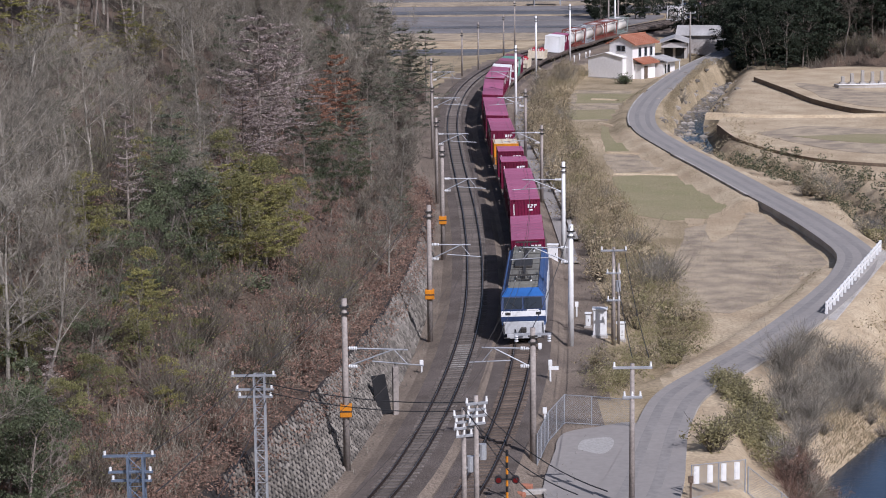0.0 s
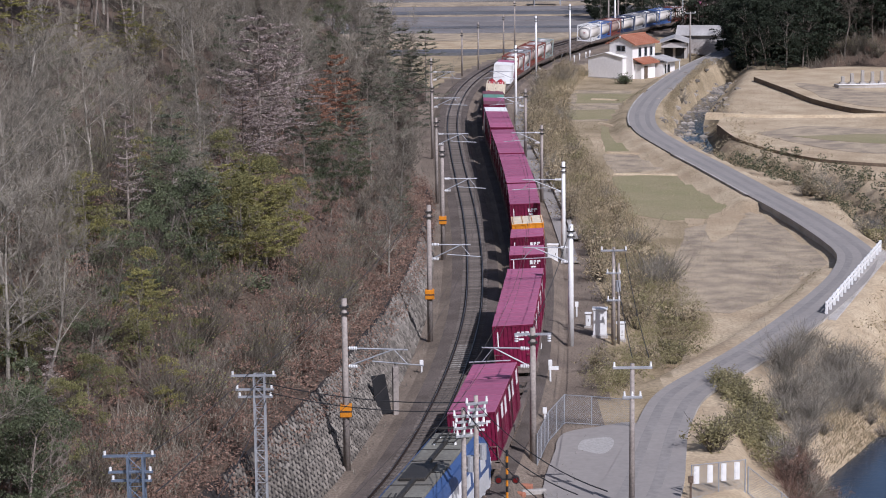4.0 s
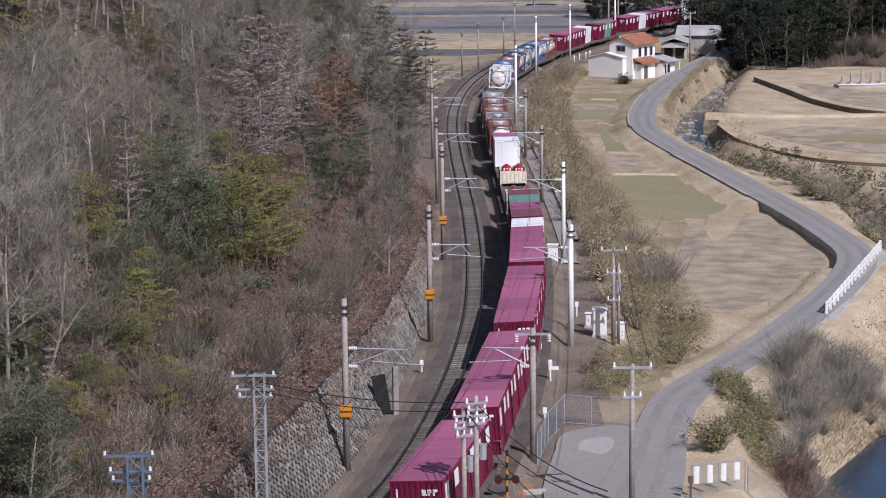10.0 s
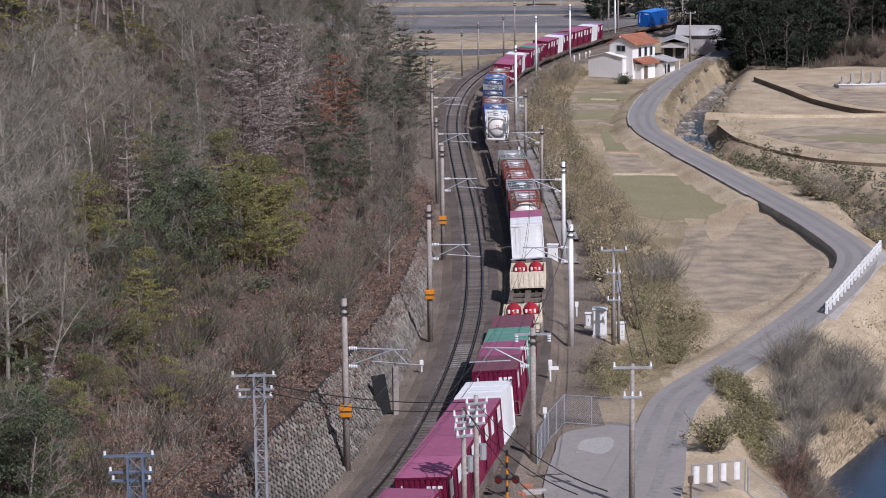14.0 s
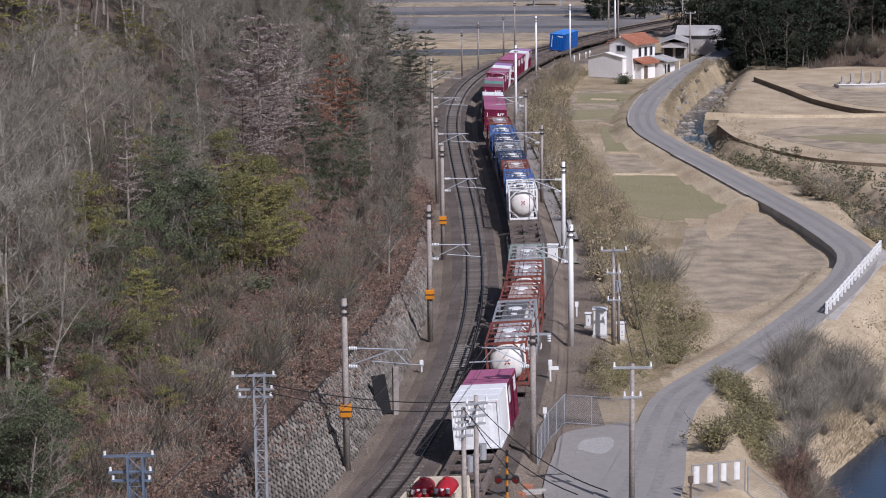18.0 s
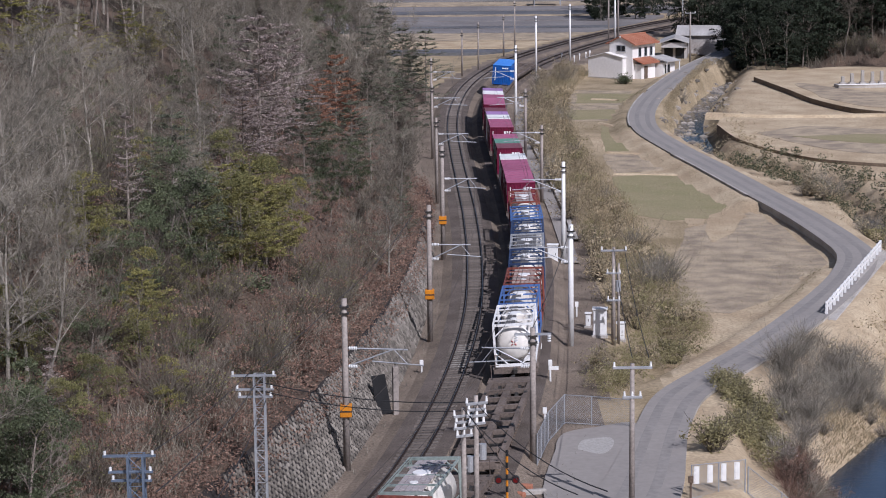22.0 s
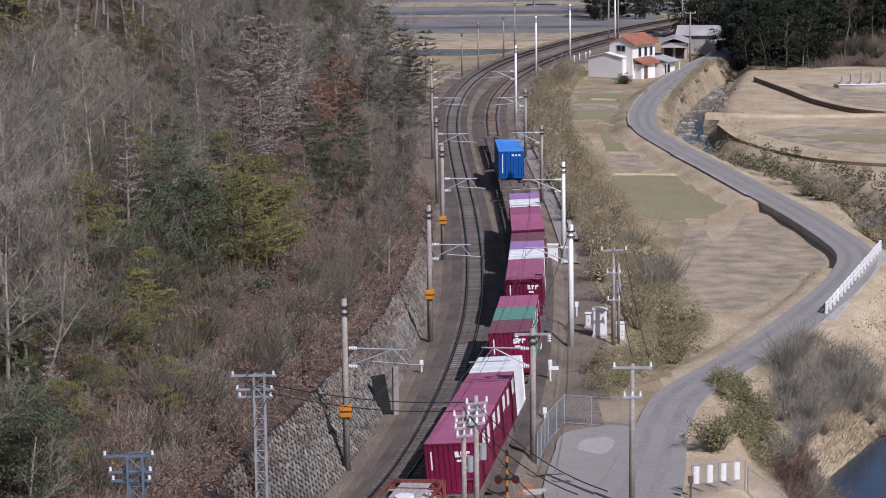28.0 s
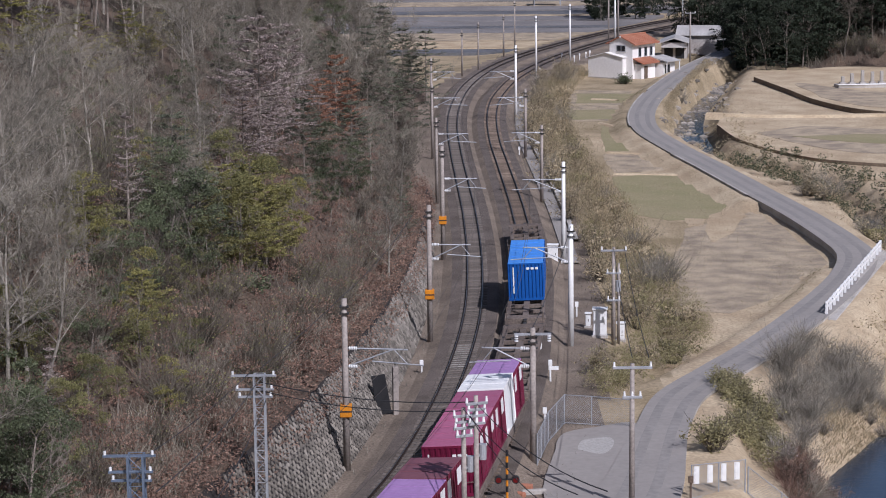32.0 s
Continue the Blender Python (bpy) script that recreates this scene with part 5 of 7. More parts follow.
# ---- houses ----
def window(parent, x0, x1, z0, z1, y, glass=None, out=-1):
    """A framed window in the wall plane at y that faces out."""
    a, b = sorted((y, y + out * 0.08))
    fr = bmesh.new()
    box(fr, x0, a, z0, x0 + 0.08, b, z1), box(fr, x1 - 0.08, a, z0, x1, b, z1), box(fr, x0 + 0.08, a, z0, x1 - 0.08, b, z0 + 0.08), box(fr, x0 + 0.08, a, z1 - 0.08, x1 - 0.08, b, z1)
    box(fr, (x0 + x1) / 2 - 0.03, a, z0 + 0.08, (x0 + x1) / 2 + 0.03, b, z1 - 0.08)
    w = part("window", fr, STEEL, parent, "dark window in a metal frame")
    a, b = sorted((y + out * 0.015, y + out * 0.035))
    part("pane", bx(x0 + 0.08, a, z0 + 0.08, x1 - 0.08, b, z1 - 0.08), GLASS, w)
    part("sill", bx(x0 - 0.05, *sorted((y, y + out * 0.14))[:1], z0 - 0.07, x1 + 0.05, sorted((y, y + out * 0.14))[1], z0), CONCRETE, w)


def slab(bm, a, b, c, d, thick):
    """Sloping roof sheet over four corners."""
    q = [bm.verts.new(p) for p in (a, b, c, d)]
    q2 = [bm.verts.new((p.co.x, p.co.y, p.co.z + thick)) for p in q]
    bm.faces.new(q[::-1]), bm.faces.new(q2)
    for i in range(4):
        bm.faces.new((q[i], q[(i + 1) % 4], q2[(i + 1) % 4], q2[i]))
    bmesh.ops.recalc_face_normals(bm, faces=bm.faces[:])
    return bm


def side_window(parent, x, y0, y1, z0, z1):
    """A framed window in a wall that faces +x."""
    fr = bmesh.new()
    for a, b, c, d in ((y0, y0 + 0.08, z0, z1), (y1 - 0.08, y1, z0, z1), (y0 + 0.08, y1 - 0.08, z0, z0 + 0.08), (y0 + 0.08, y1 - 0.08, z1 - 0.08, z1)):
        box(fr, x, a, c, x + 0.08, b, d)
    w = part("window", fr, STEEL, parent, "tall dark side window")
    part("pane", bx(x + 0.015, y0 + 0.08, z0 + 0.08, x + 0.035, y1 - 0.08, z1 - 0.08), GLASS, w)


def build_house():
    """White two-storey house, its corner to the valley: gabled block with an orange tiled roof, a low front wing and lean-tos."""
    e = thing("house", pose(27.1, 333.2, ground_z(27.1, 333) - 0.1, 0, 0, -38), "white rendered house with an orange tiled gable roof", "house")
    wing = part("front_wing", profile(bmesh.new(), [(-6.2, -0.3), (0, -0.3), (0, 3.3), (-3.0, 3.9), (-6.2, 3.1)], 0.0, 4.2), HOUSE_WALL, e, "plain white low front wing")
    bm = slab(bmesh.new(), (-6.4, -0.2, 3.06), (-3.0, -0.2, 3.92), (-3.0, 4.3, 3.92), (-6.4, 4.3, 3.06), 0.1)
    slab(bm, (-3.0, -0.2, 3.92), (0.15, -0.2, 3.3), (0.15, 4.3, 3.3), (-3.0, 4.3, 3.92), 0.1)
    part("wing_roof", bm, HOUSE_WALL, e, "pale flat-pitched wing roof")
    part("foundation", bx(-6.62, -0.03, -0.5, 0.02, 4.2, 0.25), CONCRETE, e)
    upper = part("upper_storey", profile(bmesh.new(), [(-3.0, 0.0), (1.1, 0.0), (1.1, 5.4), (-0.95, 6.3), (-3.0, 5.4)], 1.0, 7.2), HOUSE_WALL, e)
    window(upper, -1.7, -0.1, 4.15, 5.1, 1.0)
    for y in (2.6, 4.2, 5.7):
        side_window(upper, 1.1, y, y + 0.75, 3.3, 4.7)
    bm = slab(bmesh.new(), (-0.95, 0.75, 6.35), (1.75, 0.75, 5.15), (1.75, 7.6, 5.15), (-0.95, 7.6, 6.35), 0.16)
    slab(bm, (-3.6, 0.75, 5.15), (-0.95, 0.75, 6.35), (-0.95, 7.6, 6.35), (-3.6, 7.6, 5.15), 0.16)
    roof = part("gable_roof", bm, TILE, e, "orange-brown tiled gable roof")
    for k in range(15):
        y = 0.95 + k * 0.46
        part("tile_roll", rd((-0.95, y, 6.52), (1.75, y, 5.32), 0.05, sides=5), TILE, roof)
    part("ridge", rd((-0.95, 0.7, 6.55), (-0.95, 7.65, 6.55), 0.13, sides=8), TILE, roof, "rounded ridge tiles")
    part("verge", bx(-1.1, 0.68, 6.25, -0.8, 0.74, 6.5), HOUSE_WALL, roof)
    part("side_room", bx(1.1, 1.6, -0.3, 2.3, 5.4, 2.3), HOUSE_WALL, e)
    lean = part("lean_to_roof", slab(bmesh.new(), (1.1, 1.1, 3.05), (2.95, 1.1, 2.35), (2.95, 5.8, 2.35), (1.1, 5.8, 3.05), 0.14), TILE, e, "orange-brown tiled lean-to roof")
    for k in range(10):
        y = 1.3 + k * 0.48
        part("tile_roll", rd((1.1, y, 3.2), (2.95, y, 2.5), 0.045, sides=5), TILE, lean)
    part("door", bx(2.3, 2.4, 0.0, 2.36, 3.3, 2.0), WOOD, e, "dark wooden door")
    part("annex", bx(1.1, 5.9, -0.3, 3.4, 9.2, 2.3), HOUSE_WALL, e, "white annex behind the side door")
    part("annex_roof", slab(bmesh.new(), (1.1, 5.7, 3.1), (4.3, 5.7, 2.4), (4.3, 9.6, 2.4), (1.1, 9.6, 3.1), 0.1), TIN, e, "grey sheet-metal annex roof")
    # black panel on the closed wall paints the dark inside of a doorway
    part("opening", bx(3.38, 6.4, 0.0, 3.43, 7.8, 1.9), BLACK, e, "black panel standing for a shaded doorway")
    for y in (5.85, 9.4):
        part("porch_post", bx(4.05, y - 0.06, -0.3, 4.17, y + 0.06, 2.4), WHITE_PAINT, e)
    return e


build_house()


def build_shed(x, y, w, d, h, rise, label, rz=0):
    z = ground_z(x, y) - 0.2
    e = thing("shed", pose(x, y, z, 0, 0, rz), label, "shed")
    part("wall", bx(-w / 2, -d / 2, 0, w / 2, d / 2, h), material("shed_boards", (0.46, 0.43, 0.41), 0.9, vary=0.2, scale=2.0, second=(0.30, 0.27, 0.25), bump=0.2), e)
    bm = bmesh.new()
    for sx in (-1, 1):
        q = [bm.verts.new(p) for p in ((sx * (w / 2 + 0.5), -d / 2 - 0.6, h - 0.15), (0, -d / 2 - 0.6, h + rise), (0, d / 2 + 0.6, h + rise), (sx * (w / 2 + 0.5), d / 2 + 0.6, h - 0.15))]
        q2 = [bm.verts.new((p.co.x, p.co.y, p.co.z + 0.12)) for p in q]
        bm.faces.new(q), bm.faces.new(q2)
        for i in range(4):
            bm.faces.new((q[i], q[(i + 1) % 4], q2[(i + 1) % 4], q2[i]))
    bmesh.ops.recalc_face_normals(bm, faces=bm.faces[:])
    part("roof", bm, TIN, e, "grey sheet-metal roof")
    # black panels on the closed front paint the shade inside two bays
    for sx in (-1, 1):
        part("opening", bx(sx * w * 0.22 - w * 0.17, -d / 2 - 0.03, 0.1, sx * w * 0.22 + w * 0.17, -d / 2 + 0.02, h * 0.72), BLACK, e, "black panel standing for a shaded open bay")
    part("awning", bx(-w / 2, -d / 2 - 1.3, h * 0.74, w / 2, -d / 2, h * 0.78), TIN, e, "pale awning sheet")
    return e


build_shed(39.0, 372, 4.2, 8, 2.8, 0.7, "low farm shed with a grey metal roof", -8)
build_shed(44.0, 380, 5.6, 6.4, 3.4, 1.3, "low farm shed with a pale metal roof", 78)
# small far shelter with a white roof beside the fields
sh = thing("shelter", pose(23.5, 494, ground_z(23.5, 494) - 0.1), "far white-roofed field shelter on posts", "shelter")
part("roof", bx(-3.2, -2.2, 3.0, 3.2, 2.2, 3.25, 0.03), WHITE_PAINT, sh, "white sheet roof")
for sx in (-2.9, 2.9):
    for sy in (-1.9, 1.9):
        part("post", bx(sx - 0.08, sy - 0.08, 0, sx + 0.08, sy + 0.08, 3.0), STEEL, sh)

# ---- grave markers on the far terrace ----
gz = ground_z(59.0, 311.5)
gp = thing("grave_plot", pose(59.0, 311.5, gz + 0.2, 0, 0, 4), "white stone plot wall on a terrace", "grave plot")
part("plinth", bx(-3.8, -1.3, 0, 3.8, 1.3, 0.9, 0.03), CONCRETE, gp)
part("coping", bx(-3.9, -1.4, 0.9, 3.9, -1.1, 1.05, 0.02), WHITE_PAINT, gp)
for i, (x, h) in enumerate(((-2.9, 1.1), (-1.6, 1.5), (-0.1, 1.9), (1.3, 1.7), (2.6, 1.8))):
    g = tagged(new("grave_stone"), "grey granite grave stone on a plinth", "grave stone", "grave stones")
    g.matrix_world = pose(59.0 + x, 311.5 + x * 0.07, gz + 1.1)
    part("base", bx(-0.42, -0.42, 0, 0.42, 0.42, 0.3, 0.02), CONCRETE, g)
    part("pillar", bx(-0.22, -0.22, 0.3, 0.22, 0.22, h, 0.03), CONCRETE, g)


# ---- trackside cabinets, marker posts, fences ----
def build_cabinet(x, y, w, d, h, label, legs=0.0):
    z = ground_z(x, y) - 0.05
    e = thing("relay_cabinet", pose(x, y, z, 0, 0, -6), label, "cabinet")
    part("plinth", bx(-w / 2 - 0.08, -d / 2 - 0.08, 0, w / 2 + 0.08, d / 2 + 0.08, 0.18 + legs, 0.01), CONCRETE, e)
    body = part("body", bx(-w / 2, -d / 2, 0.18 + legs, w / 2, d / 2, h, 0.02), WHITE_PAINT, e)
    part("door", bx(-w / 2 + 0.05, -d / 2 - 0.03, 0.28 + legs, w / 2 - 0.05, -d / 2 - 0.003, h - 0.12, 0.008), WHITE_PAINT, e)
    part("cap", bx(-w / 2 - 0.06, -d / 2 - 0.08, h, w / 2 + 0.06, d / 2 + 0.06, h + 0.08, 0.02), WHITE_PAINT, e)
    part("handle", bx(w / 2 - 0.17, -d / 2 - 0.06, h * 0.5, w / 2 - 0.13, -d / 2 - 0.03, h * 0.5 + 0.16), DARK_STEEL, e)
    return e


build_cabinet(10.35, 145.0, 0.9, 0.7, 1.9, "white-grey steel relay cabinet beside the track")
build_cabinet(9.75, 147.8, 0.34, 0.3, 1.0, "small white trackside junction box")
build_cabinet(11.75, 145.2, 0.5, 0.4, 1.25, "small grey control box at the foot of a pole")
build_cabinet(8.6, 172.5, 0.8, 0.5, 1.5, "pale trackside relay cabinet by a mast")


def build_marker(x, y, h, label, tee=False, mat=None):
    z = ground_z(x, y) - 0.1
    e = thing("marker_post", pose(x, y, z), label, "marker post", "marker posts")
    part("post", rd((0, 0, 0), (0, 0, h), 0.06, sides=8), mat or WHITE_PAINT, e)
    if tee:
        part("arm", bx(-0.1, -0.06, h - 0.35, 0.5, 0.06, h - 0.15), mat or WHITE_PAINT, e)
    part("head", bx(-0.12, -0.09, h - 0.1, 0.12, 0.09, h + 0.25, 0.02), mat or WHITE_PAINT, e)
    return e


build_marker(6.35, 130.6, 1.5, "white T-shaped track marker post", True)
build_marker(5.6, 121.6, 0.8, "short white marker post")
build_marker(9.2, 151.5, 0.9, "short white marker post")
build_marker(6.1, 139, 0.7, "short white marker post")
build_marker(8.3, 238, 0.8, "short white marker post")
build_marker(-1.4, 134.5, 0.7, "short white marker post")
for x, y in ((21.0, 351.5), (22.0, 354.5), (23.2, 357.5), (24.0, 360), (19.2, 355), (14.6, 330)):
    build_marker(x, y, 0.9, "white line-side marker post")

# crossing warning post, striped, with two lamps
cz = ground_z(3.0, 105.2) - 0.1
cx = thing("crossing_signal", pose(3.0, 105.2, cz), "black and yellow striped crossing signal post", "crossing signal")
for i in range(10):
    part("band", rd((0, 0, i * 0.3), (0, 0, i * 0.3 + 0.3), 0.065, sides=10), BLACK if i % 2 else ORANGE, cx)
for z in (1.5,):
    part("lamp_bar", bx(-0.5, -0.05, z, 0.5, 0.05, z + 0.07), BLACK, cx)
    for x in (-0.42, 0.42):
        lamp = part("lamp", rd((x, -0.15, z + 0.03), (x, 0.1, z + 0.03), 0.19, sides=14), BLACK, cx)
        part("lens", rd((x, -0.17, z + 0.03), (x, -0.152, z + 0.03), 0.13, sides=14), material("dark_red_lens", (0.12, 0.01, 0.01), 0.2, vary=0.05, scale=4, bump=0), lamp, "dark red lens")
# heap of timber and concrete by the crossing
for i, (x, y, l, rz, mt) in enumerate(((3.5, 109.6, 1.6, 20, CONCRETE), (3.9, 108.6, 1.4, -10, TILE), (3.1, 108.4, 1.2, 45, WOOD), (4.4, 107.6, 1.8, 12, CONCRETE), (3.6, 107.2, 1.1, -30, TILE))):
    b = link_mesh("rubble_block", mesh_of(bx(-l * 0.35, -0.16, 0, l * 0.35, 0.16, 0.28, 0.05), "rubble_block"), mt)
    b.matrix_world = pose(x, y, ground_z(x, y) - 0.05, 0, 0, rz)
    tagged(b, "spare concrete block lying by the crossing" if mt is CONCRETE else "rust-coloured slab lying by the crossing", "block", "blocks by the crossing")


def build_fence(pts, h, label, plates=0, name="chain_link_fence"):
    z = [ground_z(*p) for p in pts]
    e = thing(name, pose(pts[0][0], pts[0][1], z[0] - 0.05), label, "fence")
    o = Vector((pts[0][0], pts[0][1], z[0] - 0.05))
    for i in range(len(pts) - 1):
        a, b = Vector((*pts[i], z[i] - 0.05)) - o, Vector((*pts[i + 1], z[i + 1] - 0.05)) - o
        n = max(1, round((b - a).length / 1.9))
        for k in range(n + (i == len(pts) - 2)):
            p = a.lerp(b, k / n)
            part("post", rd(p, p + Vector((0, 0, h)), 0.035, sides=8), STEEL, e)
        for zz in (h - 0.03, 0.12):
            part("rail", rd(a + Vector((0, 0, zz)), b + Vector((0, 0, zz)), 0.022, sides=6), STEEL, e)
        bm = bmesh.new()
        L = (b - a).length
        d = (b - a) / L
        k = -h
        while k < L:
            for s in (0, 1):
                u0, u1 = max(0, k), min(L, k + h)
                if u1 - u0 < 0.05:
                    continue
                w0, w1 = (u0 - k, u1 - k) if s else (h - (u0 - k), h - (u1 - k))
                rod(bm, a + d * u0 + Vector((0, 0, w0)), a + d * u1 + Vector((0, 0, w1)), 0.005, sides=3, caps=False)
            k += 0.13
        part("wire_mesh", bm, STEEL, e, "galvanised chain-link mesh")
    for i in range(plates):
        a, b = Vector((*pts[0], z[0])) - o, Vector((*pts[1], z[1])) - o
        p = a.lerp(b, (i + 0.35) / plates)
        m = part("plate", bx(-0.14, -0.05, h * 0.42, 0.14, -0.036, h * 0.92), WHITE_PAINT, e, "plain white reflective plate")
        m.location = p
    return e


build_fence([(4.8, 112.9), (5.6, 117.6), (6.7, 121.6), (8.2, 121.3), (10.3, 120.4)], 1.75, "grey chain-link fence round the lane's end")
build_fence([(12.1, 106.2), (15.1, 108.8)], 1.8, "grey fence with white reflective plates", 4)
build_fence([(15.3, 109.2), (18.4, 107.0), (20.5, 104.6)], 1.5, "grey chain-link fence above the stream")
build_marker(12.0, 105.6, 1.2, "dark wooden gate post", mat=WOOD)

# niche with a concrete post in the stone wall
nx, ny = -3.05, 124.2
nz = ground_z(nx, ny) - 0.1
ni = thing("wall_niche", pose(nx, ny, nz, 0, 0, 10), "dark refuge niche with a concrete post in the wall", "refuge niche")
part("post", bx(0.1, -0.2, 0, 0.42, 0.2, 2.9, 0.02), POLE_CONC, ni)
# thin tilted black slab paints the niche's dark depth; the wall is not hollowed
part("recess", bx(-0.75, 0.0, 0.2, 0.05, 0.12, 2.5), BLACK, ni, "black slab standing for the recess's shade").rotation_euler = (0, radians(-9), 0)


# ---- plants ----
def tube(V, F, a, b, r0, r1, sides):
    a, b = np.asarray(a, float), np.asarray(b, float)
    d = b - a
    n = np.cross(d, (0.31, 0.57, 0.76))
    n /= np.linalg.norm(n) + 1e-9
    m = np.cross(d, n)
    m /= np.linalg.norm(m) + 1e-9
    k = len(V)
    for c, r in ((a, r0), (b, r1)):
        for i in range(sides):
            t = 2 * math.pi * i / sides
            V.append(tuple(c + (n * math.cos(t) + m * math.sin(t)) * r))
    for i in range(sides):
        F.append((k + i, k + (i + 1) % sides, k + sides + (i + 1) % sides, k + sides + i))


def mesh_from(name, V, F, mat):
    me = bpy.data.meshes.new(name)
    me.from_pydata(V, [], F)
    me.materials.append(mat)
    return me


def limb(V, F, T, rng, p, d, length, r, level):
    """A crooked branch that forks into thinner ones; V, F is wood and T the twig ends."""
    n = (7, 4, 3)[level]
    sides = (7, 4, 3)[level]
    for i in range(n):
        q = p + d * (length / n)
        r1 = r * (0.86, 0.78, 0.72)[level]
        tube(V, F, p, q, r, r1, sides)
        p, r = q, r1
        d = d + rng.normal(0, (0.06, 0.13, 0.2)[level], 3) + np.array((0, 0, 0.06))
        d /= np.linalg.norm(d)
        if level < 2:
            if level == 0 and i < 2:
                continue
            for _ in range(rng.integers(1, 4)):
                a = rng.uniform(0, 2 * math.pi)
                side = np.array((math.cos(a), math.sin(a), rng.uniform(-0.1, 0.4)))
                e = d * rng.uniform(0.45, 0.9) + side * 0.75
                k = length * (rng.uniform(0.28, 0.46) * (1.15 - 0.1 * i) if level == 0 else rng.uniform(0.35, 0.6))
                limb(V, F, T, rng, p, e / np.linalg.norm(e), k, r * (0.5 if level == 0 else 0.55), level + 1)
        else:
            T.append((p, d))
    T.append((p, d))


def bare_tree(seed, h, mat, twigs=4, r=0.13, lean=0.06, bark=None, twig_len=1.0):
    rng = np.random.default_rng(seed)
    V, F, T = [], [], []
    d = np.array((rng.normal(0, lean), rng.normal(0, lean), 1.0))
    limb(V, F, T, rng, np.array((0.0, 0.0, -0.3)), d / np.linalg.norm(d), h * 0.84, r, 0)
    trunk = mesh_from("trunk", V, F, bark or BARK)
    V, F = [], []
    for p, d in T:
        for _ in range(twigs):
            e = d * 0.7 + rng.normal(0, 0.5, 3) + np.array((0, 0, 0.25))
            e /= np.linalg.norm(e)
            q = p + e * rng.uniform(0.3, 0.95) * twig_len
            tube(V, F, p, q, 0.012, 0.006, 3)
            for _ in range(2):
                g = e + rng.normal(0, 0.5, 3)
                s = p + (q - p) * rng.uniform(0.3, 0.95)
                tube(V, F, s, s + g / np.linalg.norm(g) * rng.uniform(0.15, 0.45) * twig_len, 0.008, 0.005, 3)
    return trunk, mesh_from("crown", V, F, mat)


def cards(rng, centres, radii, n, size, flat=0.5):
    """n bent leaf sprays scattered through clumps."""
    k = rng.integers(0, len(centres), n)
    g = rng.normal(0, 1, (n, 3))
    g /= np.linalg.norm(g, axis=1)[:, None]
    c = centres[k] + g * (radii[k] * rng.uniform(0.45, 1.0, n) ** 0.5)[:, None] * np.array((1, 1, 0.75))
    a = rng.normal(0, 1, (n, 3)) * np.array((1, 1, flat))
    a /= np.linalg.norm(a, axis=1)[:, None]
    b = np.cross(a, rng.normal(0, 1, (n, 3)))
    b /= np.linalg.norm(b, axis=1)[:, None]
    m = np.cross(a, b)
    s = rng.uniform(0.6, 1.2, n)[:, None] * size
    v = np.stack([c - a * s, c + b * s * 0.45, c + a * s, c - b * s * 0.45 + m * s * 0.25], 1).reshape(-1, 3)
    i = np.arange(n)[:, None] * 4
    f = np.concatenate([i + np.array((0, 1, 2))[None], i + np.array((0, 2, 3))[None]], 0)
    return v.tolist(), f.tolist()


def clumps_of(rng, cen, rad, n, size):
    """Leaf sprays on the upper shells of rounded clumps, so that each has a lit top and a shaded foot."""
    k = rng.integers(0, len(cen), n)
    g = rng.normal(0, 1, (n, 3))
    g /= np.linalg.norm(g, axis=1)[:, None]
    g[:, 2] = np.where(g[:, 2] < -0.25, -g[:, 2] * 0.6, g[:, 2])
    c = cen[k] + g * (rad[k] * rng.uniform(0.35, 1.05, n) ** 0.4)[:, None] * np.array((1.1, 1.1, 0.8))
    a = g + rng.normal(0, 0.7, (n, 3))
    a /= np.linalg.norm(a, axis=1)[:, None]
    b = np.cross(a, rng.normal(0, 1, (n, 3)))
    b /= np.linalg.norm(b, axis=1)[:, None]
    m = np.cross(a, b)
    s = rng.uniform(0.6, 1.3, n)[:, None] * size
    v = np.stack([c - a * s * 0.4, c + b * s * 0.5, c + a * s, c - b * s * 0.5 + m * s * 0.2], 1).reshape(-1, 3)
    i = np.arange(n)[:, None] * 4
    f = np.concatenate([i + np.array((0, 1, 2))[None], i + np.array((0, 2, 3))[None]], 0)
    return v.tolist(), f.tolist()


def leafy_tree(seed, h, mat, n=900, size=0.09, spread=0.27, clumps=32, base=0.22):
    rng = np.random.default_rng(seed)
    V, F, T = [], [], []
    limb(V, F, T, rng, np.array((0.0, 0.0, -0.3)), np.array((rng.normal(0, 0.05), rng.normal(0, 0.05), 1.0)), h * 0.75, 0.12, 0)
    trunk = mesh_from("trunk", V, F, BARK)
    u = rng.uniform(base, 1.0, clumps)
    ang = rng.uniform(0, 2 * math.pi, clumps)
    rad = h * spread * np.sin(np.clip((u - base) / (1 - base), 0.06, 0.93) * math.pi) ** 0.6 * rng.uniform(0.35, 1.0, clumps)
    cen = np.stack([np.cos(ang) * rad, np.sin(ang) * rad, u * h * 0.95], 1)
    v, f = clumps_of(rng, cen, h * rng.uniform(0.045, 0.095, clumps), n, size)
    return trunk, mesh_from("crown", v, f, mat)


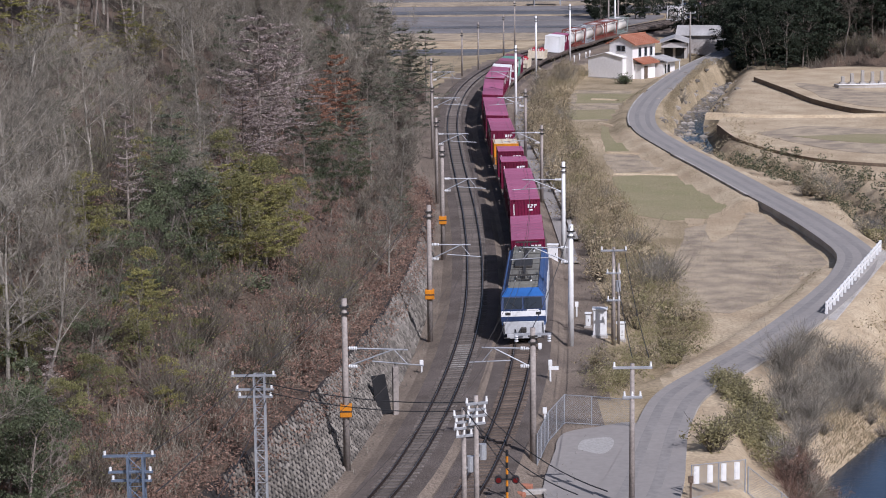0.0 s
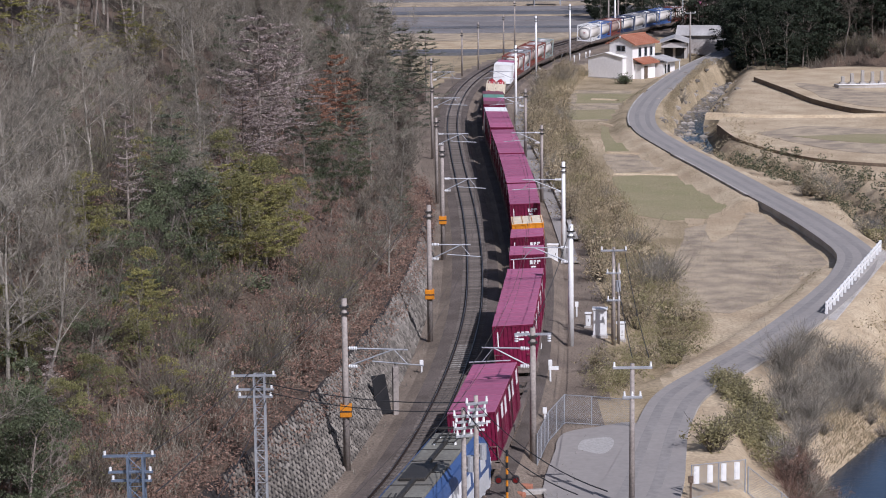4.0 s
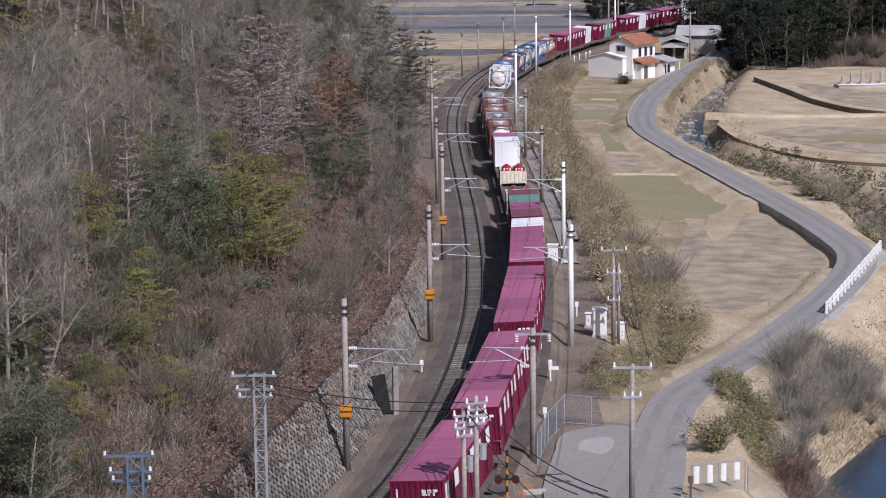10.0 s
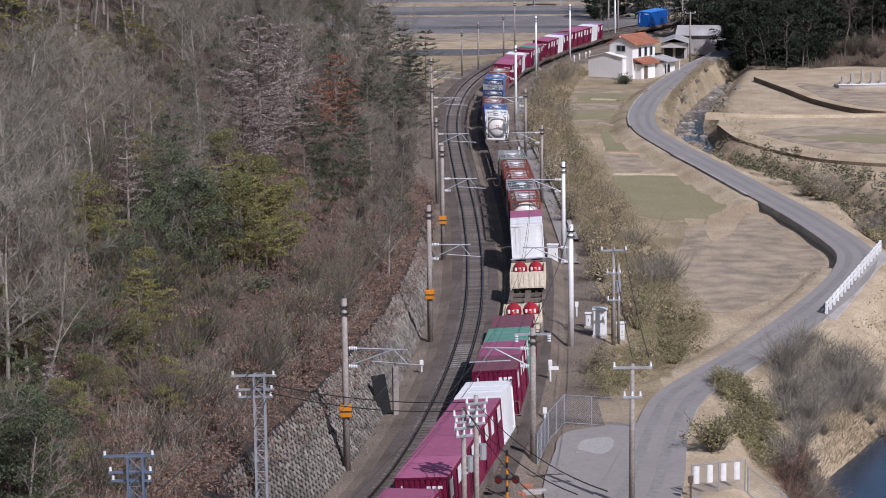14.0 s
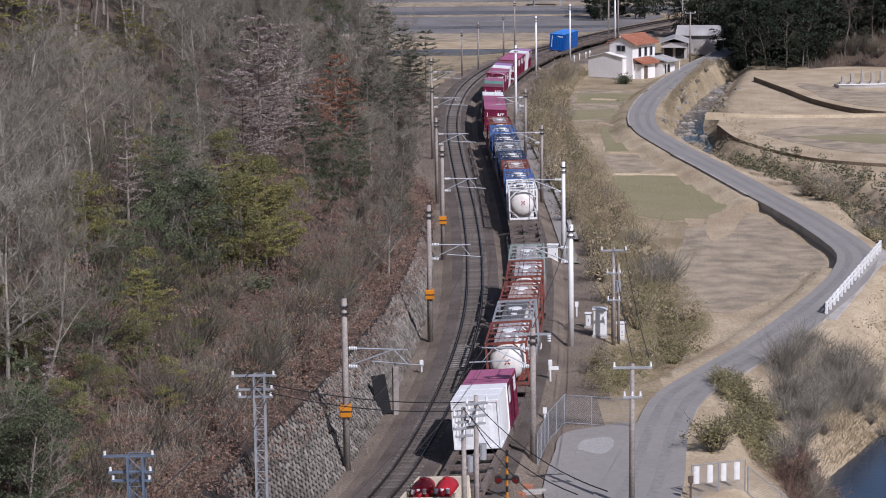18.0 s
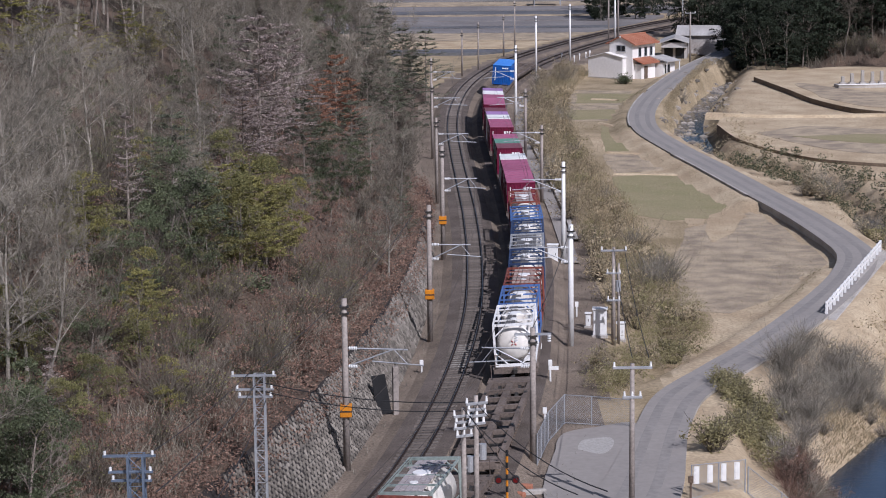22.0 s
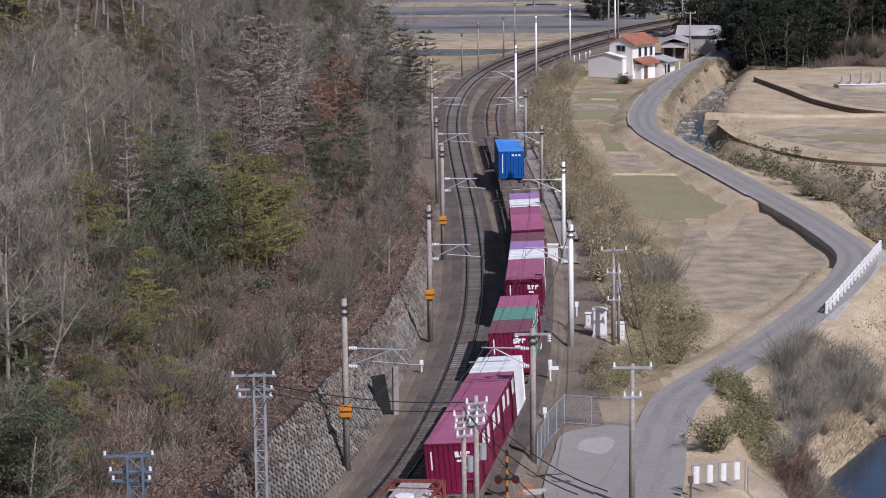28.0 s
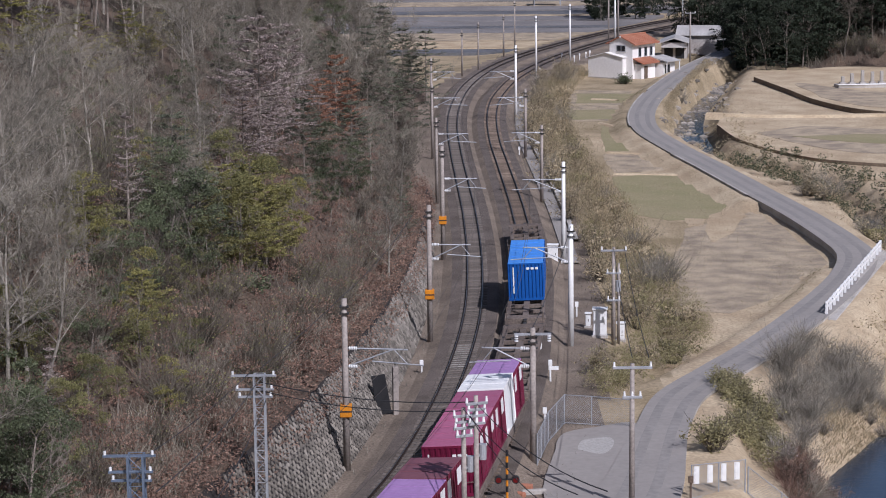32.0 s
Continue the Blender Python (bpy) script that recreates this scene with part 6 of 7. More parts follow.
def tiered(seed, h, mat, n=9000, reach=0.3, tiers=14, base=0.15, size=0.075, bark=None, droop=0.0):
    """Conifer with level plates of branches, gaps between the tiers and an uneven outline."""
    rng = np.random.default_rng(seed)
    V, F = [], []
    tube(V, F, (0, 0, -0.3), (0, 0, h), 0.014 * h, 0.02, 7)
    spine, lens = [], []

    def bough(p, e, L, r, side):
        for j in range(4):
            q = p + e * L / 4
            tube(V, F, p, q, r * (1 - j * 0.2), r * (0.8 - j * 0.2), 3)
            if j or not side:
                spine.extend([p + (q - p) * w for w in (0.15, 0.5, 0.85)])
                lens.extend([0.10 + L * (0.10 + 0.03 * (3 - j))] * 3)
            if side and j in (1, 2, 3):
                for k in (-1, 1):
                    g = e * 0.7 + k * 0.6 * np.array((-e[1], e[0], 0)) + rng.normal(0, 0.12, 3)
                    bough(q, g, L * rng.uniform(0.22, 0.4), r * 0.5, False)
            p = q
            e = e + rng.normal(0, 0.1, 3) + np.array((0, 0, 0.05))

    for k in range(tiers):
        u = base + (1 - base) * (k + rng.uniform(-0.3, 0.3)) / tiers
        a0 = rng.uniform(0, 6.28)
        m = rng.integers(4, 7)
        for i in range(m):
            a = a0 + i * 6.28 / m + rng.uniform(-0.3, 0.3)
            bough(np.array((0, 0, u * h)), np.array((math.cos(a), math.sin(a), rng.uniform(-0.05, 0.3) - droop)), h * reach * (1.06 - u) ** 0.6 * rng.uniform(0.45, 1.15), 0.04, True)
    trunk = mesh_from("trunk", V, F, bark or BARK)
    cen, w = np.array(spine), np.array(lens)
    k = rng.integers(0, len(cen), n)
    c = cen[k] + rng.normal(0, 1, (n, 3)) * w[k][:, None] * np.array((0.55, 0.55, 0.10)) + np.array((0, 0, 0.06))
    a = rng.normal(0, 1, (n, 3)) * np.array((1, 1, 0.35))
    a /= np.linalg.norm(a, axis=1)[:, None]
    b = np.cross(a, np.array((0, 0, 1.0)) + rng.normal(0, 0.35, (n, 3)))
    b /= np.linalg.norm(b, axis=1)[:, None]
    s = rng.uniform(0.6, 1.4, n)[:, None] * size
    up = np.array((0, 0, 0.35))
    v = np.stack([c - a * s, c + b * s * 0.4, c + a * s + up * s, c - b * s * 0.4 + up * s], 1).reshape(-1, 3)
    i = np.arange(n)[:, None] * 4
    f = np.concatenate([i + np.array((0, 1, 2))[None], i + np.array((0, 2, 3))[None]], 0)
    return trunk, mesh_from("crown", v.tolist(), f.tolist(), mat)


def shrub_mesh(seed, h, mat, n=260, size=0.12, twigs=40, stem=TWIG):
    rng = np.random.default_rng(seed)
    V, F = [], []
    tips = []
    for _ in range(twigs):
        a = rng.uniform(0, 2 * math.pi)
        e = np.array((math.cos(a) * rng.uniform(0.1, 0.9), math.sin(a) * rng.uniform(0.1, 0.9), 1.0))
        p, step = np.array((e[0] * 0.12, e[1] * 0.12, -0.15)), h * rng.uniform(0.18, 0.34)
        for k in range(3):
            q = p + e * step
            tube(V, F, p, q, 0.016 - 0.003 * k, 0.013 - 0.003 * k, 3)
            if k:
                g = e + rng.normal(0, 0.7, 3)
                tube(V, F, p, p + g * step * 0.7, 0.008, 0.005, 3)
            p, e = q, e + rng.normal(0, 0.34, 3)
        tips.append(p * rng.uniform(0.6, 1.0))
    stems = mesh_from("branchwork", V, F, stem)
    v, f = cards(rng, np.array(tips), np.full(len(tips), h * 0.2), n, size)
    return stems, mesh_from("foliage", v, f, mat)


KIND_TREES = {
    "bare": [bare_tree(s, h, m, r=r) for s, h, m, r in ((1, 12, TWIG, 0.13), (2, 10.5, TWIG_PALE, 0.11), (3, 13, TWIG, 0.14), (4, 9.5, TWIG, 0.10), (5, 11, TWIG_PALE, 0.12), (6, 10, TWIG, 0.11))],
    "stem": [bare_tree(s, h, TWIG_PALE, twigs=3, r=r, bark=BARK_PALE, lean=0.1) for s, h, r in ((7, 12.5, 0.15), (8, 11, 0.13), (9, 13, 0.15))],
    "olive": [leafy_tree(s, h, LEAF_OLIVE, n) for s, h, n in ((11, 8.5, 4600), (12, 7.0, 4000), (13, 9.5, 5000))],
    "dark": [leafy_tree(s, h, LEAF_DARK, n) for s, h, n in ((21, 8.0, 4400), (22, 9.0, 4800))],
    "yellow": [leafy_tree(s, h, LEAF_YELLOW, n, 0.085) for s, h, n in ((31, 7.5, 3800), (32, 6.5, 3400))],
    "rust": [leafy_tree(s, h, LEAF_RUST, n, 0.085, 0.3) for s, h, n in ((41, 6.0, 2000), (42, 7.0, 2200))],
    "red": [tiered(s, h, LEAF_RED, 9000, 0.34, 10, 0.12) for s, h in ((43, 8.0), (44, 7.0))],
    "pale": [tiered(s, h, LEAF_DEADPINE, 12000, 0.36, 13, 0.15, droop=0.04) for s, h in ((51, 9.0), (52, 10.0))],
    "fir": [tiered(s, h, LEAF_FIR, 10000, 0.36, 12, 0.12) for s, h in ((53, 10.0), (54, 9.0))],
    "gold": [tiered(s, h, LEAF_YELLOW, 11000, 0.42, 8, 0.25) for s, h in ((55, 8.0), (56, 7.0))],
    "spar": [tiered(s, h, LEAF_DEADPINE, 2200, 0.15, 15, 0.1) for s, h in ((57, 10.0), (58, 9.0))],
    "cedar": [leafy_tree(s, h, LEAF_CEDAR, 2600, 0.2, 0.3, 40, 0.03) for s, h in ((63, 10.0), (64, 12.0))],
}
TREE_TEXT = {"bare": ("bare_tree", "bare grey-brown deciduous tree with fine twigs", "bare tree"), "stem": ("bare_tree", "bare tree with a tall pale grey trunk", "bare tree"), "olive": ("evergreen_tree", "olive-green leafy evergreen tree on the slope", "evergreen tree"), "dark": ("evergreen_tree", "dark green dense evergreen tree", "evergreen tree"),
             "yellow": ("evergreen_tree", "yellow-green leafy tree on the hillside", "evergreen tree"), "red": ("dead_pine", "dead pine with tiers of rust-brown needles", "pine tree"), "rust": ("oak_tree", "small tree holding rust-brown dead leaves", "oak tree"), "pale": ("dead_pine", "dead pine with tiers of bleached pinkish-grey needles", "pine tree"),
             "fir": ("fir_tree", "grey-green fir with level tiers of branches", "fir tree"), "gold": ("pine_tree", "yellow-green pine with flat spreading tiers", "pine tree"), "spar": ("dead_pine", "bare dead pine trunk with short broken branches", "pine tree"), "cedar": ("cedar_tree", "very dark cedar tree with near-black needles", "cedar tree")}
PART_LABEL = {"bare": "haze of fine bare twigs", "stem": "pale bare twigs", "olive": "olive-green leaves", "dark": "dark green leaves", "yellow": "yellow-green leaves", "red": "rust-brown needle tiers", "rust": "rust-brown dead leaves", "pale": "bleached dead needle tiers", "fir": "grey-green needle tiers", "gold": "yellow-green needle tiers", "spar": "few dry needles left", "cedar": "very dark needles"}


def plant(kind, i, x, y, scale, turn):
    name, label, cat = TREE_TEXT[kind]
    if kind == "bare" and scale < 0.84:
        name, label = "sapling", "slender bare grey-brown sapling"
    e = thing(name, pose(x, y, ground_z(x, y) - 0.05, 0, 0, turn) @ Matrix.Diagonal((scale, scale, scale, 1)), label, cat, "trees of the wood")
    trunk, crown = KIND_TREES[kind][i % len(KIND_TREES[kind])]
    new("trunk", trunk).parent = e
    c = new("crown", crown)
    c.parent = e
    c["label"] = PART_LABEL[kind]


# single trees that stand out in the wood: x, y, size
STANDS = {
    "gold": [(-28.1, 146.8, 0.75), (-26.7, 150.5, 0.70), (-26.1, 161.8, 0.55), (-23.8, 170.1, 0.60), (-24.7, 198.1, 0.60), (-24.1, 210.9, 0.55), (-24.3, 160.8, 0.50), (-27.5, 149.5, 0.55), (-23.0, 173.8, 0.50), (-11.9, 137.0, 0.85), (-12.3, 128.6, 0.80), (-10.8, 134.3, 0.80), (-13.4, 134.5, 0.75), (-11.1, 130.8, 0.70), (-19.0, 116.8, 0.60), (-15.1, 109.9, 0.55)],
    "pale": [(-13.3, 162.8, 1.15), (-13.0, 188.6, 1.00), (-14.0, 156.4, 0.85), (-13.2, 175.5, 0.70)],
    "red": [(-10.0, 210.4, 1.05), (-10.7, 194.7, 0.80), (-8.6, 212.6, 0.85)],
    "fir": [(-5.8, 234.5, 1.05), (-3.3, 251.7, 1.05), (-7.3, 219.5, 0.85), (-5.0, 229.1, 0.90), (-2.0, 290.3, 1.00), (-8.7, 258.8, 0.90), (-10.5, 168.2, 0.80), (-7.4, 181.2, 0.85), (-15.5, 127.4, 0.80), (-13.6, 122.0, 0.75), (-18.5, 198.6, 0.80), (-5.0, 290.8, 0.90), (-8.0, 293.0, 0.90), (-12.8, 232.3, 0.70)],
    "dark": [(-12.8, 276.0, 1.00), (-12.4, 260.5, 0.70), (-9.2, 171.9, 0.80), (-8.0, 168.9, 0.75), (-6.6, 176.5, 0.70), (-15.4, 124.2, 0.80), (-14.0, 121.7, 0.90), (-15.2, 118.8, 0.75), (-13.3, 120.8, 0.80), (-15.4, 114.4, 0.65), (-16.9, 85.4, 0.75), (-16.0, 84.9, 0.75), (-16.2, 82.7, 0.75), (-17.5, 86.8, 0.70), (-18.0, 89.3, 0.70), (-8.1, 157.6, 0.60), (-15.1, 262.3, 0.70), (-18.9, 194.9, 0.70), (-23.9, 139.2, 0.60), (-15.3, 85.9, 0.60), (-16.5, 109.7, 0.55), (-16.2, 98.6, 0.50)],
    "olive": [(-13.7, 139.4, 0.70), (-11.0, 134.3, 0.75), (-11.9, 127.4, 0.70), (-12.6, 123.2, 0.60), (-18.1, 118.8, 0.50), (-18.6, 95.4, 0.60), (-19.4, 114.1, 0.50), (-14.7, 105.0, 0.50), (-15.8, 90.3, 0.50), (-13.9, 116.3, 0.50), (-15.4, 95.2, 0.45), (-13.2, 121.0, 0.50), (-18.6, 99.4, 0.50), (-14.3, 110.2, 0.45), (-15.0, 99.6, 0.40), (-12.9, 110.2, 0.40)],
    "yellow": [(-9.8, 134.8, 0.80), (-9.5, 140.7, 0.75), (-18.6, 114.6, 0.75), (-15.1, 107.0, 0.70), (-12.9, 102.1, 0.45), (-18.5, 137.0, 0.60), (-13.1, 144.1, 0.75), (-11.2, 141.4, 0.80), (-18.9, 95.7, 0.65), (-11.8, 127.6, 0.75), (-11.5, 132.1, 0.80), (-15.2, 111.4, 0.60)],
    "spar": [(-17.2, 120.8, 0.85), (-16.5, 91.3, 0.60)],
    "stem": [(-19.0, 94.7, 0.85), (-18.3, 95.7, 0.80), (-17.8, 96.2, 0.75), (-21.4, 108.7, 0.75), (-20.8, 109.4, 0.75), (-20.3, 114.9, 0.80), (-19.7, 115.6, 0.70), (-22.8, 124.7, 0.70), (-23.5, 121.7, 0.75), (-21.9, 128.9, 0.70), (-20.6, 130.1, 0.70), (-25.5, 130.8, 0.70), (-20.7, 136.5, 0.65), (-9.6, 147.3, 0.40), (-6.0, 187.1, 0.60), (-13.7, 128.6, 0.50), (-15.4, 123.7, 0.50), (-20.7, 111.4, 0.70), (-19.7, 119.3, 0.65), (-20.2, 100.6, 0.80), (-18.3, 105.0, 0.60)],
}
# plan spot and half-width of the camera sightline kept open to each tree
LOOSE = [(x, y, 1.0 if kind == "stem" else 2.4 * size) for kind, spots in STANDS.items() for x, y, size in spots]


def in_sightline(x, y):
    """True in the camera's line of sight to one of the single trees, where only saplings are planted."""
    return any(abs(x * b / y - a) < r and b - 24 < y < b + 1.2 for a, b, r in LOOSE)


for kind, spots in STANDS.items():
    for x, y, size in spots:
        plant(kind, int(abs(x * 7)), x, y, size, (x * 53) % 360)
rng = np.random.default_rng(7)
for y0 in np.concatenate([np.arange(80, 140, 3.3), np.arange(140, 345, 4.2)]):
    for d0 in np.arange(3.2, 42, 3.1 if y0 < 150 else 3.5 if y0 < 200 else 4.0):
        y = y0 + rng.uniform(-1.7, 1.7)
        lx = float(np.interp(y, LEFT.p[:, 1], LEFT.p[:, 0]))
        edge = 3.3 + max(0.0, y - 306) * 0.5
        x = lx - edge - d0 + rng.uniform(-1.4, 1.4)
        keep, u = rng.uniform(), rng.uniform()
        # slopes above the upper edge of the view need no trees
        if 30.4 - 0.066 * y < (d0 * 0.62) - 3.0:
            continue
        kind = ("olive", "dark", "rust", "fir")[int(u * 13)] if u < 0.30 else ("olive", "dark", "fir")[int(u * 60) % 3] if u < 0.46 and y < 145 else "stem" if u < (0.85 if y < 150 else 0.55) else "bare"
        if y < 165 and d0 < (7.5 if y < 112 else 10.5) and keep < 0.75:
            continue
        size = rng.uniform(0.7, 1.05) * (0.72 if d0 < 5 else 1.0) * (0.56 if kind in ("rust", "olive", "dark", "fir") else 1.0)
        if d0 > 8 and y < 150 and kind in ("bare", "stem"):
            size *= 0.6 if y < 140 else 0.72
        # trees that would hide a single tree from the camera are dropped or shrunk
        if in_sightline(x, y):
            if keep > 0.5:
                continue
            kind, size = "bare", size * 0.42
        plant(kind, int(rng.integers(0, 6)), x, y, size, rng.uniform(0, 360))
# dark wood on the far right hill and behind the line
k = 0
while k < 125:
    x, y = rng.uniform(48, 92), rng.uniform(350, 405)
    if y < 345 + max(0, 52 - x) * 2.0 + max(0, x - 64) * 0.8 or ROAD.near([(x, y)])[0][0] < 3.5 or RIGHT.near([(x, y)])[0][0] < 10:
        continue
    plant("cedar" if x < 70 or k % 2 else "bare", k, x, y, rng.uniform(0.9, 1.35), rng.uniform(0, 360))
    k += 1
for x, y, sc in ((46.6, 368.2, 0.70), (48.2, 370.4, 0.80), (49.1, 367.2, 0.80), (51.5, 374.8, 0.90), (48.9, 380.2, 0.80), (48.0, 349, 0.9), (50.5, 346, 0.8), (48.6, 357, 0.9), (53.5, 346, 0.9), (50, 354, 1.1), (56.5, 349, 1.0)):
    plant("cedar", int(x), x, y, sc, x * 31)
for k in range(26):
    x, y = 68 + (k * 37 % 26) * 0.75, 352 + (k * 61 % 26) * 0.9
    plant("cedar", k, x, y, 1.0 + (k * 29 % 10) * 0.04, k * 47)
# trees mostly beyond the view's right edge, added to throw shade on the slope
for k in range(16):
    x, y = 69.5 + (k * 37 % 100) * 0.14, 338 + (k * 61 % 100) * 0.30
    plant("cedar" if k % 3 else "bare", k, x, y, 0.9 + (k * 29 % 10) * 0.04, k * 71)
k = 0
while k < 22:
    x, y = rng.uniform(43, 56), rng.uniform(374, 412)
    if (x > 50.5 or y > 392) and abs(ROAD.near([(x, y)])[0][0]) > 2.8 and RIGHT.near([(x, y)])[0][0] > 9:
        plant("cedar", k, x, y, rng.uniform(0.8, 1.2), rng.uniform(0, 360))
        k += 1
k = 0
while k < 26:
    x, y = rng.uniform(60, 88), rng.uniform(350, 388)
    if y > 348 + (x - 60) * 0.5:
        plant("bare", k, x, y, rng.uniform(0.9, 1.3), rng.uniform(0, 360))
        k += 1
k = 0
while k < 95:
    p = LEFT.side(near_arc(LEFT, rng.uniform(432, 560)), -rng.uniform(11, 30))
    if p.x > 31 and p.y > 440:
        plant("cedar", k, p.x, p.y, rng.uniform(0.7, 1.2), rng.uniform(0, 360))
    k += 1
# ---- brush along the embankment and the stream ----
SHRUBS = {"tan": [shrub_mesh(s, h, LEAF_TAN, 620, 0.10) for s, h in ((71, 1.7), (72, 2.2), (73, 1.4))], "olive": [shrub_mesh(s, h, LEAF_BRUSH, 520, 0.10) for s, h in ((74, 1.8), (75, 1.5))],
          "rust": [shrub_mesh(s, h, LEAF_RUST, 620, 0.085, 60) for s, h in ((76, 1.6), (77, 1.2))], "bare": [shrub_mesh(s, h, LEAF_PALE, 60, 0.07, 95, TWIG_PALE) for s, h in ((78, 2.2), (79, 1.8))],
          "thorn": [shrub_mesh(s, h, LEAF_OLIVE, 170, 0.07, 90, TWIG) for s, h in ((84, 2.6), (85, 2.1), (86, 3.0))],
          "dark": [shrub_mesh(s, h, LEAF_DARK, 520, 0.11) for s, h in ((80, 1.5), (81, 1.2))], "pale": [shrub_mesh(s, h, LEAF_PALE, 240, 0.07, 70, TWIG_PALE) for s, h in ((82, 1.5), (83, 1.2))]}
SHRUB_TEXT = {"tan": "dry tan-leaved brush on the bank", "olive": "olive-green leafy brush on the bank", "rust": "shrub with rust-brown dead leaves", "bare": "bare thicket of grey twigs", "thorn": "tangled brown-stemmed bush with few green leaves", "dark": "dark green evergreen shrub", "pale": "pale withered grey brushwood"}


def shrub(kind, i, x, y, sc, group):
    e = thing("shrub", pose(x, y, ground_z(x, y), 0, 0, (i * 77) % 360) @ Matrix.Diagonal((sc, sc, sc, 1)), SHRUB_TEXT[kind], "shrub", group)
    st, fo = SHRUBS[kind][i % len(SHRUBS[kind])]
    new("branchwork", st).parent = e
    c = new("foliage", fo)
    c.parent = e


i = 0
for y in np.arange(124, 345, 8.5):
    lo, hi = np.interp(y, [124, 127, 137, 140, 153, 160, 176, 190, 345], [7.0, 4.3, 4.3, 7.4, 7.4, 5.8, 5.4, 4.8, 4.6]), np.interp(y, [124, 130, 140, 153, 170, 195, 230, 290, 345], [9.2, 9.5, 11.0, 12.2, 11.0, 10.4, 10.0, 9.0, 8.0])
    rx = float(np.interp(y, RIGHT.p[:, 1], RIGHT.p[:, 0]))
    for o in np.arange(lo, hi, 2.0):
        x = rx + o + rng.uniform(-0.6, 0.6)
        yy = y + rng.uniform(-1.6, 1.6)
        if abs(ROAD.near([(x, yy)])[0][0]) < 3.4:
            continue
        u = rng.uniform()
        shrub("olive" if u < (0.5 if yy < 160 else 0.15) else "bare" if u > 0.9 else "tan", i, x, yy, rng.uniform(0.85, 1.3), "brush on the embankment")
        i += 1
for x, y, r, n, kinds in ((16.5, 170, 1.6, 9, ("bare",)), (36.5, 214, 2.0, 8, ("bare", "tan")), (39.5, 196, 2.2, 12, ("bare", "olive")), (14.4, 116.5, 0.7, 4, ("olive",)), (32.5, 306, 0.8, 3, ("tan", "bare")), (36.8, 225, 1.6, 7, ("tan", "olive")), (27.0, 327, 0.6, 3, ("dark",)), (33.5, 333, 0.7, 3, ("dark", "tan")),
                          (33.0, 240, 0.8, 3, ("olive", "tan"))):
    for k in range(n):
        a, q = rng.uniform(0, 6.283), r * rng.uniform(0, 1) ** 0.5
        xx, yy = x + math.cos(a) * q, y + math.sin(a) * q * 2.2
        if abs(ROAD.near([(xx, yy)])[0][0]) < 3.0:
            continue
        shrub(kinds[k % len(kinds)], i, xx, yy, rng.uniform(0.7, 1.2), "brush by the stream")
        i += 1


# the stream side of the lane: olive scrub, a grey thicket, then pale dry grass down to the pond
SCRUB = [(16.1, 132.6), (17.6, 131.8), (18.6, 126), (19.0, 118.4), (17.2, 115), (16.5, 121), (16.4, 127.5)]
THICKET = [(19.9, 133.8), (21.4, 138.4), (23.8, 144.6), (26.8, 144.8), (28.3, 141.3), (26.8, 133.5), (21.8, 126.6), (20.4, 119), (19.4, 127)]
LOW_BRUSH = [(18.4, 118.7), (21.0, 121.5), (20.8, 115.2), (20.1, 109.6), (17.6, 109.7), (17.4, 114.2)]
REEDS = [(21.9, 127.1), (24.2, 132.5), (27.8, 136.8), (27.0, 130), (24.2, 125), (21.2, 118.4), (20.5, 118.4)]


def scatter(poly, n):
    p = np.array(poly)
    q = rng.uniform(p.min(0), p.max(0), (n * 5, 2))
    return q[inside(q[:, 0], q[:, 1], poly)][:n]


for poly, n, kinds in ((SCRUB, 26, ("olive",)), (THICKET, 30, ("bare", "bare", "bare", "pale")), (REEDS, 7, ("pale",)), (LOW_BRUSH, 20, ("pale", "bare", "rust"))):
    for x, y in scatter(poly, n):
        shrub(kinds[i % len(kinds)], i, float(x), float(y), float(rng.uniform(0.5, 0.9)), "brush beside the pond")
        i += 1
for k in range(60):
    y = 90 + 110 * rng.uniform(0, 1) ** 1.3
    d = rng.uniform(1.2, 4.5) + 0.55 * float(wall_height(y))
    x = float(np.interp(y, LEFT.p[:, 1], LEFT.p[:, 0])) - 3.3 - d
    shrub("rust" if rng.uniform() < 0.55 else "thorn", i, x, y, rng.uniform(0.6, 1.1), "shrubs above the wall")
    i += 1

for k in range(105):
    y = 84 + 56 * rng.uniform(0, 1)
    d = 5.0 + 0.55 * float(wall_height(y)) + 15 * rng.uniform(0, 1)
    x = float(np.interp(y, LEFT.p[:, 1], LEFT.p[:, 0])) - 3.3 - d
    u = rng.uniform()
    shrub("thorn" if u < 0.7 else "dark" if u < 0.84 else "olive" if u < 0.9 else "rust", i, x, y, rng.uniform(0.6, 1.15), "bushes on the slope")
    i += 1

# brown bushes, some added only to darken shaded bare ground behind the terrace
for x, y in ((57.3, 366.7), (59.0, 362.8), (60.4, 357.4), (61.6, 351.5), (63.3, 351.2), (64.9, 349.7), (67.0, 349.2), (68.2, 347.8), (60.3, 364.0), (61.5, 356.9), (64.3, 351.7), (66.3, 350.5), (56.6, 370.9), (68.0, 349.7), (59.3, 370.6)):
    shrub("thorn" if i % 3 else "rust", i, x, y, 0.9 + 0.3 * (i % 4) / 3, "bushes behind the terrace")
    i += 1


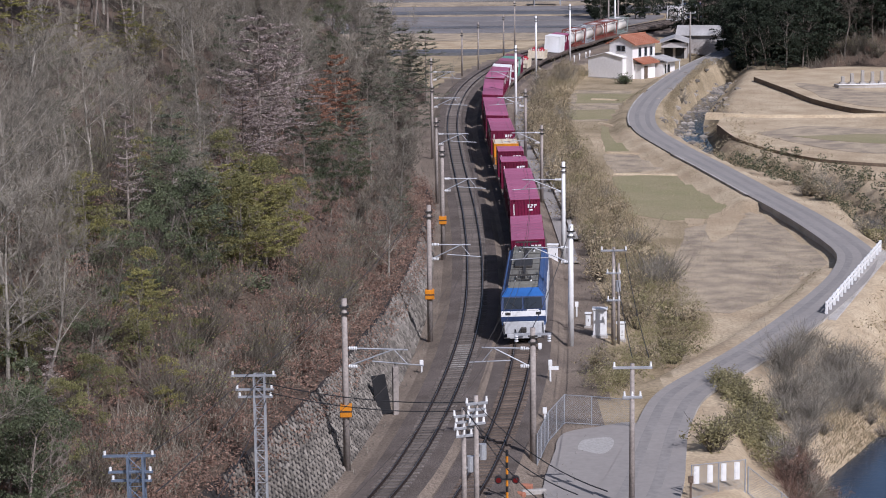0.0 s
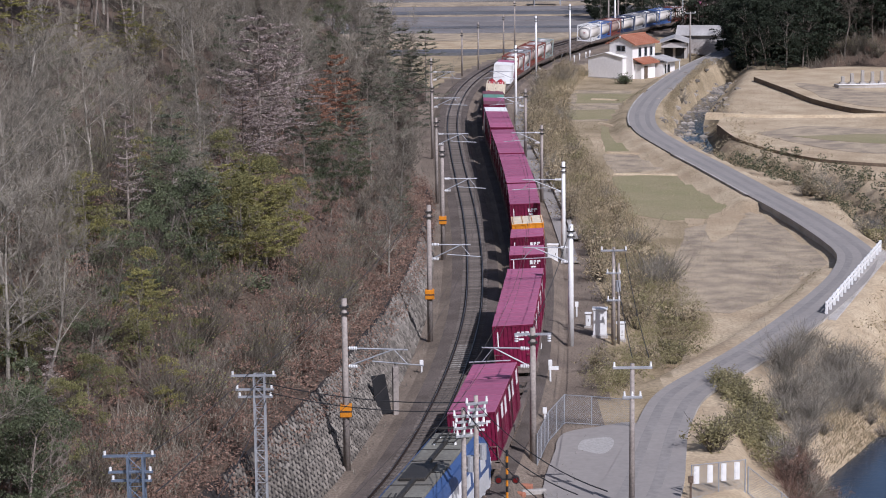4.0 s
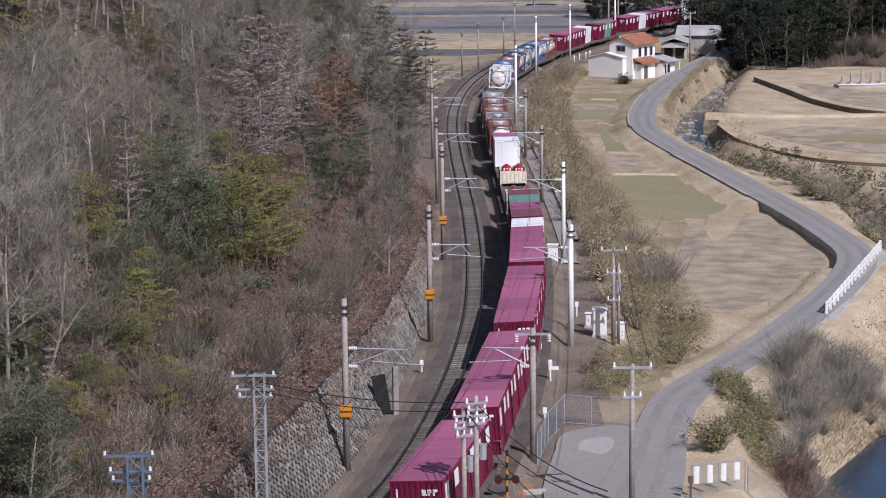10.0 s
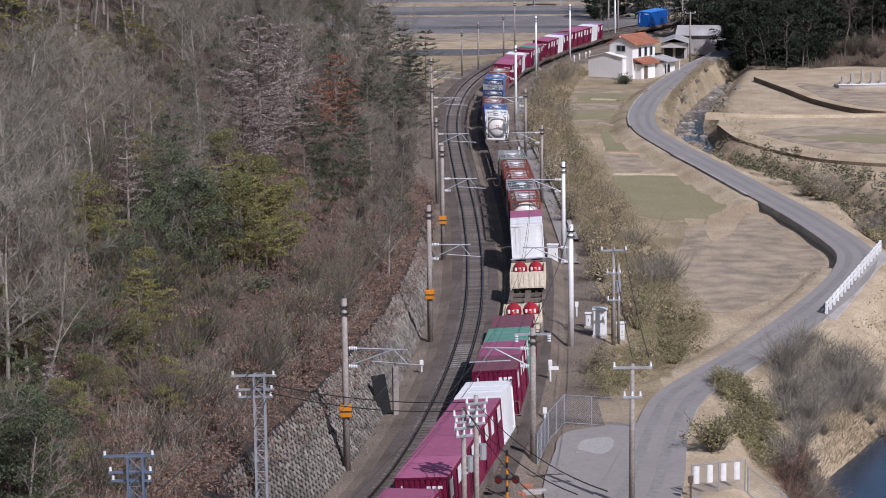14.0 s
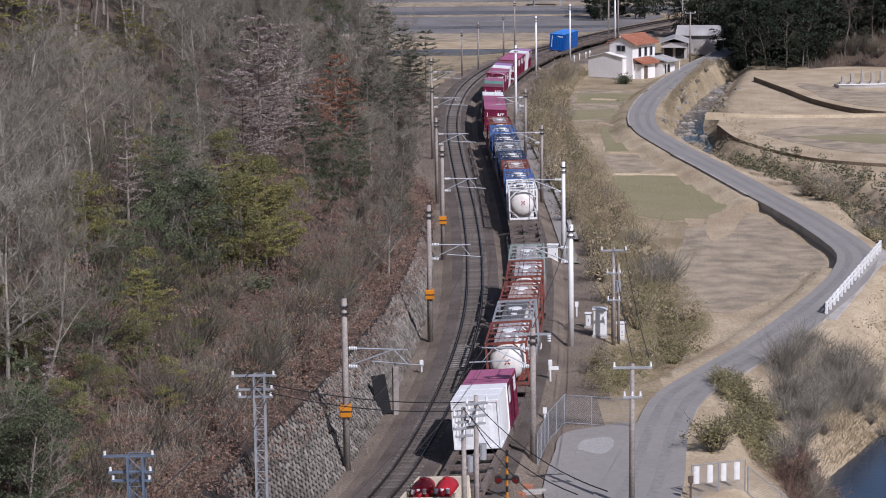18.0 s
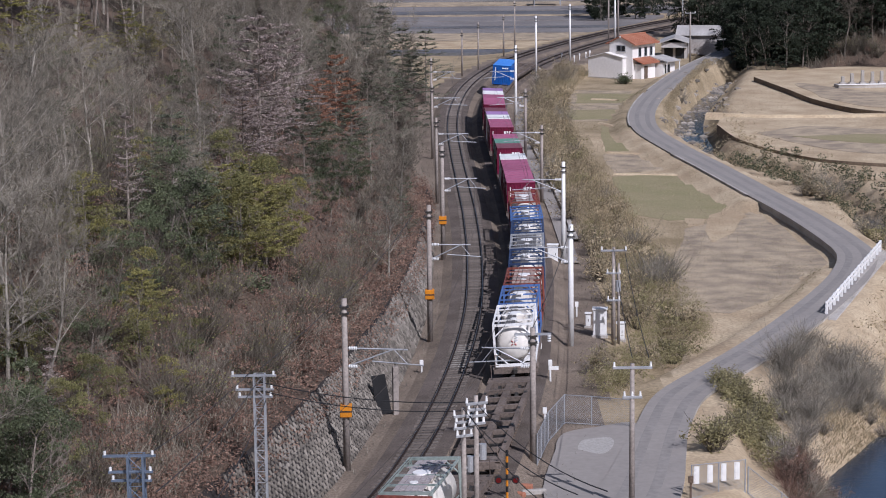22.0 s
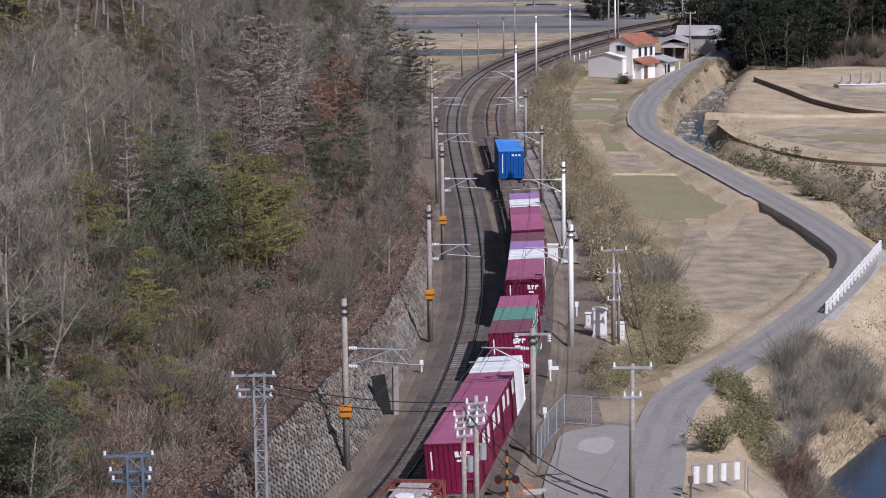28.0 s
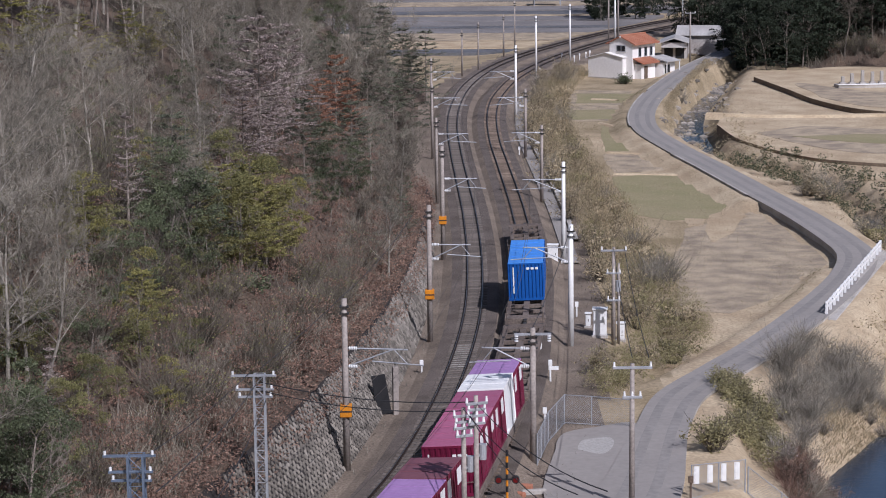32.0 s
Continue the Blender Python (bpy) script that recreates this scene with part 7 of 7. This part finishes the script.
# ---- undergrowth, weeds and dry grass as one mass each ----
def blades(name, xs, ys, hs, mat, label, category, width=0.02, spread=0.4, seed=3):
    r = np.random.default_rng(seed)
    n = len(xs)
    z = terrain(xs, ys)
    a = r.uniform(0, 2 * math.pi, n)
    w = np.stack([np.cos(a) * width, np.sin(a) * width, np.zeros(n)], 1)
    p = np.stack([xs, ys, z - 0.03], 1)
    t = p + np.stack([r.normal(0, spread, n) * hs, r.normal(0, spread, n) * hs, hs], 1)
    m = (p + t) / 2 + r.normal(0, 0.06, (n, 3)) * hs[:, None]
    v = np.stack([p - w, p + w, m + w * 0.7, t, m - w * 0.7], 1).reshape(-1, 3)
    k = np.arange(n)[:, None] * 5
    f4 = (k + np.array((0, 1, 2, 4))[None]).tolist()
    f3 = (k + np.array((4, 2, 3))[None]).tolist()
    return bulk(name, v.tolist(), f4 + f3, mat, label, category)


n = 13000
ys = 86 + 200 * rng.uniform(0, 1, n) ** 1.4
lx = np.interp(ys, LEFT.p[:, 1], LEFT.p[:, 0])
xs = lx - 3.3 - 3.4 - 26 * rng.uniform(0, 1, n) ** 1.2
blades("undergrowth", xs, ys, rng.uniform(0.5, 2.2, n), TWIG, "grey-brown undergrowth of thin stems on the slope", "undergrowth", 0.014, 0.35)
n = 12000
ys = 86 + 150 * rng.uniform(0, 1, n) ** 1.4
lx = np.interp(ys, LEFT.p[:, 1], LEFT.p[:, 0])
xs = lx - 3.3 - 3.2 - 16 * rng.uniform(0, 1, n) ** 1.3
blades("fallen_leaves", xs, ys, rng.uniform(0.1, 0.35, n), LEAF_RUST, "fallen rust-brown oak leaves on the slope", "leaf litter", 0.09, 1.2, 4)
n = 30000
ys = 100 + 240 * rng.uniform(0, 1, n) ** 1.3
xs = np.interp(ys, RIGHT.p[:, 1], RIGHT.p[:, 0]) + 4.6 + 34 * rng.uniform(0, 1, n)
q = np.abs(ROAD.near(np.stack([xs, ys], 1))[0])
c = np.abs(STREAM.near(np.stack([xs, ys], 1))[0])
ok = (q > np.where(ys < 118, 5.5, 3.0)) & (c > 2.5)
blades("dry_grass", xs[ok], ys[ok], rng.uniform(0.12, 0.5, int(ok.sum())) * np.interp(ys[ok], [100, 180], [0.35, 0.5]), LEAF_TAN, "tufts of dry tan winter grass", "grass", 0.018, 0.6, 5)

# close-set dry brush in rounded mounds between the railway and the fields
n = 1500
ys = 126 + 214 * rng.uniform(0, 1, n) ** 1.2
hi = np.interp(ys, [124, 130, 140, 153, 170, 195, 230, 290, 345], [9.2, 9.5, 11.0, 12.2, 11.0, 10.4, 10.0, 9.0, 8.0])
lo = np.interp(ys, [124, 127, 137, 140, 153, 160, 176, 190, 345], [7.0, 4.3, 4.3, 7.4, 7.4, 5.8, 5.4, 4.8, 4.6])
xs = np.interp(ys, RIGHT.p[:, 1], RIGHT.p[:, 0]) + lo + (hi + 0.3 - lo) * rng.uniform(0, 1, n)
q = np.abs(ROAD.near(np.stack([xs, ys], 1))[0])
xs, ys = xs[q > 3.4], ys[q > 3.4]
rad = rng.uniform(0.35, 1.0, len(xs))
cen = np.stack([xs, ys, terrain(xs, ys) + rad * 0.5 + rng.uniform(0.0, 0.7, len(xs))], 1)
pick = (rng.uniform(0, 1, len(ys)) < np.interp(ys, [126, 160, 185, 230], [0.75, 0.6, 0.3, 0.12]))
v, f = clumps_of(rng, cen[~pick], rad[~pick], 85000, 0.06)
bulk("brush", v, f, LEAF_TAN, "dense dry tan brush on the railway bank", "brush")
v, f = clumps_of(rng, cen[pick], rad[pick], 62000, 0.055)
bulk("brush", v, f, LEAF_BRUSH, "olive-green evergreen brush on the railway bank", "brush")
n = 9000
ys = 165 + 175 * rng.uniform(0, 1, n) ** 1.2
hi = np.interp(ys, [165, 195, 230, 290, 345], [11.0, 10.4, 10.0, 9.0, 8.0])
xs = np.interp(ys, RIGHT.p[:, 1], RIGHT.p[:, 0]) + 4.8 + (hi - 4.6) * rng.uniform(0, 1, n)
blades("plume_grass", xs, ys, rng.uniform(0.8, 1.9, n), LEAF_TAN, "tall pale plume grass among the brush", "grass", 0.02, 0.3, 31)

# evergreen undergrowth on the slope
n = 330
ys = 84 + 90 * rng.uniform(0, 1, n) ** 1.2
xs = np.interp(ys, LEFT.p[:, 1], LEFT.p[:, 0]) - 9.5 - wall_height(ys) / 1.75 - 16 * rng.uniform(0, 1, n)
cen = np.stack([xs, ys, terrain(xs, ys) + rng.uniform(0.2, 1.3, n)], 1)
v, f = clumps_of(rng, cen[:200], rng.uniform(0.35, 1.0, 200), 30000, 0.075)
bulk("undergrowth", v, f, LEAF_DARK, "dark evergreen undergrowth on the wooded slope", "undergrowth")
v, f = clumps_of(rng, cen[200:], rng.uniform(0.35, 0.9, n - 200), 18000, 0.075)
bulk("undergrowth", v, f, LEAF_OLIVE, "olive-green bamboo grass on the wooded slope", "undergrowth")

# low oak scrub that keeps its withered leaves, above the wall
n = 620
ys = 86 + 125 * rng.uniform(0, 1, n) ** 1.25
lx = np.interp(ys, LEFT.p[:, 1], LEFT.p[:, 0])
xs = lx - 5.0 - wall_height(ys) / 1.75 - 13 * rng.uniform(0, 1, n) ** 1.2
cen = np.stack([xs, ys, terrain(xs, ys) + rng.uniform(0.3, 2.2, n)], 1)
v, f = clumps_of(rng, cen, rng.uniform(0.3, 0.85, n), 66000, 0.075)
bulk("oak_scrub", v, f, LEAF_RUST, "oak scrub holding red-brown withered leaves", "scrub")

# ivy, bramble and dead stems hanging over the top of the stone wall
n = 2600
ys = 88 + 125 * rng.uniform(0, 1, n) ** 1.2
h = wall_height(ys)
t = rng.uniform(-0.9, 1.6, n)
xs = np.interp(ys, LEFT.p[:, 1], LEFT.p[:, 0]) - 3.3 - h / 1.75 - t
cen = np.stack([xs, ys, np.where(t < 0, h - 0.5 + t * 1.6, h - 0.3 + t * 0.4) + rng.uniform(0, 0.5, n)], 1)
v, f = cards(rng, cen, np.full(n, 0.35), 24000, 0.085)
bulk("bramble", v, f, LEAF_RUST, "withered brown bramble hanging over the wall", "bramble")

# weeds and brush that fill the stream's cut beside the lane, and its boulders
n = 2400
ss = rng.uniform(near_arc(STREAM, 302), STREAM.s[-1] - 45, n)
of = rng.normal(0, 2.6, n)
pp = np.array([tuple(STREAM.side(float(a), float(b))) for a, b in zip(ss, of)])
ok = (np.abs(ROAD.near(pp)[0]) > 2.8) & ~((pp[:, 1] < 136) | (np.abs(of) < np.where(pp[:, 1] > 262, 2.9, 1.0)))
pp = pp[ok]
cen = np.stack([pp[:, 0], pp[:, 1], terrain(pp[:, 0], pp[:, 1]) + rng.uniform(0.1, 1.3, len(pp))], 1)
v, f = cards(rng, cen, np.full(len(cen), 0.5), 26000, 0.10)
bulk("brush", v, f, LEAF_TAN, "dry tan reeds along the stream", "brush")
green = cen[(pp[:, 1] > 205) & (pp[:, 1] < 245) & (rng.uniform(0, 1, len(pp)) < 0.8)]
v, f = cards(rng, green, np.full(len(green), 0.5), 15000, 0.11)
bulk("brush", v, f, LEAF_DARK, "green weeds along the stream bank", "brush")
n = 420
ys = rng.uniform(282, 352, n)
a = np.interp(ys, ROAD.p[:, 1], ROAD.p[:, 0]) + 2.6
b = np.interp(-ys, -STREAM.p[:, 1], STREAM.p[:, 0]) - 1.9
xs = a + (b - a) * rng.uniform(0.1, 1, n)
cen = np.stack([xs, ys, terrain(xs, ys) + rng.uniform(0.1, 0.6, n)], 1)
v, f = clumps_of(rng, cen, rng.uniform(0.25, 0.7, n), 22000, 0.065)
bulk("brush", v, f, LEAF_TAN, "dry tan brush on the stream bank", "brush")
V, F = [], []
for k in range(150):
    p = STREAM.side(float(rng.uniform(near_arc(STREAM, 352), near_arc(STREAM, 270))), float(rng.normal(0, 2.2)))
    bm = bmesh.new()
    bmesh.ops.create_icosphere(bm, subdivisions=1, radius=float(rng.uniform(0.15, 0.6)))
    kk = len(V)
    bm.verts.ensure_lookup_table()
    V += [(p.x + w.co.x * 1.2, p.y + w.co.y, max(-4.05, ground_z(p.x, p.y)) + w.co.z * 0.7 + 0.05 * math.sin(w.co.x * 9)) for w in bm.verts]
    F += [tuple(kk + w.index for w in fc.verts) for fc in bm.faces]
    bm.free()
bulk("boulder", V, F, STONE, "grey boulders in the stream bed", "boulder")

# withered weeds standing in loose drifts on the fields
m = 90
cx_, cy_ = rng.uniform(15, 30, m), 158 + 160 * rng.uniform(0, 1, m) ** 1.3
k = rng.integers(0, m, 24000)
xs, ys = cx_[k] + rng.normal(0, 1.5, len(k)), cy_[k] + rng.normal(0, 2.4, len(k))
pp = np.stack([xs, ys], 1)
ok = (ROAD.near(pp)[0] < -2.4) & (RIGHT.near(pp)[0] > 9.5)
blades("withered_weeds", xs[ok], ys[ok], rng.uniform(0.03, 0.12, int(ok.sum())), LEAF_BRUSH, "low withered weeds in drifts on the fields", "weeds", 0.02, 0.9, 33)

# fine twigs of the thicket and dry grass of the pond's bank
q = scatter(THICKET, 11000)
blades("thicket", q[:, 0], q[:, 1], rng.uniform(0.3, 1.4, len(q)), TWIG_PALE, "grey-brown tangle of bare thin twigs", "thicket", 0.010, 0.9, 21)
q = scatter(LOW_BRUSH, 5000)
blades("thicket", q[:, 0], q[:, 1], rng.uniform(0.3, 1.0, len(q)), LEAF_RUST, "brown tangle of withered stems", "thicket", 0.012, 0.8, 24)
q = scatter(REEDS, 9000)
blades("dry_grass", q[:, 0], q[:, 1], rng.uniform(0.1, 0.35, len(q)), LEAF_TAN, "pale dry grass above the pond", "grass", 0.022, 0.7, 22)
q = scatter(SCRUB, 500)
cen = np.stack([q[:, 0], q[:, 1], terrain(q[:, 0], q[:, 1]) + rng.uniform(0.05, 0.7, len(q))], 1)
v, f = cards(rng, cen, np.full(len(cen), 0.4), 9000, 0.085)
bulk("brush", v, f, LEAF_BRUSH, "olive scrub beside the lane", "brush")

n = 9000
ys = 88 + 120 * rng.uniform(0, 1, n) ** 1.2
h = wall_height(ys)
xs = np.interp(ys, LEFT.p[:, 1], LEFT.p[:, 0]) - 3.5 - h / 1.75 - rng.uniform(-0.1, 4.5, n)
blades("withered_weeds", xs, ys, rng.uniform(0.4, 1.5, n), TWIG_PALE, "pale withered weed stems above the wall", "weeds", 0.016, 0.5, 9)
n = 900
ys = 96 + 200 * rng.uniform(0, 1, n) ** 1.2
side = rng.uniform(0, 1, n) < 0.4
xs = np.where(side, np.interp(ys, LEFT.p[:, 1], LEFT.p[:, 0]) - rng.uniform(2.6, 3.3, n), np.interp(ys, RIGHT.p[:, 1], RIGHT.p[:, 0]) + rng.uniform(3.6, 5.0, n))
blades("withered_weeds", xs, ys, rng.uniform(0.08, 0.35, n), TWIG_PALE, "dry weeds on the track shoulder", "weeds", 0.025, 0.6, 10)
n = 9000
xs, ys = rng.uniform(57, 92, n), rng.uniform(347, 400, n)
blades("undergrowth", xs, ys, rng.uniform(0.5, 2.5, n), TWIG, "grey-brown undergrowth on the far slope", "undergrowth", 0.03, 0.4, 11)


# ---- pieces: sleepers and wall stones ----
def lay_sleepers(track, line, y0, y1, single, mat):
    me = block_mesh("sleeper", 2.0, 0.24, 0.17, 0.93, mat)
    s0, s1 = near_arc(line, y0), near_arc(line, y1)
    V, F = [], []
    for i, s in enumerate(np.arange(s0, s1, 0.62)):
        p, d = line.at(s), line.way(s)
        m = pose(p.x, p.y, -0.32, 0, cant(line, s), -math.degrees(math.atan2(d.x, d.y)) + random.uniform(-0.6, 0.6))
        if i < single:
            o = new("sleeper", me)
            o.parent = track
            o.matrix_world = m
        else:
            k = len(V)
            V += [tuple(m @ v.co) for v in me.vertices]
            F += [tuple(k + j for j in f) for f in CUBE_F]
    bulk("sleeper_row", V, F, mat, "", "", parent=track)


lay_sleepers(track_left, LEFT, 94, 330, 290, SLEEPER)
lay_sleepers(track_right, RIGHT, 94, 330, 200, material("sleeper_timber", (0.17, 0.13, 0.10), 0.95, vary=0.35, scale=3.0, second=(0.10, 0.075, 0.06), bump=0.3, obj=0.3, island=0.3))


def lay_stones():
    rs = random.Random(5)
    shapes = []
    for k in range(6):
        me = bpy.data.meshes.new("stone")
        w, h = 0.088 * rs.uniform(0.75, 1.05), 0.205 * rs.uniform(0.8, 1.05)
        ring = [(0, -h), (w, -h * 0.45), (w, h * 0.45), (0, h), (-w, h * 0.45), (-w, -h * 0.45)]
        j = [(x * rs.uniform(0.88, 1.0), y * rs.uniform(0.88, 1.0)) for x, y in ring]
        v = [(x, y, 0) for x, y in j] + [(x * 0.8, y * 0.86, rs.uniform(0.07, 0.11)) for x, y in j]
        me.from_pydata(v, [], [tuple(range(6, 12))] + [(i, (i + 1) % 6, 6 + (i + 1) % 6, 6 + i) for i in range(6)])
        me.materials.append(STONE)
        shapes.append(me)
    V, F, n = [], [], 0
    s, col = WALL0 + 14, 0
    while s < WALL1 - 30:
        h = float(wall_height(LEFT.at(s).y))
        run_, rise = (h + 0.1) / 1.75, h + 0.2
        slope = math.hypot(run_, rise)
        d = LEFT.way(s)
        out = Vector((d.y, -d.x, 0))
        up = (Vector((0, 0, rise)) - out * run_).normalized()
        along = Vector((d.x, d.y, 0))
        nrm = along.cross(up)
        if nrm.dot(out) < 0:
            nrm.negate()
        foot = LEFT.side(s, -3.2)
        t = 0.25 + (0.23 if col % 2 else 0.0)
        while t < slope - 0.2:
            p = Vector((foot.x, foot.y, -0.75)) + up * t - nrm * 0.02
            m = Matrix((( *along,), ( *up,), ( *nrm,))).transposed().to_4x4()
            m = Matrix.Translation(p) @ m @ Matrix.Rotation(rs.uniform(-0.28, 0.05), 4, "Z")
            me = shapes[rs.randrange(6)]
            if n < 300 and 0.4 < t < 3.6 and 22 < s - WALL0 < 40:
                o = new("stone", me)
                o.parent = wall
                o.matrix_world = m
                n += 1
            else:
                k = len(V)
                V += [tuple(m @ v.co) for v in me.vertices]
                F += [tuple(k + j for j in f.vertices) for f in me.polygons]
            t += 0.46 + rs.uniform(0.0, 0.05)
        s += 0.27
        col += 1
    bulk("stonework", V, F, STONE, "", "", parent=wall)


lay_stones()


motions()
